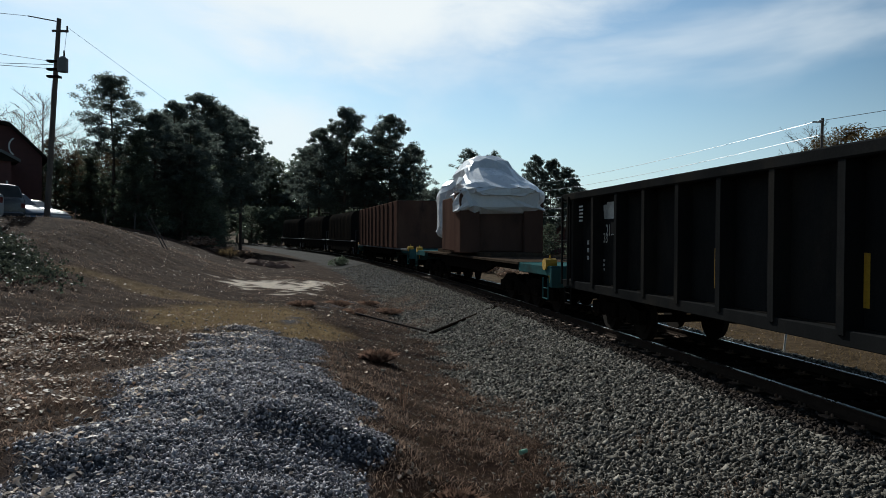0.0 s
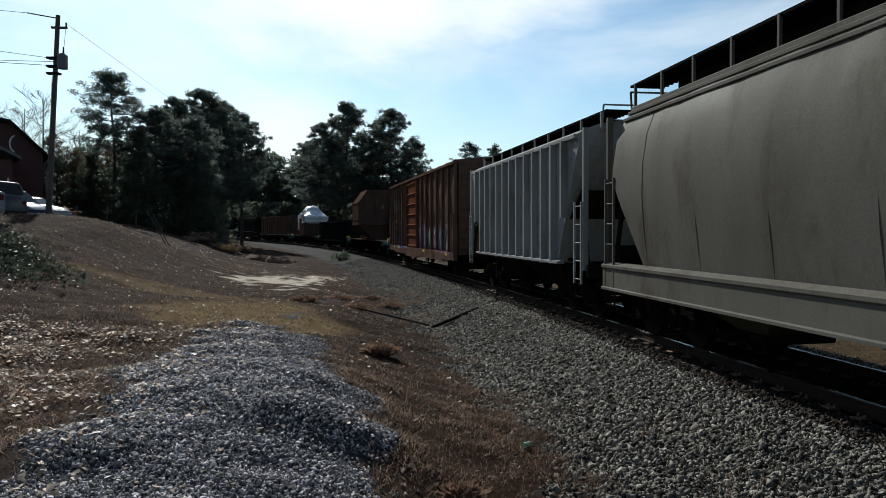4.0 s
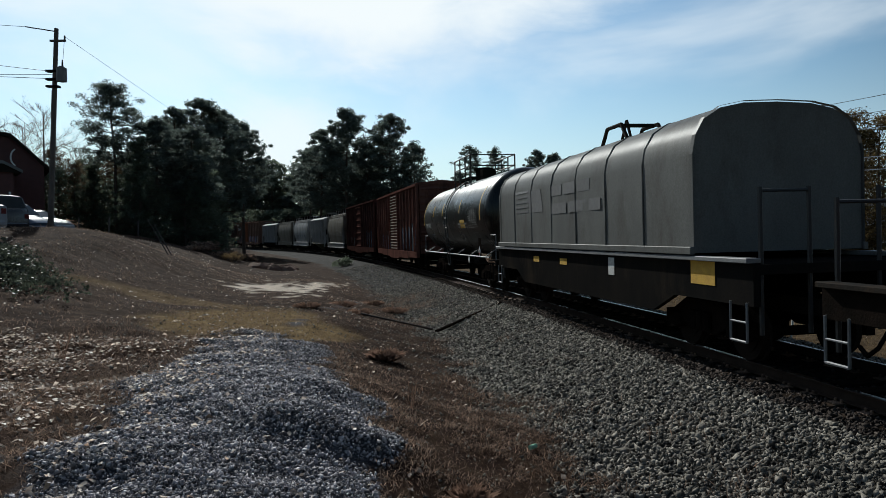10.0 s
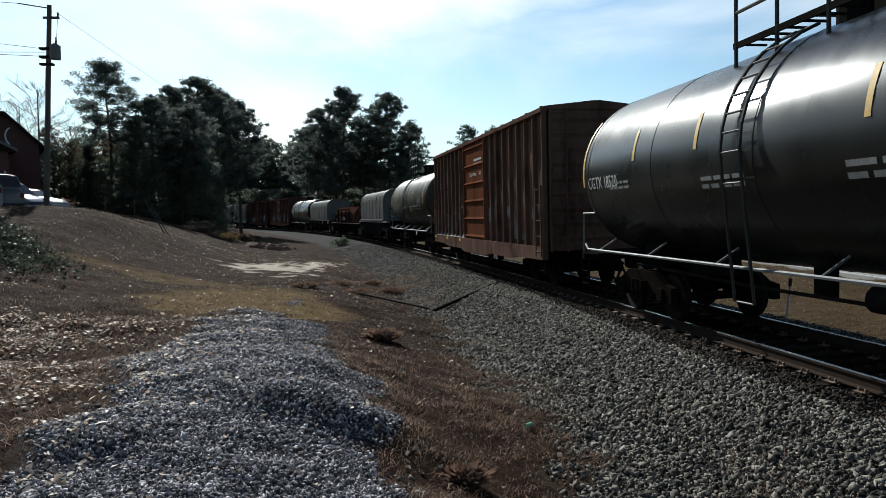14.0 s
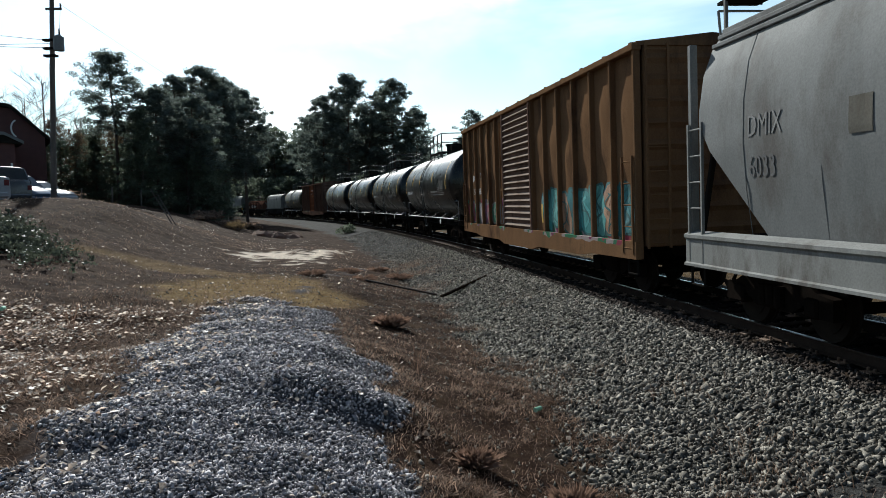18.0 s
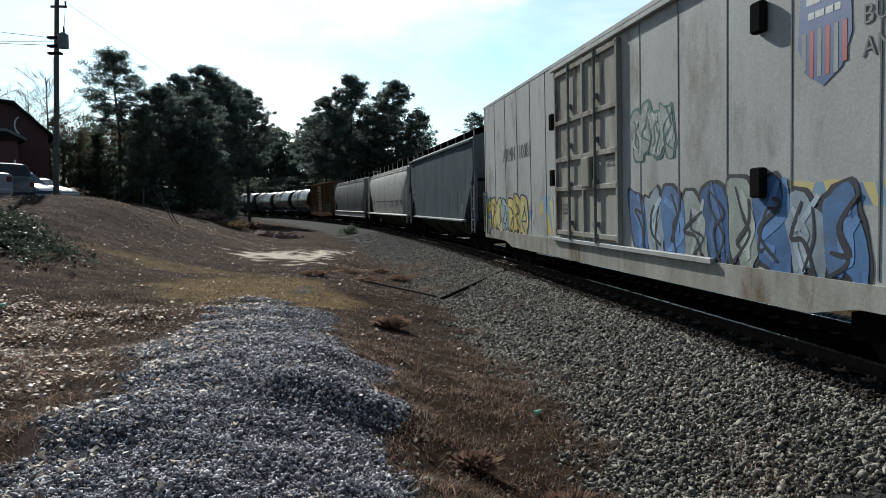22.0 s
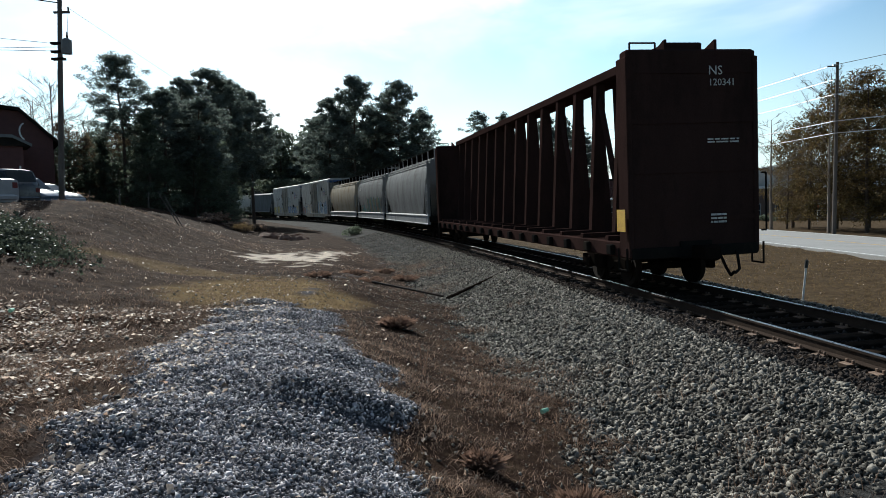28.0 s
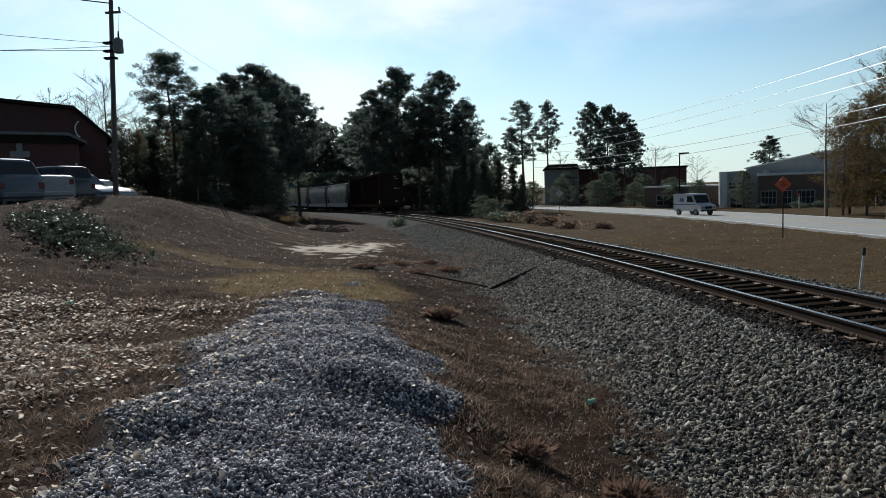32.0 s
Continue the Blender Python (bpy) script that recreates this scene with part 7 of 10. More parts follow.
for x_ in (b16 - 1.0, a16 + 3.0):
    patch(c16, rect(x_ - 0.12, x_ + 0.12, 2.95, 3.5), 1.505, M_STEEL, "lock_pocket")

M_OLDYEL = mat("yellowed_letters", (0.4, 0.3, 0.12), (0.34, 0.26, 0.1), 8, 0.6, 0, 0)
c17 = tank_car(75.4, 63.1, "olive grey tank car with top platform", M_TANKG, 17, mid=0.2, lettered=True, span=1.0)
text(c17, "UTLX", 4.6, 1.55, 2.46, 0.38, M_OLDYEL, 0.85)
text(c17, "27449", 3.55, 1.55, 2.46, 0.38, M_OLDYEL, 0.85)
patch(c17, rect(-0.9, -1.25, 2.25, 2.55), 1.52, M_YELLOW, "notice")
c18 = boxcar(61.1, 45.6, "rusty brown boxcar with orange-brown door and tags", M_BOX_BROWN, M_DOOR_RUST, s_brown2, 4.95, (8, 8), (1.5, -1.7), seed=18, ribs=6)
text(c18, "DOOR OPENING", 0.6, 1.545, 3.42, 0.17, squash=0.8)
text(c18, "W 10", -0.85, 1.545, 3.42, 0.17, squash=0.8)
bars(c18, -0.1, 1.545, 3.95, 1.1, 0.08, 2, M_LETTER, 3)
for x_ in (7.3, 4.6, 2.1):
    patch(c18, rect(x_, x_ + 0.3, 0.98, 1.1), 1.607, M_YELLOW, "reflector")
for k in range(4):
    patch(c18, rect(5.7, 7.1, 3.2 + 0.16 * k, 3.28 + 0.16 * k), 1.496, M_HOP_GREY, "emblem_bar")
patch(c18, [(5.6, 3.2), (5.1, 3.2), (4.95, 3.85), (5.45, 3.85)], 1.496, M_HOP_GREY, "emblem")
# pale grey sawtooth peaks along the foot of the front bays
for k in range(8):
    x_ = 7.4 - 0.77 * k
    patch(c18, [(x_, 1.13), (x_ - 0.6, 1.13), (x_ - 0.45, 1.4), (x_ - 0.3, 1.25), (x_ - 0.18, 1.45)], 1.492, M_HOP_GREY, "worn_paint")

tanks = ((42.9, 29.6, "18520"), (27.1, 14.6, "18437"), (12.6, -0.5, "18455"), (-2.4, -15.5, "18466"))
for i_, (f_, r_, n_) in enumerate(tanks):
    c = tank_car(f_, r_, "black tank car with yellow marks and top platform", M_TANKB, 30 + i_, r=1.66, zc=2.8)
    if i_ == 0:
        text(c, "CGTX 18520", (f_ - r_) / 2 - 0.75, 1.545, 2.5, 0.34, None, 0.8)
    else:
        bars(c, (f_ - r_) / 2 - 1.1, 1.5, 2.45, 1.3, 0.16, 1, M_LETTER, 40 + i_)

c23 = boxcar(-17.5, -33.3, "rusty tan-brown boxcar with louvred door and green graffiti", M_BOX_RUST, M_BOX_BROWN, s_rust, 5.0, (6, 6), (1.7, -1.3), True, seed=23)
for w_, x_, z_ in (("BK", 6.42, 2.72), ("TY", 5.47, 2.78), ("155", 6.42, 2.22), ("348", 5.57, 2.22)):
    text(c23, w_, x_, 1.497, z_, 0.32, squash=0.85)
bars(c23, 6.4, 1.497, 1.75, 0.45, 0.06, 2, M_LETTER, 2)
bars(c23, 5.6, 1.497, 1.75, 0.55, 0.06, 2, M_LETTER, 9)
for x_ in (6.9, 5.0, 3.9, -2.0, -7.4):
    patch(c23, rect(x_, x_ + 0.1, 1.35, 1.85), 1.497, M_YELLOW, "reflector")

c24 = hopper(-35.0, -54.6, "weathered grey covered hopper with pale side sill", M_HOP_GREY, "round", 3, 24, sill_paint=M_HOP_SILL, seams=11)
text(c24, "DMIX", 7.9, 1.515, 2.75, 0.42, M_LETTERD, 0.75)
text(c24, "6033", 7.9, 1.53, 2.2, 0.42, M_LETTERD, 0.75)
patch(c24, rect(5.9, 5.55, 2.6, 3.0), 1.52, M_HOP_TAN, "stencil_box")
patch(c24, rect(-7.2, -7.7, 1.75, 2.1), 1.5, M_LETTERD, "data_plate")
c25 = hopper(-56.7, -75.3, "white covered hopper with smooth curved sides and stencils", M_HOP_PALE, "round", 4, 25, seams=3, sill_paint=M_HOP_PALE, slope=3.95, cut=2.6, deep=False)
for z_, y_ in ((2.3, 1.525), (3.42, 1.5)):
    bm = bmesh.new()
    rod(bm, (-7.2, y_, z_), (7.2, y_, z_), 0.008, 5)
    part("weld_seam", bm, M_HOP_GREY, c25)
for x_ in (5.5, 2.6, 0.2, -2.2, -4.6, -6.4):
    patch(c25, [(x_, 1.75), (x_ - 0.1, 1.75), (x_ - 0.05, 2.15), (x_ + 0.05, 2.15)], 1.5, M_YELLOW if x_ < -4 else M_DOOR_RUST, "reflector")
for x_, z_ in ((-3.0, 2.2), (-4.7, 2.2), (-2.7, 1.5), (-5.3, 1.5), (7.4, 2.3)):
    bars(c25, x_, 1.5, z_, 0.75, 0.05, 4, M_LETTERD, int(x_ * 7))
patch(c25, rect(-6.5, -6.9, 2.05, 2.3), 1.51, M_LETTERD, "data_plate")
c26 = hopper(-76.0, -92.6, "blue grey covered hopper with pale sill and green bottom", M_HOP_BLUE, "flat", 3, 26, sill_paint=M_HOP_WHITE, ribs=0, seams=9, scale_z=1.15)
bars(c26, 7.1, 1.51, 2.65, 0.8, 0.22, 2, M_LETTERD, 7)
patch(c26, rect(-5.6, -5.95, 1.6, 1.95), 1.49, M_LETTERD, "data_plate")

c27 = reefer(-94.0, -115.6, "white refrigerator car with yellow and blue graffiti", s_ref1, (("ARMN 110081", 8.0, 3.3, 0.62),), 27)
tagging(c27, 9.8, 5.2, 1.05, 2.25, [(0.55, 0.42, 0.1), (0.6, 0.5, 0.22), (0.3, 0.42, 0.46), (0.58, 0.44, 0.12)], 4, pitch=0.9)
tagging(c27, -1.9, -7.9, 0.95, 2.3, [(0.08, 0.17, 0.36), (0.3, 0.36, 0.42), (0.1, 0.2, 0.4), (0.34, 0.37, 0.36), (0.06, 0.13, 0.3), (0.36, 0.4, 0.36)], 9, pitch=0.8)
tagging(c27, -2.0, -3.6, 2.75, 3.75, [(0.36, 0.37, 0.36), (0.33, 0.35, 0.34)], 5, spray_can((0.06, 0.16, 0.14)), 0.55)
c28 = reefer(-117.5, -138.2, "white refrigerator car with coral and blue graffiti", s_ref2, (("ARMN", 7.6, 2.42, 0.42), ("111346", 7.6, 1.95, 0.42)), 28, doorway=(-2.2, 1.9))
tagging(c28, 9.6, 7.7, 1.0, 2.1, [(0.5, 0.24, 0.18), (0.2, 0.28, 0.42), (0.5, 0.3, 0.22)], 14, pitch=0.6)
tagging(c28, 6.4, 2.0, 1.0, 2.4, [(0.48, 0.38, 0.26), (0.4, 0.42, 0.4), (0.5, 0.4, 0.28)], 15, spray_can((0.1, 0.16, 0.3)), 0.8)
tagging(c28, -2.5, -8.6, 0.95, 2.75, [(0.26, 0.36, 0.48), (0.45, 0.48, 0.5), (0.2, 0.3, 0.42)], 16, spray_can((0.05, 0.09, 0.18)), 1.1)
c29 = hopper(-139.3, -157.1, "cream covered hopper with rust stains and pale sill", M_HOP_CREAM, "round", 3, 29, sill_paint=M_HOP_WHITE, seams=8)
text(c29, "ACFX", 7.4, 1.515, 2.65, 0.34, M_LETTERD, 0.75)
text(c29, "59745", 7.4, 1.53, 2.2, 0.34, M_LETTERD, 0.75)
text(c29, "CAUTION", 0.6, 1.565, 1.17, 0.12, M_LETTERD)
patch(c29, rect(1.2, 0.7, 1.12, 1.3), 1.563, M_HOP_GREY, "data_plate")
c30 = hopper(-158.5, -173.4, "grey covered hopper with green graffiti", M_HOP_GREY, "round", 3, 30, sprayed=s_grn, sill_paint=M_HOP_WHITE, seams=7)
text(c30, "ULEXITE", 6.1, 1.515, 3.4, 0.38, None, 0.8)
text(c30, "ACFX", 6.2, 1.515, 2.55, 0.34, M_LETTERD, 0.75)
text(c30, "21770", 6.2, 1.53, 2.12, 0.34, M_LETTERD, 0.75)
tagging(c30, 1.2, -6.2, 1.3, 2.75, [(0.06, 0.09, 0.04), (0.025, 0.08, 0.09), (0.13, 0.075, 0.04), (0.075, 0.1, 0.045), (0.03, 0.1, 0.11), (0.11, 0.1, 0.08)], 21, spray_can((0.02, 0.09, 0.1)), 0.8)
c31 = hopper(-174.5, -191.3, "grey green covered hopper with pale sill", M_HOP_GREY, "round", 3, 31, sill_paint=M_HOP_WHITE, seams=7)
text(c31, "CC", 6.9, 1.515, 2.7, 0.42, M_LETTERD, 0.75)
text(c31, "95", 6.9, 1.53, 2.15, 0.42, M_LETTERD, 0.75)
centerbeam(-193.3, -216.4, "dark brown empty centerbeam flatcar with solid bulkheads")

# sprayed pieces on the boxcars
tagging(c5, 5.4, 2.7, 1.2, 2.6, [(0.32, 0.19, 0.22), (0.2, 0.13, 0.24), (0.06, 0.22, 0.2), (0.36, 0.24, 0.26)], 31, spray_can((0.04, 0.03, 0.07)), 1.0)
tagging(c5, 8.3, 5.6, 1.18, 1.9, [(0.2, 0.12, 0.2), (0.12, 0.12, 0.26), (0.3, 0.18, 0.2)], 32, spray_can((0.07, 0.05, 0.1)), 0.9)
tagging(c5, -0.8, -8.0, 1.2, 2.4, [(0.3, 0.18, 0.2), (0.14, 0.12, 0.24), (0.08, 0.2, 0.2), (0.34, 0.24, 0.26)], 33, spray_can((0.05, 0.03, 0.06)), 1.1)
tagging(c11, 5.6, 2.1, 1.2, 2.0, [(0.16, 0.2, 0.24), (0.2, 0.22, 0.22), (0.1, 0.17, 0.17)], 34, pitch=0.8)
tagging(c11, -3.2, -6.8, 1.2, 2.6, [(0.03, 0.07, 0.14), (0.05, 0.1, 0.18), (0.09, 0.12, 0.16)], 35, pitch=0.9)
tagging(c12, 5.6, 2.0, 1.2, 2.2, [(0.2, 0.24, 0.3), (0.09, 0.13, 0.26), (0.27, 0.28, 0.3), (0.14, 0.17, 0.26)], 36, spray_can((0.05, 0.05, 0.09)), 0.75)
tagging(c12, -2.4, -7.0, 1.2, 2.7, [(0.12, 0.15, 0.2), (0.2, 0.21, 0.22), (0.08, 0.1, 0.16)], 37, pitch=1.0)
tagging(c18, 5.6, 2.0, 1.15, 2.1, [(0.12, 0.11, 0.11), (0.17, 0.17, 0.18)], 38, spray_can((0.2, 0.2, 0.2)), 1.0)
tagging(c23, 7.0, 2.2, 1.18, 1.95, [(0.26, 0.07, 0.1), (0.03, 0.14, 0.08), (0.3, 0.27, 0.27), (0.2, 0.06, 0.13)], 39, spray_can((0.2, 0.2, 0.18)), 0.9)
tagging(c23, -2.0, -7.5, 1.18, 2.3, [(0.05, 0.26, 0.26), (0.1, 0.32, 0.3), (0.35, 0.2, 0.12), (0.04, 0.2, 0.22)], 40, spray_can((0.04, 0.14, 0.14)), 0.9)
tagging(c28, 9.8, -9.8, 0.8, 1.02, [(0.3, 0.16, 0.13), (0.2, 0.24, 0.2), (0.34, 0.24, 0.2), (0.16, 0.2, 0.26)], 44, spray_can((0.12, 0.08, 0.07)), 1.3)
for car_, f_, r_ in TRAIN:
    press_on(car_)


# ---- trees ----
def tufts(rng, centres, radii, per, size, flat=0.75, thin=0.9):
    """Clouds of small leaf triangles round the centres."""
    n = len(centres) * per
    c = np.repeat(centres, per, axis=0)
    r = np.repeat(radii, per)
    v = rng.normal(size=(n, 3))
    v /= np.linalg.norm(v, axis=1)[:, None]
    p = c + v * (r * rng.rand(n) ** 0.45)[:, None] * np.array([1, 1, flat])
    a = rng.normal(size=(n, 3))
    a /= np.linalg.norm(a, axis=1)[:, None]
    b = np.cross(a, v)
    b /= np.linalg.norm(b, axis=1)[:, None] + 1e-9
    s = size * (0.6 + 0.8 * rng.rand(n))[:, None]
    verts = np.stack([p - a * s * 0.5, p + a * s * 0.5, p + b * s * thin], 1).reshape(-1, 3)
    faces = np.arange(n * 3).reshape(n, 3)
    return verts, faces


def make_tree(name, label, category, seed, height, crown, trunk_r, leaf=None, per=26, size=0.3, limbs=34, crown_lo=0.4, reach=0.22, style="pine", twig=M_BARK):
    """crown_lo: where the crown begins; reach: limb length, both as shares of the height."""
    rng = np.random.RandomState(seed)
    tree = thing(name, label, category)
    lean = rng.uniform(-0.02, 0.02, 2)
    axis = [(lean[0] * z * (1 + 0.4 * math.sin(z * 0.5)), lean[1] * z, z) for z in np.linspace(0, height * 0.97, 9)]
    bm = bmesh.new()
    for k in range(8):
        rod(bm, axis[k], axis[k + 1], trunk_r * (1 - 0.85 * k / 8), 7, trunk_r * (1 - 0.85 * (k + 1) / 8))
    part("trunk", bm, M_BARK if style != "bare" else twig, tree)
    bm = bmesh.new()
    cs, rs = [], []
    for i in range(limbs):
        u = (i + rng.rand()) / limbs if style != "cedar" else ((i + rng.rand()) / limbs) ** 1.25
        f = crown_lo + (0.98 - crown_lo) * u
        z = height * f
        if style == "cedar":
            ln = height * reach * (1.02 - u) * rng.uniform(0.75, 1.15)
        elif style == "pine":
            ln = height * reach * math.sin(math.pi * min(0.97, 0.22 + 0.74 * u)) ** 0.8 * rng.uniform(0.55, 1.15)
        else:
            ln = height * reach * math.sin(math.pi * min(0.96, 0.16 + 0.8 * u)) ** 0.7 * rng.uniform(0.6, 1.15)
        az = rng.rand() * 6.283
        up = rng.uniform(0.0, 0.35) if style != "bare" else rng.uniform(0.5, 1.1)
        p0 = Vector((lean[0] * z, lean[1] * z, z - ln * up * 0.3))
        d = Vector((math.cos(az), math.sin(az), up))
        p1 = p0 + d * ln
        rod(bm, p0, p1, trunk_r * 0.22 * (1 - 0.6 * u), 4, 0.012 if style != "bare" else 0.01)
        if style == "bare":
            for j in range(7):
                q0 = p0 + d * ln * rng.uniform(0.25, 0.95)
                dd = Vector((d.x + rng.uniform(-0.9, 0.9), d.y + rng.uniform(-0.9, 0.9), d.z + rng.uniform(-0.1, 0.8))) * ln * rng.uniform(0.2, 0.5)
                rod(bm, q0, q0 + dd, 0.011, 3, 0.004)
                for _ in range(4):
                    q1 = q0 + dd * rng.uniform(0.4, 1)
                    rod(bm, q1, q1 + Vector(rng.uniform(-1, 1, 3)) * ln * 0.16 + Vector((0, 0, 0.1 * ln)), 0.006, 3, 0.003)
        n = 3
        for j in range(n):
            f2 = 1.04 - (0.42 if style == "cedar" else 0.27) * j
            cs.append(p0 + d * ln * f2 + Vector(rng.uniform(-0.45, 0.45, 3)))
            rs.append(height * crown * rng.uniform(0.55, 1.2))
    part("branch_work", bm, M_BARK if style != "bare" else twig, tree)
    if leaf is not None:
        v, f = tufts(rng, np.array([tuple(c) for c in cs]), np.array(rs), per, size, 0.8, 0.4)
        me = mesh_np("crown", v, f, leaf)
        part("crown", me, None, tree)
    return tree


PINES = [make_tree("pine_tree", "tall dark pine with a broad ragged crown", "pine tree", 11 + k, 20.0, 0.031, 0.24, M_NEEDLE, 86, 0.28, 110, lo, 0.19)
         for k, lo in enumerate((0.36, 0.28, 0.42))]
THIN = [make_tree("pine_tree", "slender pine with a tufted open crown", "pine tree", 31 + k, 20.0, 0.026, 0.2, M_NEEDLE, 60, 0.26, 60, lo, 0.115) for k, lo in enumerate((0.42, 0.5))]
CEDARS = [make_tree("cedar_tree", "dense dark evergreen tree reaching to the ground", "evergreen tree", 41 + k, 12.0, 0.042, 0.2, M_BROADLEAF, 60, 0.2, 140, 0.04, 0.27, "cedar") for k in range(2)]
WOODS = [make_tree("broadleaf_tree", "dark leafy tree at the edge of the woods", "tree", 51 + k, 12.0, 0.042, 0.2, M_BROADLEAF, 56, 0.2, 120, 0.1, 0.27, "round") for k in range(2)]
AUTUMN = [make_tree("autumn_tree", "deciduous tree with thinning yellow-brown autumn leaves", "tree", 61 + k, 12.0, 0.06, 0.16, M_AUTUMN, 55, 0.2, 70, 0.1, 0.24, "round") for k in range(2)]
RUSSETS = [make_tree("broadleaf_tree", "small tree holding dull russet leaves behind the lot", "tree", 66 + k, 12.0, 0.05, 0.12, M_RUSSET, 50, 0.2, 70, 0.1, 0.24, "round") for k in range(2)]
BARES = [make_tree("bare_tree", "leafless grey-brown deciduous tree", "tree", 71 + k, 10.0, 0.05, 0.1, None, 0, 0, 26, 0.3, 0.2, "bare", M_BARE) for k in range(2)]
FAR_PINES = [make_tree("pine_tree", "distant dark pine in the woods", "pine tree", 81 + k, 20.0, 0.045, 0.24, M_NEEDLE, 22, 0.7, 60, 0.25, 0.185) for k in range(2)]
FAR_WOODS = [make_tree("broadleaf_tree", "distant leafy tree in the woods", "tree", 91 + k, 12.0, 0.06, 0.2, M_BROADLEAF, 20, 0.5, 60, 0.08, 0.27, "round") for k in range(2)]
LONE = [make_tree("pine_tree", "lone pine with tiered tufts standing above a thicket", "pine tree", 37, 20.0, 0.032, 0.2, M_NEEDLE, 90, 0.22, 74, 0.5, 0.15)]
USED = set()


def plant(kind, k, x, y, top, native, base=None, wide=1.0, turn=None, label=""):
    """Stand a tree of that kind at x, y with its top at that level."""
    src = kind[k % len(kind)]
    z = gz(x, y) - 0.15 if base is None else base
    s = (top - z) / native
    m = pose(x, y, z, 0, 0, (x * 37 + y * 91) % 360 if turn is None else turn) @ Matrix.Diagonal((s * wide, s * wide, s, 1))
    if src.name not in USED:
        USED.add(src.name)
        src.matrix_basis = m
        ob = src
    else:
        made = {}
        for o in (src, *src.children_recursive):
            made[o] = o.copy()
            scene.collection.objects.link(made[o])
            made[o].parent = made.get(o.parent, o.parent)
        ob = made[src]
        ob.matrix_basis = m
    if label:
        ob["label"] = label
    return ob


# the lone pine, the thicket by the track, the pines behind it
plant(LONE, 0, -26.0, 56.4, 13.9, 20.0, wide=1.45, label="lone pine with tiered tufts standing above a thicket")
for k, (x, y, t, w) in enumerate(((-23.2, 57.4, 10.6, 1.0), (-22.9, 53.6, 8.6, 1.0), (-21.7, 60.5, 10.4, 0.95), (-22.2, 64.0, 9.6, 1.0), (-24.5, 62.5, 11.2, 0.9))):
    plant(CEDARS if k % 2 else PINES, k, x, y, t + 0.4, 12.0 if k % 2 else 20.0, wide=w * (1.08 if k % 2 else 1.5))
for k, (x, y, t) in enumerate(((-22.6, 55.6, 5.6), (-24.6, 56.6, 6.4), (-21.4, 58.6, 6.2), (-26.6, 58.4, 6.6), (-21.8, 62.4, 6.8))):
    plant(WOODS, k, x, y, t, 12.0, wide=1.3)
for k, (x, y, t, w) in enumerate(((-27.8, 80.4, 16.6, 1.05), (-26.3, 84.0, 16.0, 1.0), (-25.0, 88.5, 15.2, 0.95), (-29.5, 78.0, 15.2, 0.9), (-31.5, 82, 14.4, 1.0), (-28.6, 93.0, 13.0, 0.9))):
    plant(PINES, k, x, y, t + 0.4, 20.0, wide=w * 1.2)
for k, (x, y, t) in enumerate(((-24.0, 71.0, 7.5), (-26.0, 76.0, 9.0), (-27.6, 81.0, 8.0), (-26.5, 70.0, 9.6), (-28.5, 66.0, 8.4), (-31.5, 70.0, 9.2), (-34.2, 66.5, 8.0), (-36.0, 71.5, 9.4), (-33.5, 61.5, 7.4), (-29.8, 60.5, 7.8), (-39.5, 68.0, 8.4),
                                (-32.8, 98.0, 9.5), (-34.6, 104.0, 9.0), (-37.0, 110.0, 11.0))):
    plant(WOODS if k % 3 else CEDARS, k, x, y, t, 12.0, wide=1.25)
# pines beyond the curve of the track
for k, (x, y, t, w) in enumerate(((-23.1, 133.0, 20.2, 0.95), (-17.8, 128.8, 23.6, 1.0), (-14.0, 128.6, 17.2, 0.9), (-8.9, 125.7, 21.8, 1.0), (-5.4, 127.5, 17.0, 0.85), (-26.5, 141.0, 17.5, 1.0), (-20.8, 140.0, 18.0, 1.0), (-11.6, 134.0, 19.0, 0.9))):
    plant(PINES, k, x, y, t + 0.7, 20.0, wide=w * 1.2)
for k in range(26):
    x = -62 + 2.4 * k + (k * 7 % 3)
    y = 172 - 0.55 * k + (k * 5 % 11)
    plant(FAR_PINES if k % 3 else FAR_WOODS, k, x, y, 15.5 + (k * 7 % 5) if k < 18 else 11 + (k * 5 % 4), 20.0 if k % 3 else 12.0, wide=1.25)
for k in range(16):
    x = -40 + 2.5 * k
    plant(FAR_WOODS, k, x, 150 - 0.9 * k + (k * 5 % 7), 6.5 + (k * 5 % 5), 12.0, wide=1.6)
# young pines between track and road
for k, (x, y, t) in enumerate(((-6.4, 106.5, 5.2), (-3.4, 104, 6.2), (-1.6, 99.5, 5.9), (0.4, 98.5, 6.0), (2.4, 97.5, 5.0), (3.6, 99.0, 3.6), (-9.0, 112, 6.4), (-4.8, 110, 7.4))):
    plant(CEDARS, k, x, y, t, 12.0, wide=1.1, label="young dark pine between the track and the road")
plant(THIN, 0, 6.4, 164.9, 21.8, 20.0, wide=1.5)
plant(THIN, 1, 11.9, 164.6, 21.2, 20.0, wide=1.15)
plant(THIN, 1, 3.9, 166.0, 16.0, 20.0, wide=1.3)
for k, (x, y, t, w) in enumerate(((19.6, 148.6, 18.8, 0.9), (23.2, 149.0, 18.3, 0.95), (26.6, 149.4, 16.5, 1.0), (28.6, 151.0, 13.5, 0.9))):
    plant(PINES, k, x, y, t, 20.0, wide=w)
plant(PINES, 1, 66.0, 177.7, 12.4, 20.0, wide=1.4)
plant(BARES, 0, 30.0, 136.7, 9.0, 10.0, wide=1.5)
plant(BARES, 1, 37.3, 134.9, 6.6, 10.0, wide=1.5)
plant(BARES, 1, 13.5, 150.0, 9.0, 10.0, wide=1.2)
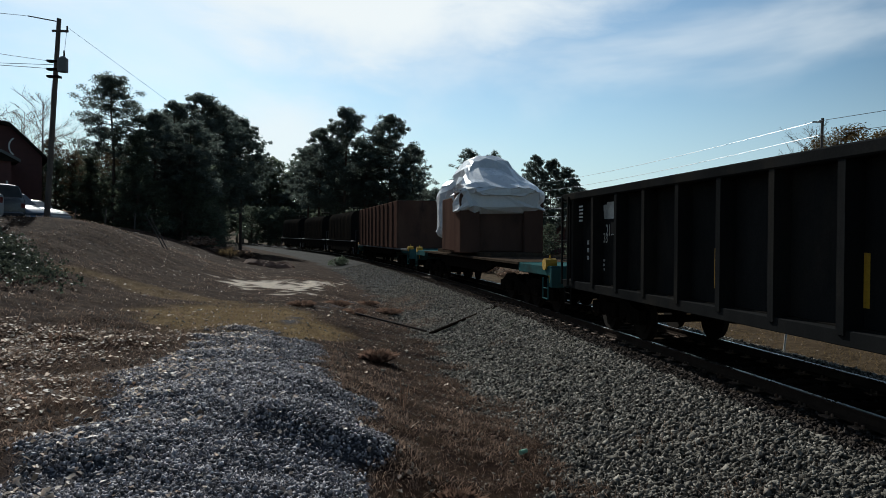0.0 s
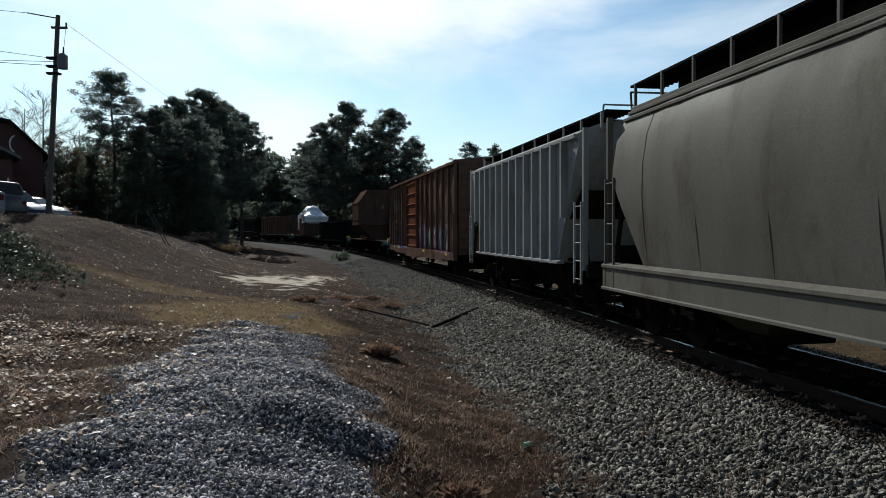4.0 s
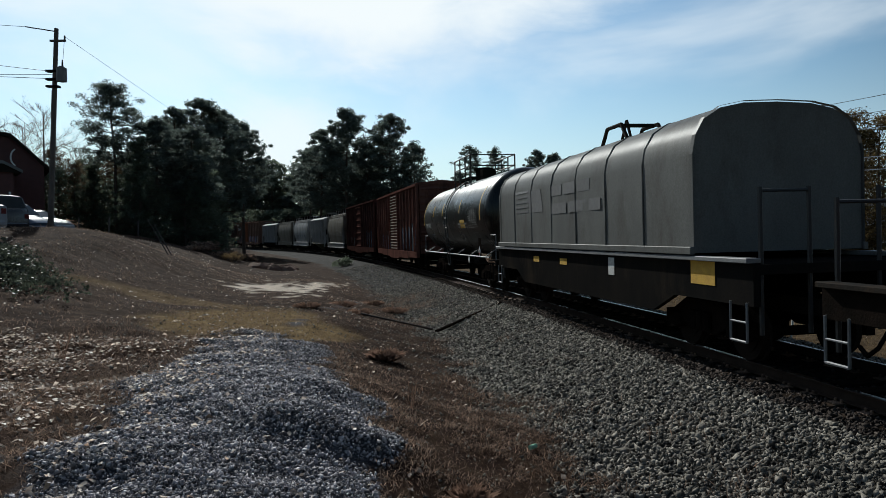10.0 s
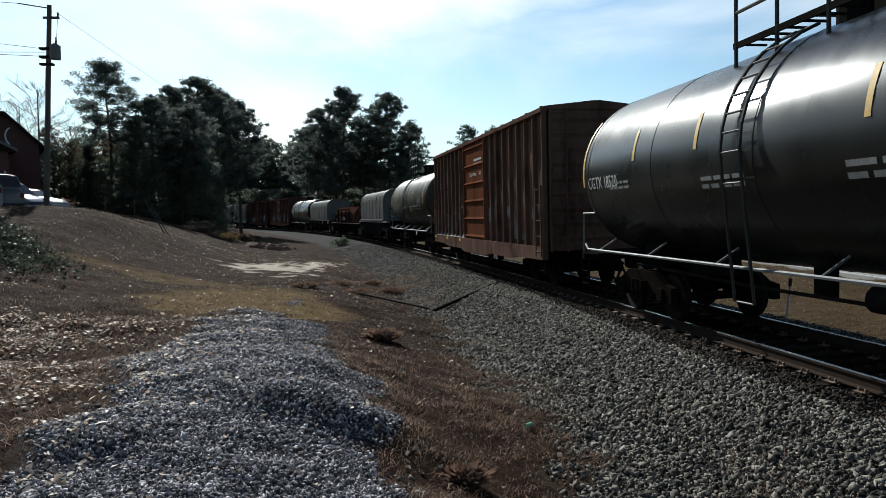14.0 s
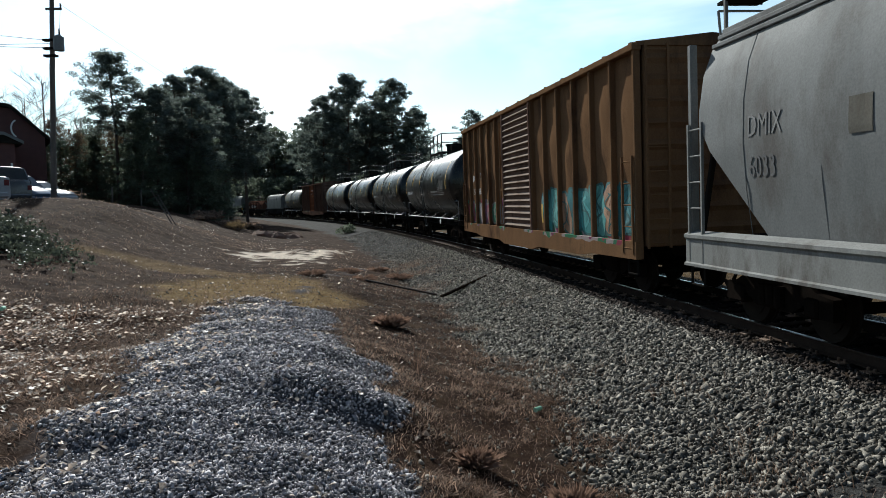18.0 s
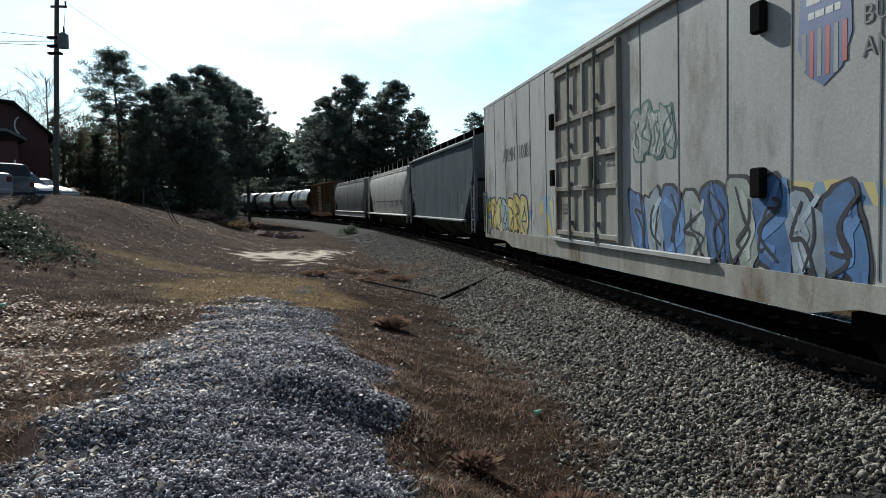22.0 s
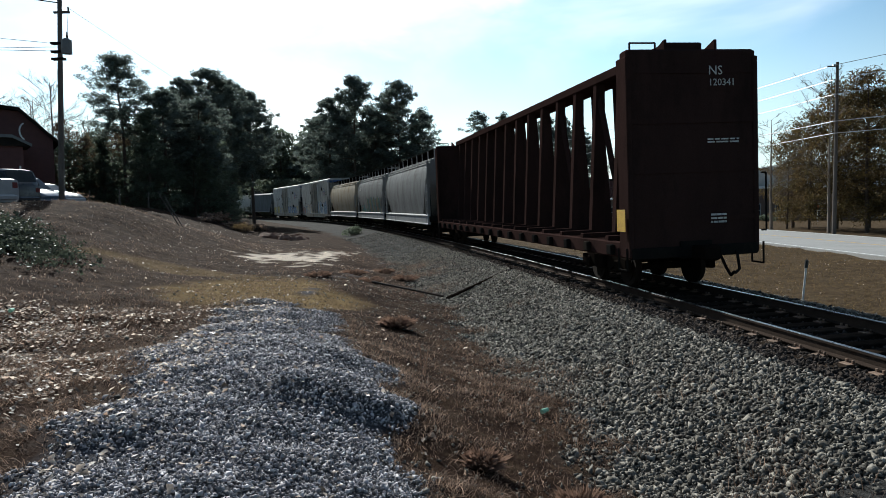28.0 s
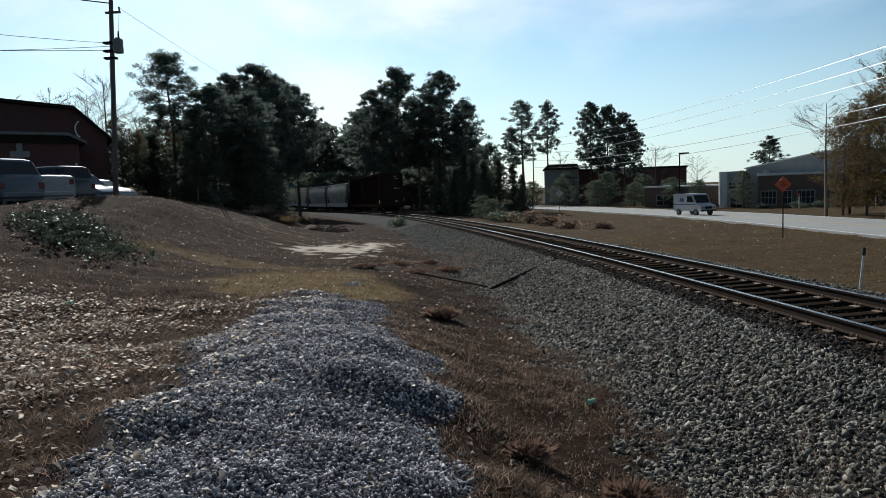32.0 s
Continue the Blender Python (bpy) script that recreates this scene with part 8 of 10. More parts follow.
# autumn trees beside the road
for k, (x, y, t, w) in enumerate(((31.2, 66.5, 7.6, 0.8), (32.0, 64.0, 9.2, 0.85), (32.4, 60.8, 11.0, 0.9), (33.4, 57.5, 11.6, 1.0), (34.7, 64.5, 10.5, 1.1), (35.5, 58.0, 11.5, 1.2), (33.4, 70.0, 8.6, 1.2), (37.0, 53.0, 11.0, 1.2), (38.5, 66.0, 10.5, 1.3))):
    plant(AUTUMN, k, x, y, t, 12.0, wide=w)
plant(BARES, 0, 28.4, 63.5, 8.6, 10.0, wide=1.4)
plant(BARES, 1, 30.6, 58.0, 11.8, 10.0, wide=1.1)
# russet understorey between the church and the thicket
for k, (x, y, t) in enumerate(((-36.4, 62.0, 8.4), (-34.6, 63.6, 9.4), (-32.6, 62.4, 8.2), (-30.6, 63.4, 9.2), (-28.6, 61.8, 8.6), (-38.2, 64.5, 8.8))):
    plant(RUSSETS, k, x, y, t, 12.0, wide=1.0)
# bare trees behind the church
for k, (x, y, t) in enumerate(((-43.1, 61.4, 11.4), (-40.9, 62.9, 12.2), (-37.6, 63.5, 11.6), (-35.2, 62.8, 13.2), (-33.8, 66.0, 10.6), (-46.5, 60.0, 10.8), (-39.0, 66.0, 12.6))):
    plant(BARES, k, x, y, t, 10.0, wide=1.35)


# ---- shrubs, hedges ----
def make_shrub(name, label, seed, leaf, per=700, size=0.12):
    rng = np.random.RandomState(seed)
    sh = thing(name, label, "shrub")
    c = rng.uniform(-0.5, 0.5, (14, 3)) * np.array([1.0, 1.0, 0.55]) + np.array([0, 0, 0.42])
    v, f = tufts(rng, c, rng.uniform(0.25, 0.42, 14), per // 14, size)
    v[:, 2] = np.maximum(v[:, 2], 0.0)
    part("foliage", mesh_np("foliage", v, f, leaf), None, sh)
    bm = bmesh.new()
    for k in range(9):
        rod(bm, (0, 0, -0.05), tuple(rng.uniform(-0.5, 0.5, 2)) + (rng.uniform(0.4, 0.9),), 0.02, 4, 0.006)
    part("stem_work", bm, M_BARK, sh)
    return sh


def shrub(src, x, y, s, h=None, base=None):
    return plant([src], 0, x, y, (gz(x, y) if base is None else base) + (h or s), 1.0, base=gz(x, y) - 0.03 if base is None else base, wide=s / (h or s))


SH_GREEN = make_shrub("green_shrub", "low dark green shrub", 5, M_BROADLEAF, 900, 0.1)
SH_BROWN = make_shrub("brown_brush", "dry brown brush and weeds", 6, M_DRY, 900, 0.09)
SH_TAN = make_shrub("weed_clump", "pale yellowish weed clump", 7, M_TAN, 700, 0.07)
for x, y, s, h in ((-12.8, 43.2, 0.8, 0.9), (-13.6, 44.6, 0.8, 0.7)):
    shrub(SH_TAN, x, y, s, h)
for x, y, s, h in ((-16.5, 47.0, 1.6, 0.5), (-15.0, 48.5, 1.6, 0.6), (-17.5, 51.5, 2.0, 1.0), (-15.4, 54.0, 1.6, 0.8),
                   (6.2, 58.6, 2.0, 0.9), (4.8, 63.5, 2.2, 1.2), (3.0, 69.5, 2.4, 1.5), (7.8, 56.0, 1.6, 0.7), (-27.0, 49.0, 2.6, 1.6)):
    shrub(SH_BROWN, x, y, s, h)
for x, y, s, h in ((-8.6, 60.0, 1.2, 1.0), (1.4, 74.0, 3.0, 1.6), (-0.6, 80.0, 3.2, 2.0), (-1.8, 88.0, 3.4, 2.4), (29.0, 104.2, 3.4, 3.6), (33.5, 99.0, 4.0, 4.6), (27.0, 110.0, 4.2, 3.4), (22.5, 118.0, 5.0, 3.6), (17.5, 125.0, 6.0, 4.2), (12.0, 132.0, 6.0, 4.6), (7.0, 138.0, 6.0, 4.4),
                   (20.0, 131.0, 6.0, 5.6), (14.0, 140.0, 6.5, 6.0), (25.5, 126.0, 5.5, 5.0), (29.0, 120.0, 5.0, 4.2), (38.5, 93.5, 1.6, 1.0), (41.0, 92.8, 1.6, 1.0), (35.0, 95.5, 1.6, 1.0)):
    if s < 3.2:
        shrub(SH_GREEN, x, y, s, h)
    else:
        plant(WOODS, int(x * 7 + y), x, y, gz(x, y) + h + 0.4, 12.0, wide=s / h * 1.35, label="dark green bushy young tree")


# ---- utility poles and wires ----
def sag(p, q, drop, n=12):
    p, q = Vector(p), Vector(q)
    return [p.lerp(q, i / n) - Vector((0, 0, drop * 4 * (i / n) * (1 - i / n))) for i in range(n + 1)]


def wire(p, q, drop, r=0.012, label="overhead wire strung between utility poles"):
    bm = bmesh.new()
    pts = sag(p, q, drop)
    d = (Vector(q) - Vector(p)).normalized()
    u = d.cross(Vector((0.3, 0.2, 1.0))).normalized()
    w = d.cross(u)
    loft(bm, [[tuple(c + u * r * math.cos(a) + w * r * math.sin(a)) for a in (0, 1.2566, 2.5133, 3.7699, 5.0265)] for c in pts])
    ob = part("overhead_wire", bm, M_WIRE)
    tagged(ob, label, "wire", "overhead wires")
    return ob


pole = thing("utility_pole", "weathered wooden utility pole with a grey transformer", "utility pole")
px, py, pb, pt = -19.2, 35.0, 1.4, 12.0
bm = bmesh.new()
rod(bm, (px - 0.3, py, pb), (px + 0.2, py, pt), 0.145, 12, 0.1)
part("post", bm, M_POLE, pole)
bm = bmesh.new()
rod(bm, (px + 0.55, py - 0.25, 9.35), (px + 0.55, py - 0.25, 10.0), 0.24, 16)
rod(bm, (px + 0.55, py - 0.25, 10.0), (px + 0.55, py - 0.25, 10.1), 0.2, 12, 0.1)
part("transformer", bm, M_GREYM, pole, "grey transformer can")
bm = bmesh.new()
rod(bm, (px + 0.6, py - 0.25, 10.05), (px + 0.6, py - 0.25, 10.4), 0.05, 8, 0.03)
part("bushing", bm, M_STEEL, pole)
for z in (9.9, 9.5, 9.15):
    bm = bmesh.new()
    box(bm, px - 0.28, px + 0.32, py - 0.2, py + 0.1, z - 0.05, z + 0.05)
    part("bracket", bm, M_STEEL, pole)
bm = bmesh.new()
box(bm, px - 0.12, px + 0.65, py - 0.05, py + 0.05, 11.35, 11.45)
rod(bm, (px + 0.6, py, 11.45), (px + 0.6, py, 11.65), 0.04, 8)
part("crossarm", bm, M_POLE, pole)
bm = bmesh.new()
rod(bm, (px + 0.2, py, 11.85), (px - 1.1, py - 0.4, 11.98), 0.03, 6)
part("top_arm", bm, M_STEEL, pole)
wire((px, py, 9.9), (-41, 23, 12.3), 0.5, 0.014)
wire((px, py, 9.75), (-44, 30, 10.6), 0.5, 0.014)
wire((px, py, 9.55), (-46, 20, 9.6), 0.5, 0.016)
wire((px - 1.1, py - 0.4, 11.98), (-48, 24, 13.5), 0.6, 0.012)
wire((px + 0.6, py, 11.6), (px + 0.62, py - 0.25, 10.3), 0.0, 0.01)
wire((px + 0.6, py, 11.6), (-14.5, 43.0, 8.0), 0.0, 0.009)
wire((px - 0.1, py, 9.0), (px - 0.75, py + 0.9, 3.2), 0.0, 0.01, "guy wire slanting down beside a utility pole")

rpole = thing("utility_pole", "tall wooden utility pole beside the road", "utility pole")
rx, ry = 24.9 + 4.2, 48.0 + 6.4
rb, rtop = gz(rx, ry) - 0.3, 11.6
bm = bmesh.new()
rod(bm, (rx, ry, rb), (rx, ry, rtop), 0.17, 10, 0.11)
part("post", bm, M_POLE, rpole)
bm = bmesh.new()
box(bm, rx - 0.75, rx + 0.1, ry - 0.05, ry + 0.05, rtop - 0.35, rtop - 0.25)
part("crossarm", bm, M_POLE, rpole)
for k, z in enumerate((rtop - 0.2, rtop - 1.3, rtop - 2.4, rtop - 4.4, rtop - 5.3)):
    bm = bmesh.new()
    rod(bm, (rx - 0.2, ry, z - 0.06), (rx - 0.2, ry, z + 0.06), 0.05, 8)
    part("insulator", bm, M_GREYM, rpole)
    wire((rx - 0.2, ry, z), (9.0, 172.0, 13.0 - 1.6 * k), 1.3, 0.022 if k < 3 else 0.03)
    wire((rx - 0.2, ry, z), (44.0, -8.0, z + 1.5), 0.9, 0.022 if k < 3 else 0.03)
fpole = thing("utility_pole", "distant wooden utility pole by the road", "utility pole")
bm = bmesh.new()
rod(bm, (9.0, 172.0, -2.0), (9.0, 172.0, 13.4), 0.17, 8, 0.12)
part("post", bm, M_POLE, fpole)

light = thing("street_light", "slim metal street light with a flat head", "street light")
bm = bmesh.new()
rod(bm, (26.4, 104.7, -1.95), (26.4, 104.7, 5.95), 0.09, 8)
part("post", bm, M_STEEL, light)
bm = bmesh.new()
box(bm, 26.3, 27.7, 104.5, 104.9, 5.9, 6.15, 0.03)
part("lamp_head", bm, M_STEEL, light)


# ---- road ----
road_c = [(22.0, -60.0), (24.0, 0.0), (24.3, 30.0), (24.0, 52.0), (22.6, 76.0), (18.4, 100.0), (11.5, 122.0), (1.0, 145.0), (-14.0, 168.0)]
cx = np.array([p[0] for p in road_c])
cy = np.array([p[1] for p in road_c])
u = np.linspace(0, len(road_c) - 1, 120)
rx_, ry_ = np.interp(u, np.arange(len(cx)), cx), np.interp(u, np.arange(len(cy)), cy)
for _ in range(12):
    rx_[1:-1] = (rx_[:-2] + rx_[1:-1] * 2 + rx_[2:]) / 4
    ry_[1:-1] = (ry_[:-2] + ry_[1:-1] * 2 + ry_[2:]) / 4
tx_, ty_ = np.gradient(rx_), np.gradient(ry_)
ln_ = np.hypot(tx_, ty_)
nx_, ny_ = ty_ / ln_, -tx_ / ln_
rz_ = -0.82 - 0.0105 * np.clip(ry_, -20, 100)


def ribbon(name, a, b, lift, material, thick=0.0):
    secs = []
    for k in range(len(rx_)):
        secs.append([(rx_[k] + nx_[k] * a, ry_[k] + ny_[k] * a, rz_[k] + lift), (rx_[k] + nx_[k] * b, ry_[k] + ny_[k] * b, rz_[k] + lift),
                     (rx_[k] + nx_[k] * b, ry_[k] + ny_[k] * b, rz_[k] + lift - 0.3), (rx_[k] + nx_[k] * a, ry_[k] + ny_[k] * a, rz_[k] + lift - 0.3)])
    bm = bmesh.new()
    loft(bm, secs)
    return part(name, bm, material)


tagged(ribbon("road", -4.7, 4.7, 0.1, M_ROADM), "pale grey asphalt two-lane road", "road", kind="structure")
tagged(ribbon("road_edge_line", -4.45, -4.33, 0.104, M_WHITE), "worn white edge line on the road", "road marking", kind="structure")
tagged(ribbon("road_edge_line", 4.33, 4.45, 0.104, M_WHITE), "worn white edge line on the road", "road marking", kind="structure")
tagged(ribbon("road_centre_line", -0.06, 0.06, 0.104, M_YELLOW), "faded yellow centre line on the road", "road marking", kind="structure")


# ---- signs, posts ----
M_GALV = mat("galvanised_sheet", (0.62, 0.63, 0.64), (0.5, 0.51, 0.52), 4, 0.45, 0.0, 0.03)


def diamond_sign(name, label, x, y, zc, half, face, post_m, facing):
    sg = thing(name, label, "road sign")
    base = gz(x, y) - 0.1
    sg.matrix_basis = pose(x, y, 0, 0, 0, facing)
    bm = bmesh.new()
    box(bm, -0.03, 0.03, 0.0, 0.04, base, zc + half * 0.6)
    part("post", bm, post_m, sg)
    bm = bmesh.new()
    plate(bm, [(0, zc - half), (half, zc), (0, zc + half), (-half, zc)], "y", -0.015, 0.0)
    part("panel", bm, face, sg)
    return sg


osg = diamond_sign("warning_sign", "orange diamond work sign on a dark post", 16.0, 41.0, 1.66, 0.44, M_ORANGE, M_STEEL, -10)
for k, (w, z) in enumerate(((0.2, 1.76), (0.34, 1.66), (0.24, 1.56))):
    bm = bmesh.new()
    box(bm, -w / 2, w / 2, -0.02, -0.014, z - 0.02, z + 0.02)
    part("sign_bar", bm, M_BLACK, osg)
diamond_sign("warning_sign", "grey back of a diamond road sign on a post", 7.5, 85.7, 1.05, 0.5, M_GALV, M_GREYM, -5)
mk = thing("marker_post", "white marker post with a black top beside the track", "marker post")
mz = gz(7.7, 15.6)
bm = bmesh.new()
rod(bm, (7.68, 15.6, mz - 0.05), (7.75, 15.6, mz + 0.78), 0.022, 8)
part("post", bm, M_WHITE, mk)
bm = bmesh.new()
rod(bm, (7.75, 15.6, mz + 0.78), (7.765, 15.6, mz + 0.95), 0.038, 8)
part("cap", bm, M_BLACK, mk)
for k, (x, y) in enumerate(((36.2, 88.0), (44.0, 86.0))):
    st = thing("marker_stake", "thin orange and white roadside stake", "stake")
    bm = bmesh.new()
    rod(bm, (x, y, gz(x, y) - 0.05), (x, y, gz(x, y) + 1.5), 0.06, 6)
    part("post", bm, M_WHITE, st)
    bm = bmesh.new()
    rod(bm, (x, y, gz(x, y) + 1.5), (x, y, gz(x, y) + 1.95), 0.07, 6)
    part("cap", bm, M_ORANGE, st)

# ---- buildings across the road ----
def window_grid(b, x0, x1, z0, z1, nx, nz, y, frame_m, wall_t=0.06):
    win = bmesh.new()
    box(win, x0 - 0.08, x1 + 0.08, y - 0.05, y - 0.02, z0 - 0.08, z1 + 0.08)
    w = part("window", win, frame_m, b)
    for i in range(nx):
        for j in range(nz):
            bm = bmesh.new()
            a, c = x0 + (x1 - x0) * i / nx, z0 + (z1 - z0) * j / nz
            box(bm, a + 0.05, a + (x1 - x0) / nx - 0.05, y - 0.075, y - 0.05, c + 0.05, c + (z1 - z0) / nz - 0.05)
            part("pane", bm, M_GLASS, w)


office = thing("office_building", "tan brick office building with grey metal upper wall and white tower", "building")
office.matrix_basis = pose(30.6, 104.6, -2.4, 0, 0, -31)
bm = bmesh.new()
box(bm, 6.5, 32.0, 0, 16, 0, 5.0)
part("wall", bm, M_TANW, office)
bm = bmesh.new()
box(bm, 6.4, 32.1, -0.08, 16.1, 4.8, 5.15, 0.03)
part("parapet", bm, M_WHITE, office)
bm = bmesh.new()
loft(bm, [[(3.6, 6, 0), (34, 6, 0), (34, 6, 8.2), (14, 6, 7.9), (3.6, 6, 5.9)], [(3.6, 30, 0), (34, 30, 0), (34, 30, 8.2), (14, 30, 7.9), (3.6, 30, 5.9)]])
part("upper_wall", bm, M_GREYW, office)
bm = bmesh.new()
loft(bm, [[(3.4, 5.8, 5.9), (14, 5.8, 7.9), (34.2, 5.8, 8.2), (34.2, 5.8, 8.4), (14, 5.8, 8.1), (3.4, 5.8, 6.1)], [(3.4, 30.2, 5.9), (14, 30.2, 7.9), (34.2, 30.2, 8.2), (34.2, 30.2, 8.4), (14, 30.2, 8.1), (3.4, 30.2, 6.1)]])
part("roof", bm, M_WHITE, office)
bm = bmesh.new()
rod(bm, (1.6, 1.4, 0), (1.6, 1.4, 5.6), 0.7, 20)
part("tower", bm, M_WHITE, office, "white round entrance tower")
bm = bmesh.new()
box(bm, 1.8, 7.0, 1.0, 8, 0, 5.6)
part("entrance_block", bm, M_GREYW, office)
for z in (3.2, 3.7):
    bm = bmesh.new()
    box(bm, 2.4, 4.6, 0.96, 1.0, z, z + 0.25)
    part("sign_bar", bm, M_STEEL, office)
bm = bmesh.new()
box(bm, -11.0, 1.0, 4.0, 14, 0, 3.7)
part("low_wing", bm, M_TANW, office)
bm = bmesh.new()
box(bm, -11.1, 1.0, 3.9, 14.1, 3.55, 3.8)
part("low_wing_trim", bm, M_WHITE, office)
for x0, x1 in ((6.9, 8.8), (9.7, 10.7), (11.4, 13.5), (15.4, 17.6), (18.8, 23.0), (25.5, 29.5)):
    window_grid(office, x0, x1, 0.9, 2.7, 4 if x1 - x0 > 1.8 else 2, 2, 0.0, M_GREYW)
for x0, x1 in ((-9, -6), (-4.4, -1.6)):
    window_grid(office, x0, x1, 0.8, 2.4, 3, 2, 4.0, M_GREYW)
window_grid(office, 2.6, 4.2, 0.1, 2.2, 2, 1, 1.0, M_GREYW)

shed = thing("dark_building", "low dark building behind bushes across the road", "building")
shed.matrix_basis = pose(10.5, 156.0, -2.2, 0, 0, -4)
bm = bmesh.new()
box(bm, 0, 7.4, 0, 10, 0, 7.6)
part("wall", bm, M_GREYW, shed)
bm = bmesh.new()
loft(bm, [[(-0.4, -0.4, 7.6), (7.8, -0.4, 7.6), (7.0, -0.4, 8.8), (0.8, -0.4, 8.8)], [(-0.4, 10.4, 7.6), (7.8, 10.4, 7.6), (7.0, 10.4, 8.8), (0.8, 10.4, 8.8)]])
part("roof", bm, M_STEEL, shed)
bm = bmesh.new()
box(bm, 7.4, 30.0, 1, 12, 0, 7.2)
part("wing_wall", bm, M_BRICK, shed)
bm = bmesh.new()
box(bm, 7.3, 30.2, 0.8, 12.2, 7.2, 7.6)
part("wing_roof", bm, M_STEEL, shed)

# ---- the church on the rise ----
church = thing("brick_church", "dark red brick church with a low gable and porch", "church")
church.matrix_basis = pose(-27.0, 47.9, 1.2, 0, 0, 33)
# local x runs along the front, to the right; the front faces -y
bm = bmesh.new()
loft(bm, [[(-26, 0, 0), (0, 0, 0), (0, 0, 5.2), (-1.9, 0, 7.05), (-16, 0, 8.3), (-26, 0, 8.3)], [(-26, 16, 0), (0, 16, 0), (0, 16, 5.2), (-1.9, 16, 7.05), (-16, 16, 8.3), (-26, 16, 8.3)]])
part("wall", bm, M_BRICK, church)
bm = bmesh.new()
loft(bm, [[(0.35, -0.35, 4.9), (0.35, -0.35, 5.1), (-1.9, -0.35, 7.3), (-16, -0.35, 8.55), (-26, -0.35, 8.55), (-26, -0.35, 8.32), (-16, -0.35, 8.32), (-1.95, -0.35, 7.08)],
          [(0.35, 16.3, 4.9), (0.35, 16.3, 5.1), (-1.9, 16.3, 7.3), (-16, 16.3, 8.55), (-26, 16.3, 8.55), (-26, 16.3, 8.32), (-16, 16.3, 8.32), (-1.95, 16.3, 7.08)]])
part("roof", bm, M_STEEL, church)
bm = bmesh.new()
n_ = 14
o_ = [(-1.55 + 0.42 * math.cos(a), 5.75 + 0.6 * math.sin(a)) for a in np.linspace(1.9, 4.4, n_)]
i_ = [(-1.45 + 0.42 * math.cos(a), 5.75 + 0.56 * math.sin(a)) for a in np.linspace(4.3, 2.0, n_)]
vs = [bm.verts.new((x, -0.03, z)) for x, z in o_ + i_]
for k in range(n_ - 1):
    bm.faces.new((vs[k], vs[k + 1], vs[2 * n_ - 2 - k], vs[2 * n_ - 1 - k]))
part("round_window_rim", bm, M_WHITE, church, "curved pale rim of a round window")
porch = bmesh.new()
loft(porch, [[(-26, -7.5, 5.2), (-2.5, -7.5, 4.85), (-1.6, -7.5, 4.35), (-1.6, -7.5, 4.2), (-26, -7.5, 4.9)], [(-26, -0.36, 5.5), (-2.5, -0.36, 5.15), (-1.6, -0.36, 4.65), (-1.6, -0.36, 4.5), (-26, -0.36, 5.2)]])
part("porch_roof", porch, M_STEEL, church)
bm = bmesh.new()
loft(bm, [[(-26, -7.6, 5.05), (-26, -7.5, 5.05), (-26, -7.5, 5.22), (-26, -7.6, 5.22)], [(-2.5, -7.6, 4.7), (-2.5, -7.5, 4.7), (-2.5, -7.5, 4.87), (-2.5, -7.6, 4.87)], [(-1.55, -7.6, 4.2), (-1.55, -7.5, 4.2), (-1.55, -7.5, 4.37), (-1.55, -7.6, 4.37)]])
part("gutter", bm, M_HOP_GREY, church)
bm = bmesh.new()
box(bm, -26, -2.0, -7.3, -0.4, 0, 4.3)
part("porch_wall", bm, M_BRICK, church)
bm = bmesh.new()
box(bm, -5.2, -4.9, -7.36, -7.3, 2.2, 4.25, 0.01)
box(bm, -5.55, -4.55, -7.355, -7.3, 3.45, 3.8, 0.01)
part("wall_cross", bm, M_HOP_WHITE, church, "pale cross on the porch wall")
for x in (-2.2,):
    bm = bmesh.new()
    rod(bm, (x, -7.4, 0), (x, -7.4, 3.1), 0.06, 8)
    part("downspout", bm, M_WHITE, church)
bm = bmesh.new()
box(bm, -10.3, -9.5, -6.7, -6.6, 0.2, 3.0)
box(bm, -11.3, -8.5, -6.705, -6.605, 1.55, 2.25)
part("cross", bm, M_WHITE, church, "white cross on the wall")


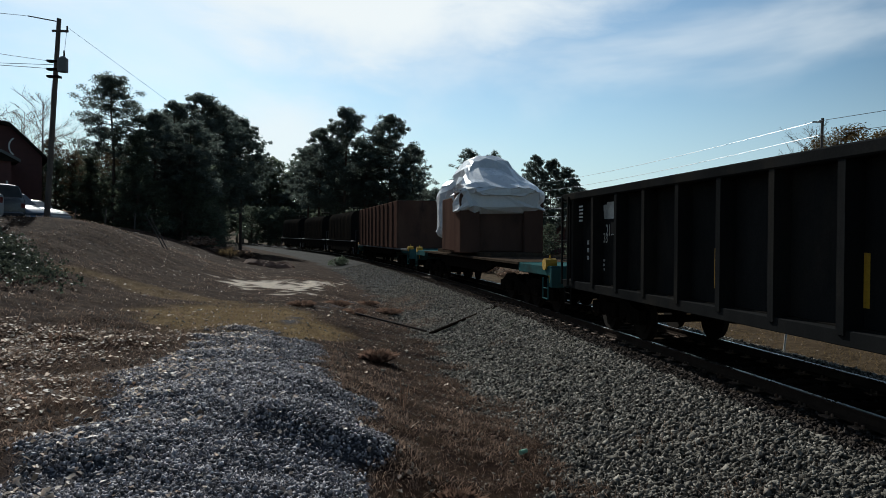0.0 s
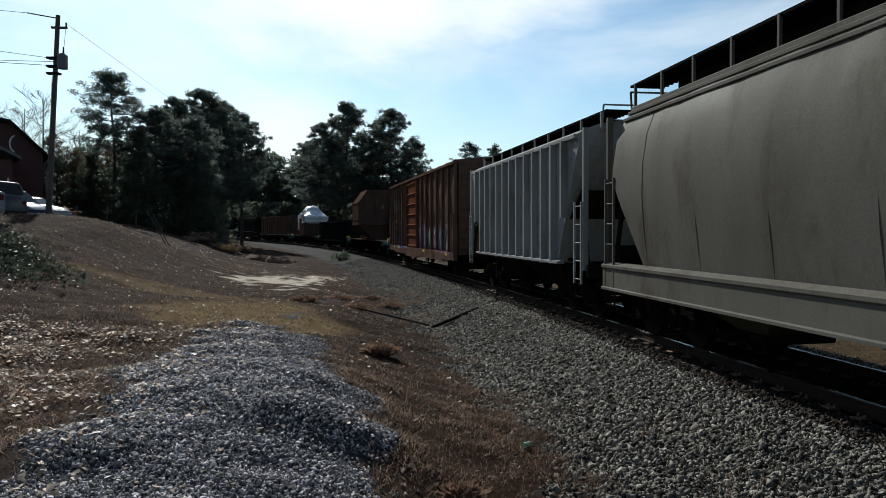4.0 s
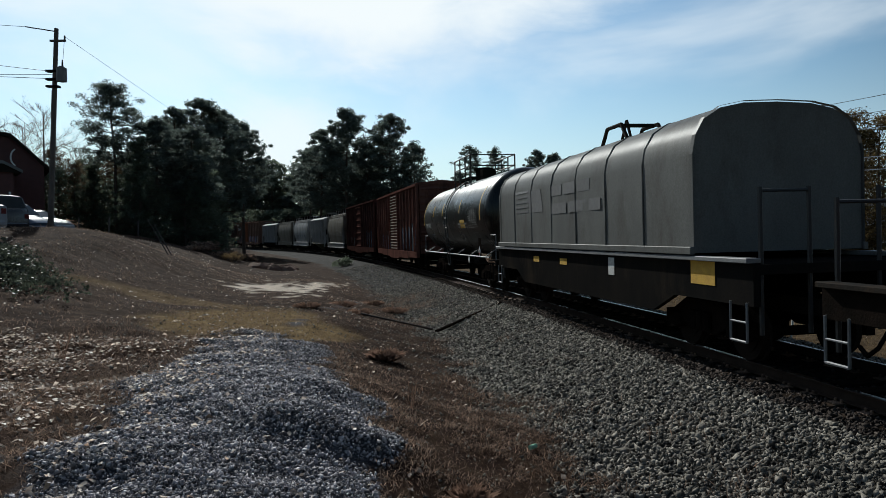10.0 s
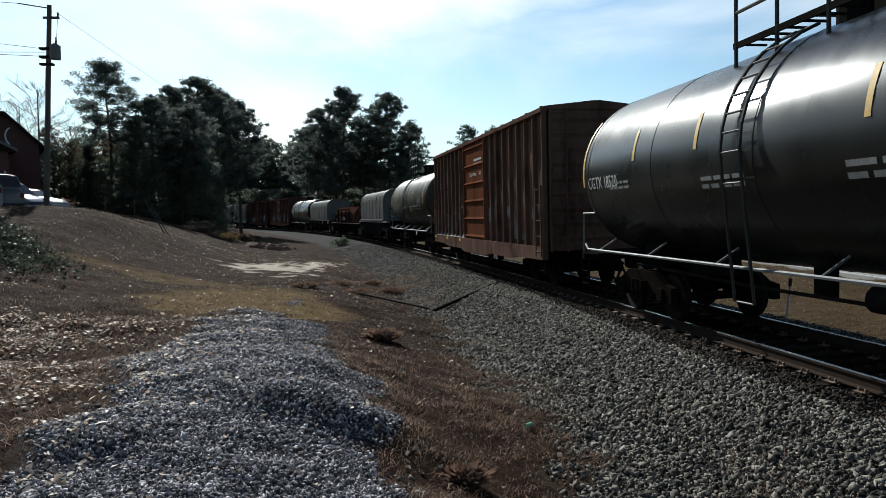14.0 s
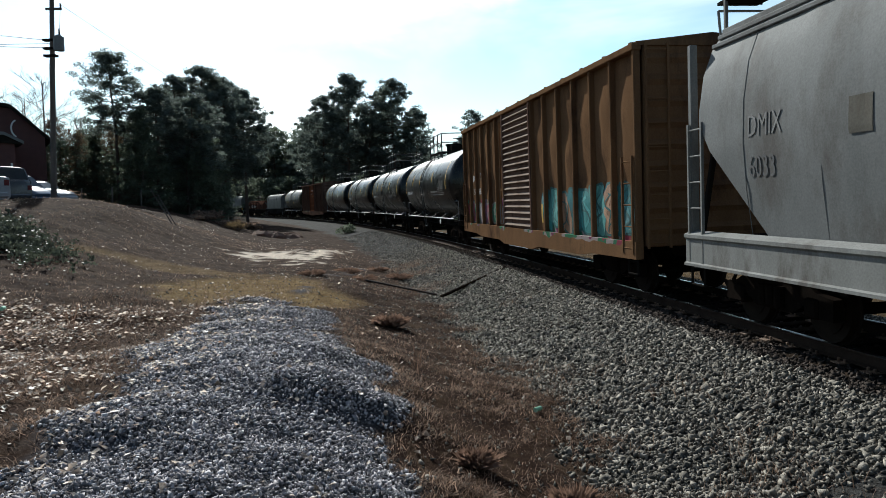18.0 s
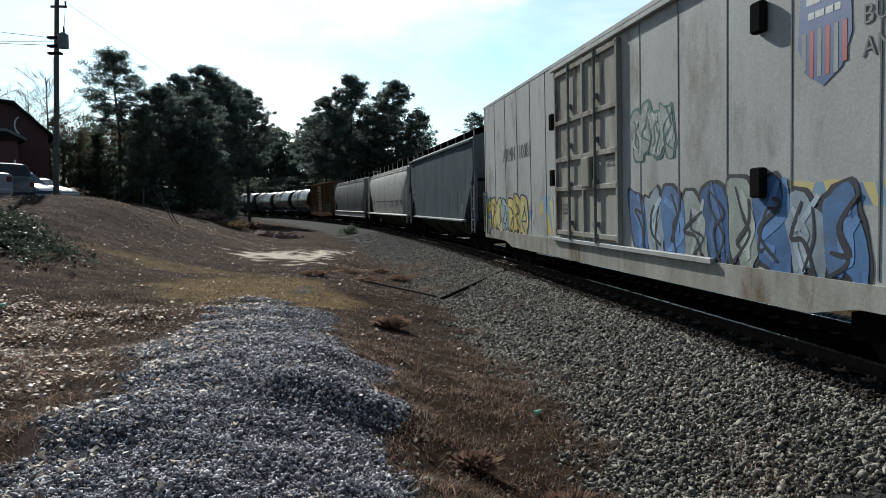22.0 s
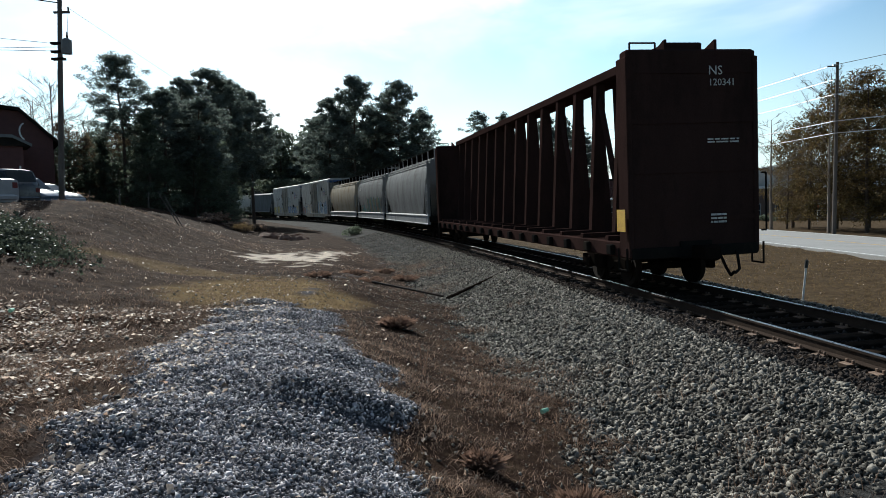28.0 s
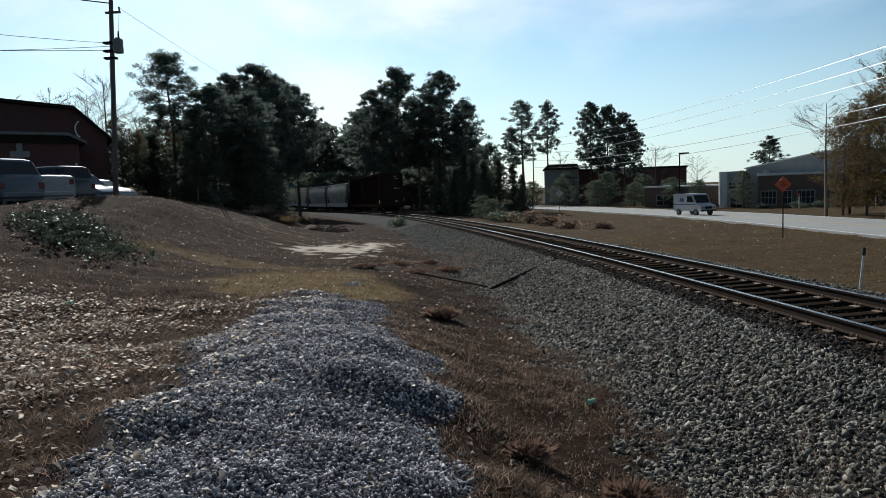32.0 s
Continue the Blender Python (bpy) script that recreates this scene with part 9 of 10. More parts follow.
# ---- parked vehicles ----
def vehicle(name, label, x, y, z, yaw, paintm, shape):
    """A road vehicle lofted from stations: (x, belt height, roof height, half width); glass where the roof stands above the belt."""
    v = thing(name, label, "car", "parked cars")
    v.matrix_basis = pose(x, y, z, 0, 0, yaw)

    def station(px_, belt, roof, w):
        tall = roof - belt > 0.2
        wr = w * (0.8 if tall else 0.9)
        half = [(w * 0.86, 0.26), (w * 0.98, 0.36), (w, 0.6), (w * 0.985, belt - 0.05), (w * 0.955, belt), (wr + 0.03, roof - 0.1), (wr - 0.06, roof - 0.02), (wr * 0.5, roof)]
        return [(px_, yy, zz) for yy, zz in half] + [(px_, -yy, zz) for yy, zz in half[::-1]]

    secs = [station(*q) for q in shape]
    bm = bmesh.new()
    loft(bm, secs)
    part("body", bm, paintm, v, smooth=True)
    x0, x1 = shape[0][0], shape[-1][0]
    for (qa, sa), (qb, sb) in zip(zip(shape, secs), list(zip(shape, secs))[1:]):
        ha, hb = qa[2] - qa[1], qb[2] - qb[1]
        if max(ha, hb) < 0.3:
            continue
        steep = abs(qa[2] - qb[2]) > 0.25
        bm = bmesh.new()
        if steep:                              # a raked screen spans the car's width
            lo, hi = (sa, sb) if qa[2] < qb[2] else (sb, sa)
            out = 0.012 if lo[0][0] > hi[0][0] else -0.012
            cs = [Vector(lo[6]).lerp(Vector(hi[6]), 0.1), Vector(lo[9]).lerp(Vector(hi[9]), 0.1), Vector(lo[9]).lerp(Vector(hi[9]), 0.9), Vector(lo[6]).lerp(Vector(hi[6]), 0.9)]
            loft(bm, [[tuple(c + Vector((0, 0, 0.004))) for c in cs], [tuple(c + Vector((out, 0, 0.016))) for c in cs]])
            part("windscreen" if out > 0 else "rear_glass", bm, M_GLASS, v)
        elif min(ha, hb) > 0.3:
            for k, sg in ((0, 1), (1, -1)):
                bm2 = bm if k == 0 else bmesh.new()
                pick = (4, 5) if k == 0 else (11, 10)
                a0, a1, b0, b1 = (Vector(q[i]) for q, i in ((sa, pick[0]), (sa, pick[1]), (sb, pick[0]), (sb, pick[1])))
                cs = [a0.lerp(a1, 0.1).lerp(b0.lerp(b1, 0.1), 0.06), a0.lerp(a1, 0.1).lerp(b0.lerp(b1, 0.1), 0.94), a0.lerp(a1, 0.92).lerp(b0.lerp(b1, 0.92), 0.94), a0.lerp(a1, 0.92).lerp(b0.lerp(b1, 0.92), 0.06)]
                loft(bm2, [[tuple(c) for c in cs], [tuple(c + Vector((0, sg * 0.012, 0.002))) for c in cs]])
                part("side_glass", bm2, M_GLASS, v)
        else:
            bm.free()
    w = max(q[3] for q in shape)
    for sg in (1, -1):
        for e, xe, nm, m in ((1, x1, "headlight", M_GREYM), (-1, x0, "tail_light", M_TAIL)):
            bm = bmesh.new()
            zb = shape[-1][1] if e > 0 else shape[0][1]
            box(bm, *sorted((xe - e * 0.22, xe + e * 0.012)), *sorted((sg * w * 0.66, sg * w * 0.93)), zb - 0.3, zb - 0.06, 0.02)
            part(nm, bm, m, v)
        for xw in (x0 + 0.95, x1 - 0.95):
            t = part("tyre", cached("tyre", lambda b: disc(b, 0, -0.1, 0.1, 0, 0.33, 18), M_TYRE), None, v)
            t.location = (xw, sg * (w - 0.08), 0.33)
            part("rim", cached("rim", lambda b: disc(b, 0, -0.108, 0.108, 0, 0.2, 12), M_GREYM), None, t)
        bm = bmesh.new()
        box(bm, x1 - 1.75, x1 - 1.55, *sorted((sg * w * 0.98, sg * (w + 0.16))), 0.98, 1.12, 0.03)
        part("mirror", bm, paintm, v)
    for xe in (x0, x1):
        bm = bmesh.new()
        box(bm, xe - 0.08, xe + 0.08, -w * 0.86, w * 0.86, 0.34, 0.56, 0.05)
        part("bumper", bm, paintm, v)
    return v


MINIVAN = [(-2.45, 0.95, 1.0, 0.86), (-2.4, 1.05, 1.12, 0.93), (-2.1, 1.06, 1.68, 0.97), (-1.8, 1.05, 1.74, 0.98), (-0.6, 1.03, 1.77, 0.98), (0.5, 1.0, 1.74, 0.98), (0.8, 1.0, 1.7, 0.97), (1.6, 0.98, 1.05, 0.95), (2.2, 0.85, 0.92, 0.9), (2.45, 0.66, 0.72, 0.78)]
PICKUP = [(-2.7, 1.1, 1.14, 0.92), (-2.6, 1.14, 1.18, 0.95), (-0.9, 1.14, 1.18, 0.95), (-0.8, 1.14, 1.2, 0.95), (-0.6, 1.14, 1.72, 0.95), (0.55, 1.1, 1.76, 0.95), (0.7, 1.1, 1.74, 0.95), (1.25, 1.08, 1.14, 0.95), (2.4, 1.0, 1.06, 0.92), (2.65, 0.8, 0.86, 0.84)]
UTILITY = [(-2.4, 1.05, 1.1, 0.9), (-2.35, 1.15, 1.2, 0.94), (-2.15, 1.15, 1.8, 0.96), (-1.8, 1.13, 1.86, 0.97), (0.3, 1.1, 1.87, 0.97), (0.5, 1.1, 1.83, 0.97), (1.1, 1.08, 1.14, 0.96), (2.2, 1.0, 1.05, 0.92), (2.4, 0.8, 0.86, 0.82)]
SEDAN = [(-2.3, 0.85, 0.9, 0.8), (-2.2, 0.95, 1.0, 0.87), (-1.6, 0.97, 1.02, 0.9), (-1.0, 0.97, 1.4, 0.9), (-0.2, 0.95, 1.44, 0.9), (0.3, 0.93, 1.41, 0.9), (1.1, 0.9, 0.96, 0.9), (2.0, 0.76, 0.82, 0.86), (2.3, 0.6, 0.66, 0.74)]
M_TAIL = mat("tail_light_red", (0.13, 0.012, 0.014), (0.1, 0.01, 0.012), 4, 0.25, 0, 0, spec=0.4)
M_SILVER = mat("silver_car_paint", (0.1, 0.12, 0.15), (0.085, 0.1, 0.125), 3, 0.28, 0.2, 0, spec=0.4)
M_WHITEC = mat("white_car_paint", (0.34, 0.345, 0.36), (0.3, 0.305, 0.32), 3, 0.3, 0.0, 0, spec=0.3)
M_DARKC = mat("dark_car_paint", (0.012, 0.015, 0.022), (0.018, 0.022, 0.03), 3, 0.22, 0.0, 0, spec=0.5)
M_BLUEC = mat("blue_car_paint", (0.03, 0.06, 0.11), (0.025, 0.05, 0.09), 3, 0.22, 0.0, 0, spec=0.5)
M_VANW = mat("white_van_paint", (0.6, 0.61, 0.62), (0.52, 0.53, 0.54), 3, 0.4, 0.0, 0, spec=0.3)
LOT = 1.95
vehicle("minivan", "silver blue minivan parked on the rise", -18.7, 24.0, LOT - 0.1, 165, M_SILVER, MINIVAN)
vehicle("pickup_truck", "white pickup parked beside a silver minivan", -19.8, 27.3, LOT - 0.05, 165, M_WHITEC, PICKUP)
vehicle("sport_utility", "dark sport utility vehicle at the near end of the row", -19.0, 21.0, LOT - 0.12, 165, M_DARKC, UTILITY)
vehicle("sport_utility", "black sport utility vehicle in the parking row", -22.1, 33.1, LOT - 0.08, 165, M_DARKC, UTILITY)
vehicle("sport_utility", "dark blue car with a raked windscreen in the parking row", -22.6, 36.3, LOT - 0.2, -15, M_BLUEC, MINIVAN)
vehicle("sedan", "white sedan with sunlit bonnet at the row's end", -23.5, 40.2, LOT - 0.12, -15, M_WHITEC, SEDAN)

# ---- the mail van that drives along the road ----
van = thing("delivery_van", "boxy white delivery van with sloped bonnet on the road", "van")
bm = bmesh.new()
prof = [(-2.2, 0.45), (-2.2, 2.1), (-2.1, 2.2), (0.75, 2.2), (0.9, 2.1), (1.45, 1.25), (2.15, 1.02), (2.25, 0.9), (2.25, 0.45)]
loft(bm, [[(a, yy * k, b) for a, b in prof] for yy, k in ((-0.93, 0.97), (-0.93, 1.0), (0.93, 1.0), (0.93, 0.97))])
part("body", bm, M_VANW, van)
bm = bmesh.new()
loft(bm, [[(0.94, -0.82, 2.06), (0.94, 0.82, 2.06), (1.45, 0.82, 1.28), (1.45, -0.82, 1.28)], [(0.97, -0.82, 2.07), (0.97, 0.82, 2.07), (1.48, 0.82, 1.29), (1.48, -0.82, 1.29)]])
part("windscreen", bm, M_GLASS, van)
for sg in (1, -1):
    bm = bmesh.new()
    plate(bm, [(0.1, 1.35), (0.1, 1.98), (0.78, 1.98), (1.2, 1.35)], "y", *sorted((sg * 0.93, sg * 0.945)))
    part("side_window", bm, M_GLASS, van)
    bm = bmesh.new()
    box(bm, -2.15, 1.4, *sorted((sg * 0.93, sg * 0.938)), 1.08, 1.16)
    part("side_stripe", bm, M_BLUE, van)
    bm = bmesh.new()
    plate(bm, [(-1.2, 1.4), (-0.5, 1.4), (-0.4, 1.75), (-1.1, 1.75)], "y", *sorted((sg * 0.93, sg * 0.938)))
    part("emblem", bm, M_BLUE, van)
    bm = bmesh.new()
    rod(bm, (1.1, sg * 0.93, 1.4), (1.3, sg * 1.15, 1.45), 0.015)
    box(bm, 1.24, 1.32, *sorted((sg * 1.08, sg * 1.22)), 1.4, 1.65, 0.01)
    part("mirror", bm, M_BLACK, van)
    bm = bmesh.new()
    box(bm, 2.24, 2.27, *sorted((sg * 0.55, sg * 0.82)), 0.72, 0.9)
    part("headlight", bm, M_GREYM, van)
bm = bmesh.new()
box(bm, 2.2, 2.34, -0.9, 0.9, 0.42, 0.6, 0.02)
part("bumper", bm, M_BLACK, van)
bm = bmesh.new()
box(bm, 2.245, 2.262, -0.45, 0.45, 0.68, 0.92)
part("grille", bm, M_STEEL, van)
for x in (1.45, -1.4):
    for sg in (1, -1):
        t = part("tyre", CACHE["tyre"], None, van)
        t.location = (x, sg * 0.83, 0.33)
        part("rim", CACHE["rim"], None, t)


def drive_van():
    pts = [(0, 52.0, 83.0), (23, 52.0, 83.0), (26.5, 35.0, 94.5), (28.0, 26.6, 91.5), (28.5, 24.5, 90.0), (29.0, 22.5, 88.0), (29.5, 20.6, 85.3), (30.0, 19.3, 82.3), (30.5, 18.9, 80.4), (31.0, 19.2, 78.8), (31.5, 19.8, 77.3), (32.0, 20.6, 75.9)]
    rows = []
    for k, (t, x, y) in enumerate(pts):
        yaw = float(np.interp(t, [0, 26.5, 28, 29, 29.5, 30, 30.5, 31, 31.5, 32], [150, 172, 196, 210, 227, 243, 257, 269, 281, 292]))
        rows.append((t, pose(x, y, -0.72 - 0.0105 * min(y, 100), 0, 0, yaw)))
    walk(van, rows)


# ---- loose stones, leaves, grass ----
def stones(name, x, y, z, size, material, seed, label, category):
    """Angular crushed stones: octahedra with shaken corners, all in one mesh."""
    r = np.random.RandomState(seed)
    n = len(x)
    octa = np.array([(1, 0, 0), (-1, 0, 0), (0, 1, 0), (0, -1, 0), (0, 0, 1), (0, 0, -1)], float) * 0.66
    v = octa[None] * r.uniform(0.65, 1.3, (n, 6, 1)) + r.uniform(-0.3, 0.3, (n, 6, 3))
    v *= (size * r.uniform(0.6, 1.3, n))[:, None, None] * r.uniform(0.6, 1.25, (n, 1, 3))
    q = r.normal(size=(n, 4))
    q /= np.linalg.norm(q, axis=1)[:, None]
    w, a, b, c = q.T
    rot = np.stack([1 - 2 * (b * b + c * c), 2 * (a * b - c * w), 2 * (a * c + b * w), 2 * (a * b + c * w), 1 - 2 * (a * a + c * c), 2 * (b * c - a * w),
                    2 * (a * c - b * w), 2 * (b * c + a * w), 1 - 2 * (a * a + b * b)], 1).reshape(n, 3, 3)
    v = np.einsum("nij,nkj->nki", rot, v) + np.stack([x, y, z], 1)[:, None]
    f = np.array([(0, 2, 4), (2, 1, 4), (1, 3, 4), (3, 0, 4), (2, 0, 5), (1, 2, 5), (3, 1, 5), (0, 3, 5)])
    faces = (f[None] + 6 * np.arange(n)[:, None, None]).reshape(-1, 3)
    me = fast_mesh(name, v.reshape(-1, 3), faces, material)
    tagged(new(name, me), label, category, kind="stuff")


def fast_mesh(name, verts, faces, material):
    me = bpy.data.meshes.new(name)
    k = faces.shape[1]
    me.vertices.add(len(verts))
    me.vertices.foreach_set("co", verts.astype(np.float32).ravel())
    me.loops.add(faces.size)
    me.loops.foreach_set("vertex_index", faces.astype(np.int32).ravel())
    me.polygons.add(len(faces))
    me.polygons.foreach_set("loop_start", np.arange(0, faces.size, k, dtype=np.int32))
    me.update(calc_edges=True)
    me.materials.append(material)
    return me


def along(r, n, s0, s1, d0, d1):
    s = r.uniform(s0, s1, n)
    d = r.uniform(d0, d1, n)
    x, y, h = (np.interp(s, S_ALL, a) for a in (TX, TY, HD))
    return x - d * np.cos(h), y - d * np.sin(h), d


rs = np.random.RandomState(21)
bx, by, bd = [], [], []
for s0, s1, d0, d1, dens in ((-4, 6, 0.85, 5.1, 1050), (6, 14, 0.85, 5.1, 700), (14, 26, 0.85, 5.1, 280), (26, 48, 0.85, 5.1, 85),
                             (-5, 14, -0.7, 0.7, 300), (14, 32, -0.7, 0.7, 140), (-5, 20, -3.0, -0.85, 150)):
    n = int((s1 - s0) * (d1 - d0) * dens)
    x, y, d = along(rs, n, s0, s1, d0, d1)
    keep = rs.rand(n) < ballast_mask(x, y) * np.where(np.abs(d) < 1.35, 0.75, 1.0)
    bx.append(x[keep])
    by.append(y[keep])
    bd.append(d[keep])
for s0, s1, d0, d1, dens in ((-22, -4, 0.85, 5.0, 150), (-22, -4, -0.7, 0.7, 70), (-16, 40, -3.1, -0.85, 60)):
    n = int((s1 - s0) * (d1 - d0) * dens)
    x, y, d = along(rs, n, s0, s1, d0, d1)
    keep = rs.rand(n) < ballast_mask(x, y)
    bx.append(x[keep])
    by.append(y[keep])
    bd.append(d[keep])
bx, by, bd = np.concatenate(bx), np.concatenate(by), np.concatenate(bd)
bz = ground_z(bx, by) + rs.uniform(-0.012, 0.022, len(bx))
bed = np.abs(bd) < 1.5 + 0.15 * rs.rand(len(bd))
for sel, m_, sd_, lab_ in ((~bed, M_STONE, 3, "grey crushed-stone ballast on the track's shoulder"), (bed, M_STONED, 13, "dark fouled ballast between the ties")):
    q = int(sel.sum())
    stones("ballast_stones", bx[sel], by[sel], bz[sel], 0.033 + 0.03 * rs.rand(q) ** 1.5, m_, sd_, lab_, "ballast")

n = 200000
gx, gy = rs.uniform(-4.4, 0.4, n), rs.uniform(1.2, 13.5, n)
keep = rs.rand(n) < gravel_mask(gx, gy) * np.interp(gy, [1, 6, 13.5], [1.0, 0.85, 0.4])
hx, hy = rs.uniform(-4.4, 0.6, 16000), rs.uniform(-4.2, 1.2, 16000)
back = rs.rand(16000) < gravel_mask(hx, hy)
gx, gy = np.concatenate([gx[keep], hx[back]]), np.concatenate([gy[keep], hy[back]])
stones("gravel_stones", gx, gy, ground_z(gx, gy) + rs.uniform(-0.008, 0.018, len(gx)), 0.0125 + 0.021 * rs.rand(len(gx)) ** 1.8, M_GRAVEL, 4, "bluish grey loose gravel heap beside the track", "gravel")
n = 30000
gx, gy = rs.uniform(-6, 3.8, n), rs.uniform(1.5, 20, n)
sd, ss = off_track(gx, gy)
keep = (gravel_mask(gx, gy) < 0.6) & (ballast_mask(gx, gy) < 0.8) & (rs.rand(n) < 0.2 + 0.8 * np.exp(-np.clip(sd - 4.6, 0, 9) / 0.7) + 0.4 * gravel_mask(gx - 0.5, gy))
gx, gy = gx[keep], gy[keep]
stones("scattered_stones", gx, gy, ground_z(gx, gy) + 0.004, 0.012 + 0.03 * rs.rand(len(gx)) ** 2, M_STONE, 5, "scattered grey stones lying in dead grass", "gravel")


def leaf_litter(name, x, y, seed, label, material, size=0.058):
    r = np.random.RandomState(seed)
    n = len(x)
    base = np.array([(-0.5, 0, 0.0), (0, -0.34, 0.12), (0.5, 0, 0.03), (0, 0.34, 0.14), (0, 0, 0.0)]) 
    v = base[None] * (size * r.uniform(0.5, 1.4, n))[:, None, None]
    v[:, :, 2] *= r.uniform(-0.6, 1.8, n)[:, None]
    az, tx, ty = r.uniform(0, 6.283, n), r.normal(0, 0.38, n), r.normal(0, 0.38, n)
    c, s = np.cos(az), np.sin(az)
    X = v[:, :, 0] * c[:, None] - v[:, :, 1] * s[:, None]
    Y = v[:, :, 0] * s[:, None] + v[:, :, 1] * c[:, None]
    Z = v[:, :, 2] + X * tx[:, None] + Y * ty[:, None]
    z = ground_z(x, y) + 0.012 + 0.02 * r.rand(n)
    V = np.stack([X + x[:, None], Y + y[:, None], Z + z[:, None]], -1).reshape(-1, 3)
    f = np.array([(0, 1, 4), (1, 2, 4), (2, 3, 4), (3, 0, 4)])
    faces = (f[None] + 5 * np.arange(n)[:, None, None]).reshape(-1, 3)
    tagged(new(name, fast_mesh(name, V, faces, material)), label, "fallen leaves", kind="stuff")


n = 250000
lx, ly = rs.uniform(-16, 2, n), rs.uniform(0.8, 26, n)
dens = np.maximum(leaf_mask(lx, ly), np.where(ballast_mask(lx, ly) > 0.3, 0.001, 0.012)) * np.interp(ly, [0, 7, 14, 26], [0.82, 0.66, 0.45, 0.3])
dens = np.where(gravel_mask(lx, ly) > 0.5, 0.03 + 0.3 * sstep(-lx - 0.12 * ly, 1.0, 2.6), dens)
keep = rs.rand(n) < dens
hx, hy = rs.uniform(-16, 2, 14000), rs.uniform(-9, 0.8, 14000)
back = rs.rand(14000) < np.maximum(leaf_mask(hx, hy), 0.06)
lx, ly = np.concatenate([lx[keep], hx[back]]), np.concatenate([ly[keep], hy[back]])
leaf_litter("fallen_leaves", lx, ly, 8, "pale brown fallen leaves scattered over the slope", M_LEAF)
n = 5200
lx, ly = rs.uniform(-26, 6, n), rs.uniform(8, 42, n)
keep = (ballast_mask(lx, ly) < 0.5) & (rs.rand(n) < 0.6)
leaf_litter("fallen_leaves", lx[keep], ly[keep], 9, "light leaves and scraps on the bank", M_LEAF, 0.062)
n = 1500
lx, ly = rs.uniform(6, 30, n), rs.uniform(14, 70, n)
dd, ss = off_track(lx, ly)
keep = (dd < -4) & (lx < 19)
leaf_litter("fallen_leaves", lx[keep], ly[keep], 10, "fallen leaves on the verge beyond the track", M_LEAF, 0.075)


def grass(name, x, y, seed, material, label, h0=0.03, h1=0.11, w=0.003, lean=0.95):
    r = np.random.RandomState(seed)
    n = len(x)
    z = ground_z(x, y) - 0.01
    h = r.uniform(h0, h1, n)
    az = r.uniform(0, 6.283, n)
    le = r.normal(0, lean, (n, 2)) * h[:, None]
    wx, wy = np.cos(az) * w, np.sin(az) * w
    mx, my, mz = x + le[:, 0] * 0.42, y + le[:, 1] * 0.42, z + h * 0.6
    a = np.stack([x - wx, y - wy, z], 1)
    b = np.stack([x + wx, y + wy, z], 1)
    ml = np.stack([mx - wx * 0.8, my - wy * 0.8, mz], 1)
    mr = np.stack([mx + wx * 0.8, my + wy * 0.8, mz], 1)
    t = np.stack([x + le[:, 0], y + le[:, 1], z + np.maximum(h * (1 - 0.25 * np.hypot(le[:, 0], le[:, 1]) / h), 0.012)], 1)
    V = np.stack([a, b, mr, ml, t], 1).reshape(-1, 3)
    f = np.array([(0, 1, 2), (0, 2, 3), (3, 2, 4)])
    faces = (f[None] + 5 * np.arange(n)[:, None, None]).reshape(-1, 3)
    tagged(new(name, fast_mesh(name, V, faces, material)), label, "grass", kind="stuff")


n = 190000
x, y = rs.uniform(-14, 5, n), rs.uniform(1.2, 34, n)
fall = np.interp(y, [0, 5, 12, 34], [1.0, 0.8, 0.4, 0.3])
patchy = sstep(W2(x, y) + 0.5 * W1(x, y), -0.6, 0.6)
ok = (gravel_mask(x, y) < 0.35) & (ballast_mask(x, y) < 0.6) & (sand_mask(x, y) < 0.4)
keep = ok & (rs.rand(n) < fall * (0.1 + 0.9 * patchy) * (1 - 0.6 * leaf_mask(x, y)))
hx, hy = rs.uniform(-14, 4, 22000), rs.uniform(-9, 1.6, 22000)
back = (gravel_mask(hx, hy) < 0.35) & (ballast_mask(hx, hy) < 0.6)
x, y = np.concatenate([x[keep], hx[back]]), np.concatenate([y[keep], hy[back]])
grass("dead_grass", x, y, 31, M_DRY, "short dead brown grass in the ditch", 0.03, 0.11, 0.0042, 1.0)
n = 190000
x, y = rs.uniform(-6, 3.6, n), rs.uniform(1.6, 12, n)
ok = (gravel_mask(x, y) < 0.3) & (ballast_mask(x, y) < 0.75)
keep = ok & (rs.rand(n) < (0.3 + 0.7 * sstep(W3(x, y) + W2(x, y), -0.7, 0.6)) * np.interp(y, [1, 5, 11], [1, 0.8, 0.45]))
grass("dead_grass", x[keep], y[keep], 34, M_DRY, "matted dead brown grass beside the gravel", 0.03, 0.09, 0.0032, 1.2)
n = 30000
x, y = rs.uniform(-14, -1, n), rs.uniform(10, 24, n)
keep = (rs.rand(n) < tan_mask(x, y)) & (gravel_mask(x, y) < 0.4)
grass("tan_grass", x[keep], y[keep], 32, M_TAN, "tan dormant lawn grass at the foot of the slope", 0.04, 0.11)
n = 30000
x, y = rs.uniform(7, 24, n), rs.uniform(10, 46, n)
dd, ss = off_track(x, y)
keep = (dd < -3.6) & (x < 19.4)
grass("verge_grass", x[keep], y[keep], 33, M_TAN, "dormant tan grass on the verge beyond the track", 0.04, 0.12, 0.01)


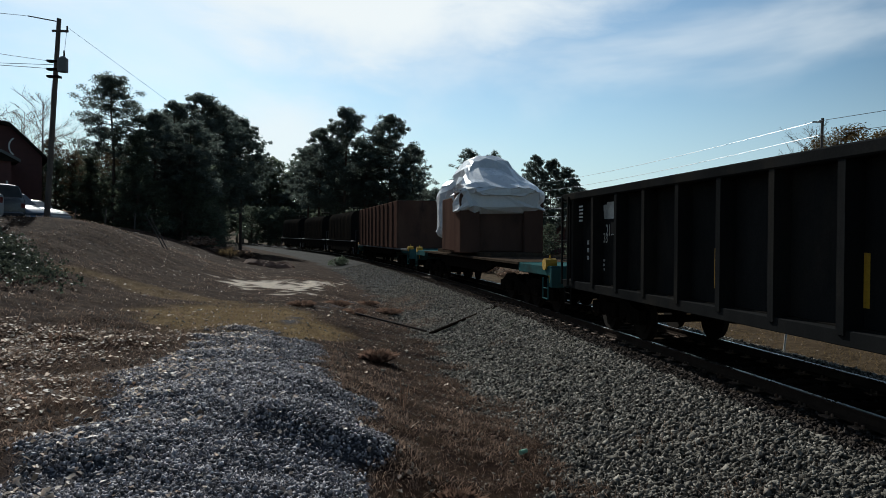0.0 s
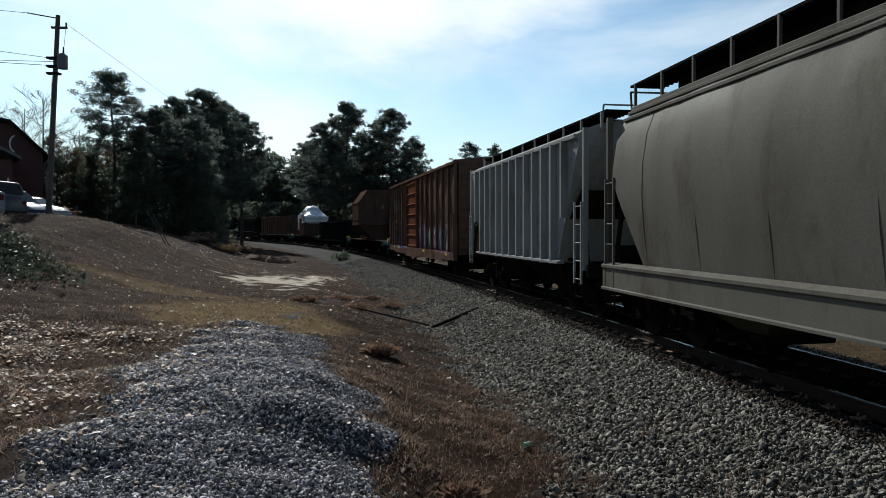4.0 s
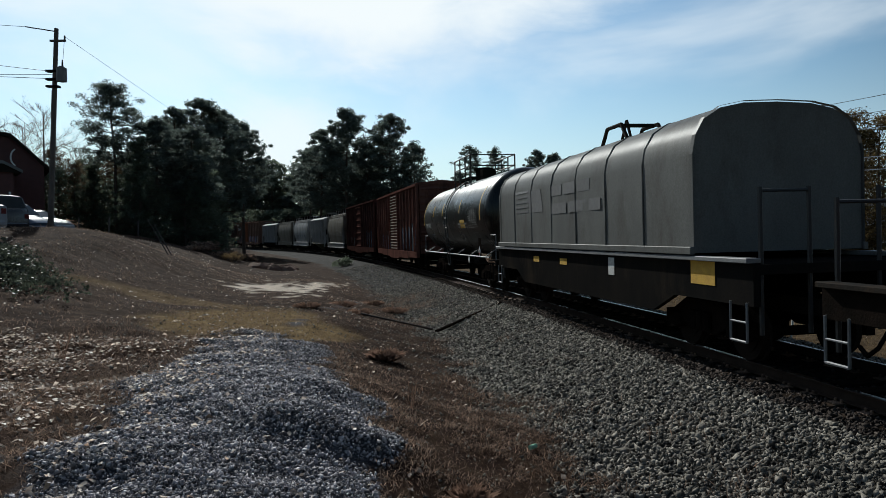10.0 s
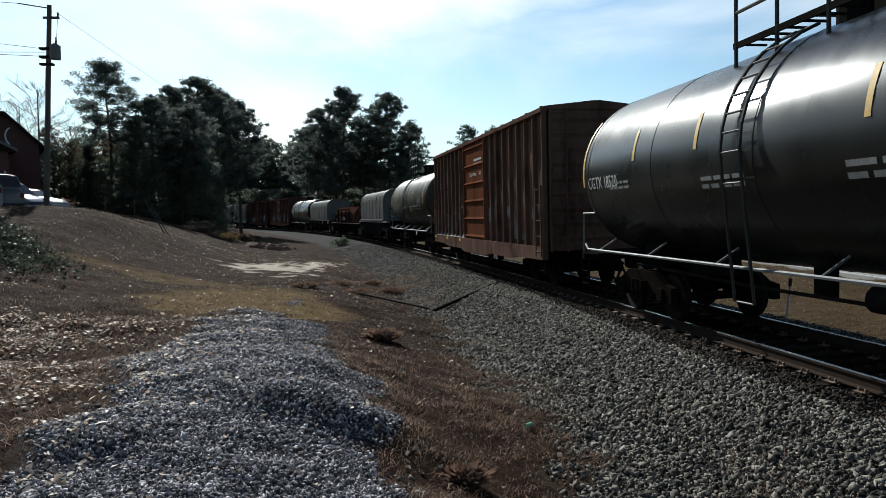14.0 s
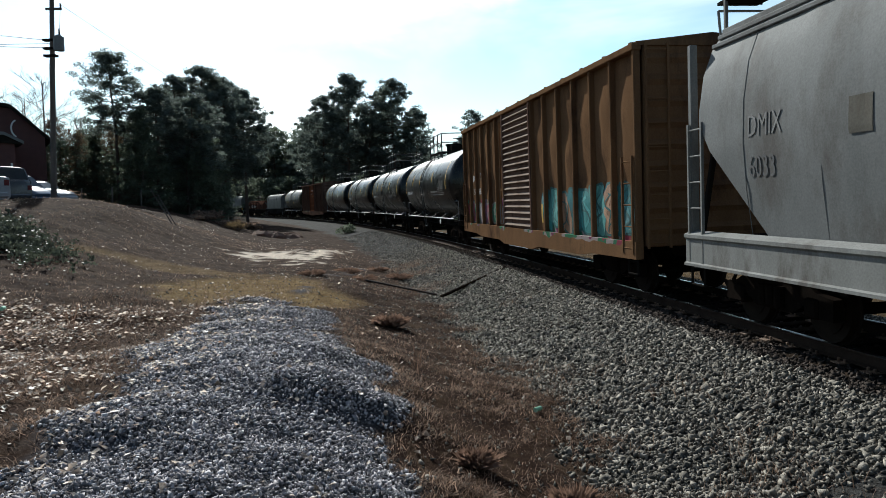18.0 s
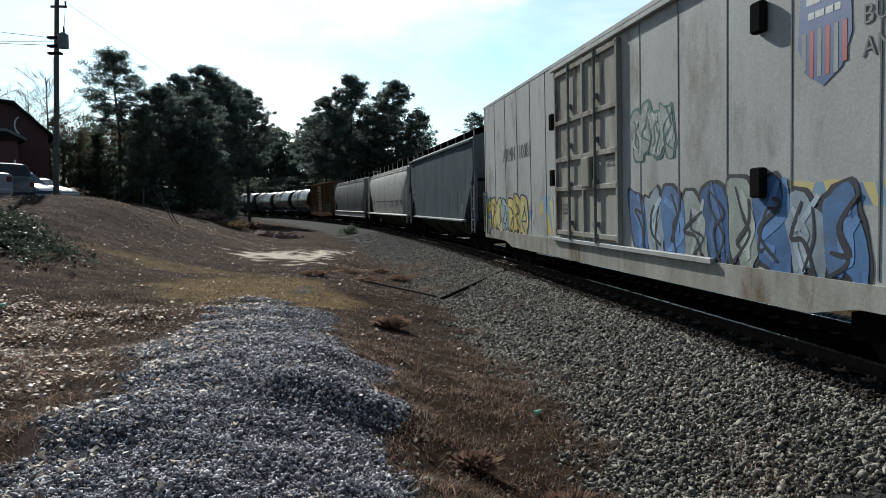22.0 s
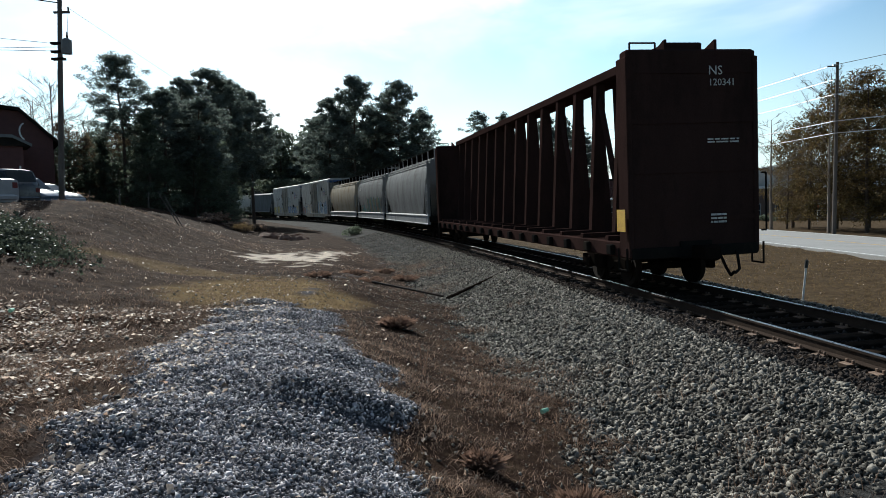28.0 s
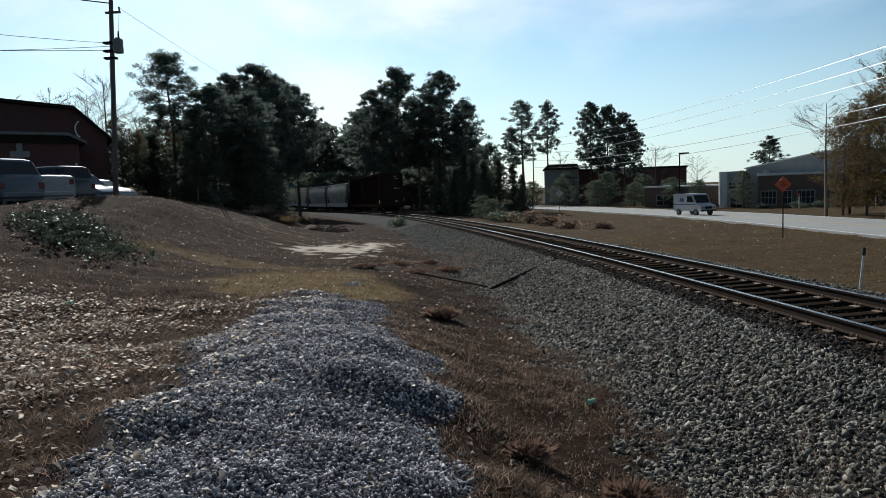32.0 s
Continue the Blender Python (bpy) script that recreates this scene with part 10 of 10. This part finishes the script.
n = 60000
x, y, dd = along(rs, n, -6, 22, 2.2, 5.6)
patchy = sstep(0.9 * W2(x, y) + 0.5 * W1(x + 3, y), 0.1, 0.8) * np.exp(-((dd - 3.9) / 0.75) ** 2)
keep = rs.rand(n) < 0.75 * patchy
grass("dry_stalks", x[keep], y[keep], 35, M_DRY, "thin pinkish dry stalks at the toe of the ballast", 0.06, 0.19, 0.0028, 0.8)


def clump(name, label, cx, cy, radius, count, h0, h1, material, seed, cat="dry bush"):
    r = np.random.RandomState(seed)
    a, q = r.uniform(0, 6.283, count), np.sqrt(r.rand(count)) * radius
    th = thing(name, label, cat)
    z = gz(cx, cy)
    bm_v, bm_f = [], []
    for i in range(count):
        x, y = q[i] * math.cos(a[i]) * 0.5, q[i] * math.sin(a[i]) * 0.5
        h = r.uniform(h0, h1) * math.sqrt(1.02 - 0.75 * (q[i] / radius) ** 2)
        ex, ey = x * 2.0 + r.normal(0, 0.05), y * 2.0 + r.normal(0, 0.05)
        w = 0.0028
        k = len(bm_v)
        bm_v += [(x - w, y, -0.02), (x + w, y, -0.02), (ex + w * 0.5, ey + 0.002, h), (ex * 0.6, ey * 0.6 + w, h * 0.7)]
        bm_f += [(k, k + 1, k + 2), (k, k + 3, k + 2)]
        ang = r.uniform(0, 6.283)
        k = len(bm_v)
        mx, my, mz = (x + ex) / 2, (y + ey) / 2, h * 0.5
        bm_v += [(mx, my, mz), (mx + 0.06 * math.cos(ang), my + 0.06 * math.sin(ang), mz + 0.05), (mx + 0.01, my + 0.006, mz + 0.008)]
        bm_f += [(k, k + 1, k + 2)]
    part("stalk_tuft", mesh_np("stalk_tuft", bm_v, bm_f, material), None, th)
    th.matrix_basis = pose(cx, cy, z)
    return th


M_BURR = mat("dark_dry_stalks", (0.17, 0.105, 0.075), (0.24, 0.155, 0.115), 5, 0.85, 0, 0.1, island=0.45, spec=0.1)
leafy(M_BURR, 0.4)
for cx, cy, rr, cnt, hh, sd in ((-1.05, 12.4, 0.36, 420, 0.24, 1), (0.2, 5.75, 0.17, 520, 0.18, 2), (0.95, 5.3, 0.2, 520, 0.22, 3), (-3.1, 21.5, 0.5, 220, 0.2, 4), (-2.4, 20.0, 0.45, 220, 0.2, 5), (-3.6, 18.6, 0.4, 180, 0.18, 6),
                                (-1.6, 23.0, 0.5, 200, 0.2, 7), (-2.6, 25.5, 0.5, 200, 0.22, 11)):
    clump("dry_bush", "small dark dry weed clump on the ground", cx, cy, rr, cnt, hh * 0.5, hh, M_BURR, sd)
for k, (cx, cy) in enumerate(((-5.2, 9.6), (-0.4, 8.6))):
    clump("weed_stalk", "thin upright dry weed stalk", cx, cy, 0.04, 9, 0.25, 0.5, M_BURR, 50 + k, "weed")

# dark ivy on the bank
r = np.random.RandomState(77)
n = 5200
x = r.normal(-10.7, 0.95, n)
y = r.normal(17.0, 0.6, n) - 0.75 * (x + 10.7)
z = ground_z(x, y)
v, f = tufts(r, np.stack([x, y, z + 0.12 + 0.22 * r.rand(n) * np.exp(-((x + 10.7) / 1.0) ** 2)], 1)[:1100], np.full(1100, 0.1), 7, 0.07)
tagged(new("ivy_patch", mesh_np("ivy_patch", v, f, M_IVY)), "dark green ivy patch creeping over the bank", "ivy", kind="stuff")

# a dropped length of timber, leaning sticks, spoil and scraps
log = thing("timber_length", "dark weathered timber lying on the ballast slope", "timber")
bm = bmesh.new()
za, zb = gz(-0.07, 18.9) + 0.1, gz(1.83, 22.43) + 0.12
rod(bm, (-0.2, 18.7, za - 0.05), (1.83, 22.43, zb - 0.06), 0.045, 7, 0.03)
part("beam", bm, M_TIE, log)
bm = bmesh.new()
rod(bm, (-2.3, 19.6, gz(-2.3, 19.6) + 0.06), (-0.3, 19.0, gz(-0.3, 19.0) + 0.07), 0.03, 6)
part("branch", bm, M_BARK, log)
for k, (x0, x1) in enumerate(((-11.97, -11.0), (-11.72, -10.85))):
    st = thing("leaning_stick", "pale thin pole leaning on the bank", "pole")
    bm = bmesh.new()
    zz = gz(x1, 28.4)
    rod(bm, (x1, 28.4, zz - 0.1), (x0, 28.6, zz + 1.45 - 0.12 * k), 0.022, 6, 0.016)
    part("shaft", bm, M_POLE, st)
for k in range(9):
    x, y = -9.8 - 0.7 * (k % 4) + 0.3 * math.sin(k * 3), 43.0 + 1.6 * (k // 3) + 0.5 * math.cos(k * 5)
    sp = thing("spoil_heap", "dark heap of soil and rubble on the bank", "soil heap")
    rr = np.random.RandomState(k)
    bm = bmesh.new()
    secs = []
    for j, (q, h) in enumerate(((1.0, -0.1), (0.8, 0.12), (0.45, 0.26), (0.1, 0.32))):
        secs.append([(0.7 * q * math.cos(a) * rr.uniform(0.75, 1.2), 0.7 * q * math.sin(a) * rr.uniform(0.75, 1.2), h * rr.uniform(0.8, 1.2)) for a in np.linspace(0, 5.7, 11)])
    loft(bm, secs)
    part("soil", bm, M_BURR, sp)
    sp.matrix_basis = pose(x, y, gz(x, y))
for k, (x, y) in enumerate(((1.02, 8.0), (-6.5, 10.2))):
    cup = thing("litter_scrap", "scrap of pale green plastic litter", "litter")
    bm = bmesh.new()
    rod(bm, (-0.05, 0, 0.03), (0.05, 0.02, 0.035), 0.03, 9, 0.024)
    part("scrap", bm, mat("green_plastic", (0.3, 0.6, 0.4), (0.35, 0.65, 0.45), 5, 0.4), cup)
    cup.matrix_basis = pose(x, y, gz(x, y) + 0.02, 0, 0, 30 + 60 * k)
# fence posts along the lot
for k in range(5):
    x, y = -24.4 + 1.3 * k, 40.0 + 1.1 * k
    fp = thing("fence_post", "thin weathered fence post at the edge of the lot", "fence post", "fence posts")
    bm = bmesh.new()
    z = gz(x, y)
    rod(bm, (x, y, z - 0.1), (x + 0.03, y, z + 1.05), 0.04, 6)
    part("post", bm, M_POLE, fp)


def motions():
    for ob, front, rear in TRAIN:
        run_car(ob, front, rear)
    drive_van()


motions()
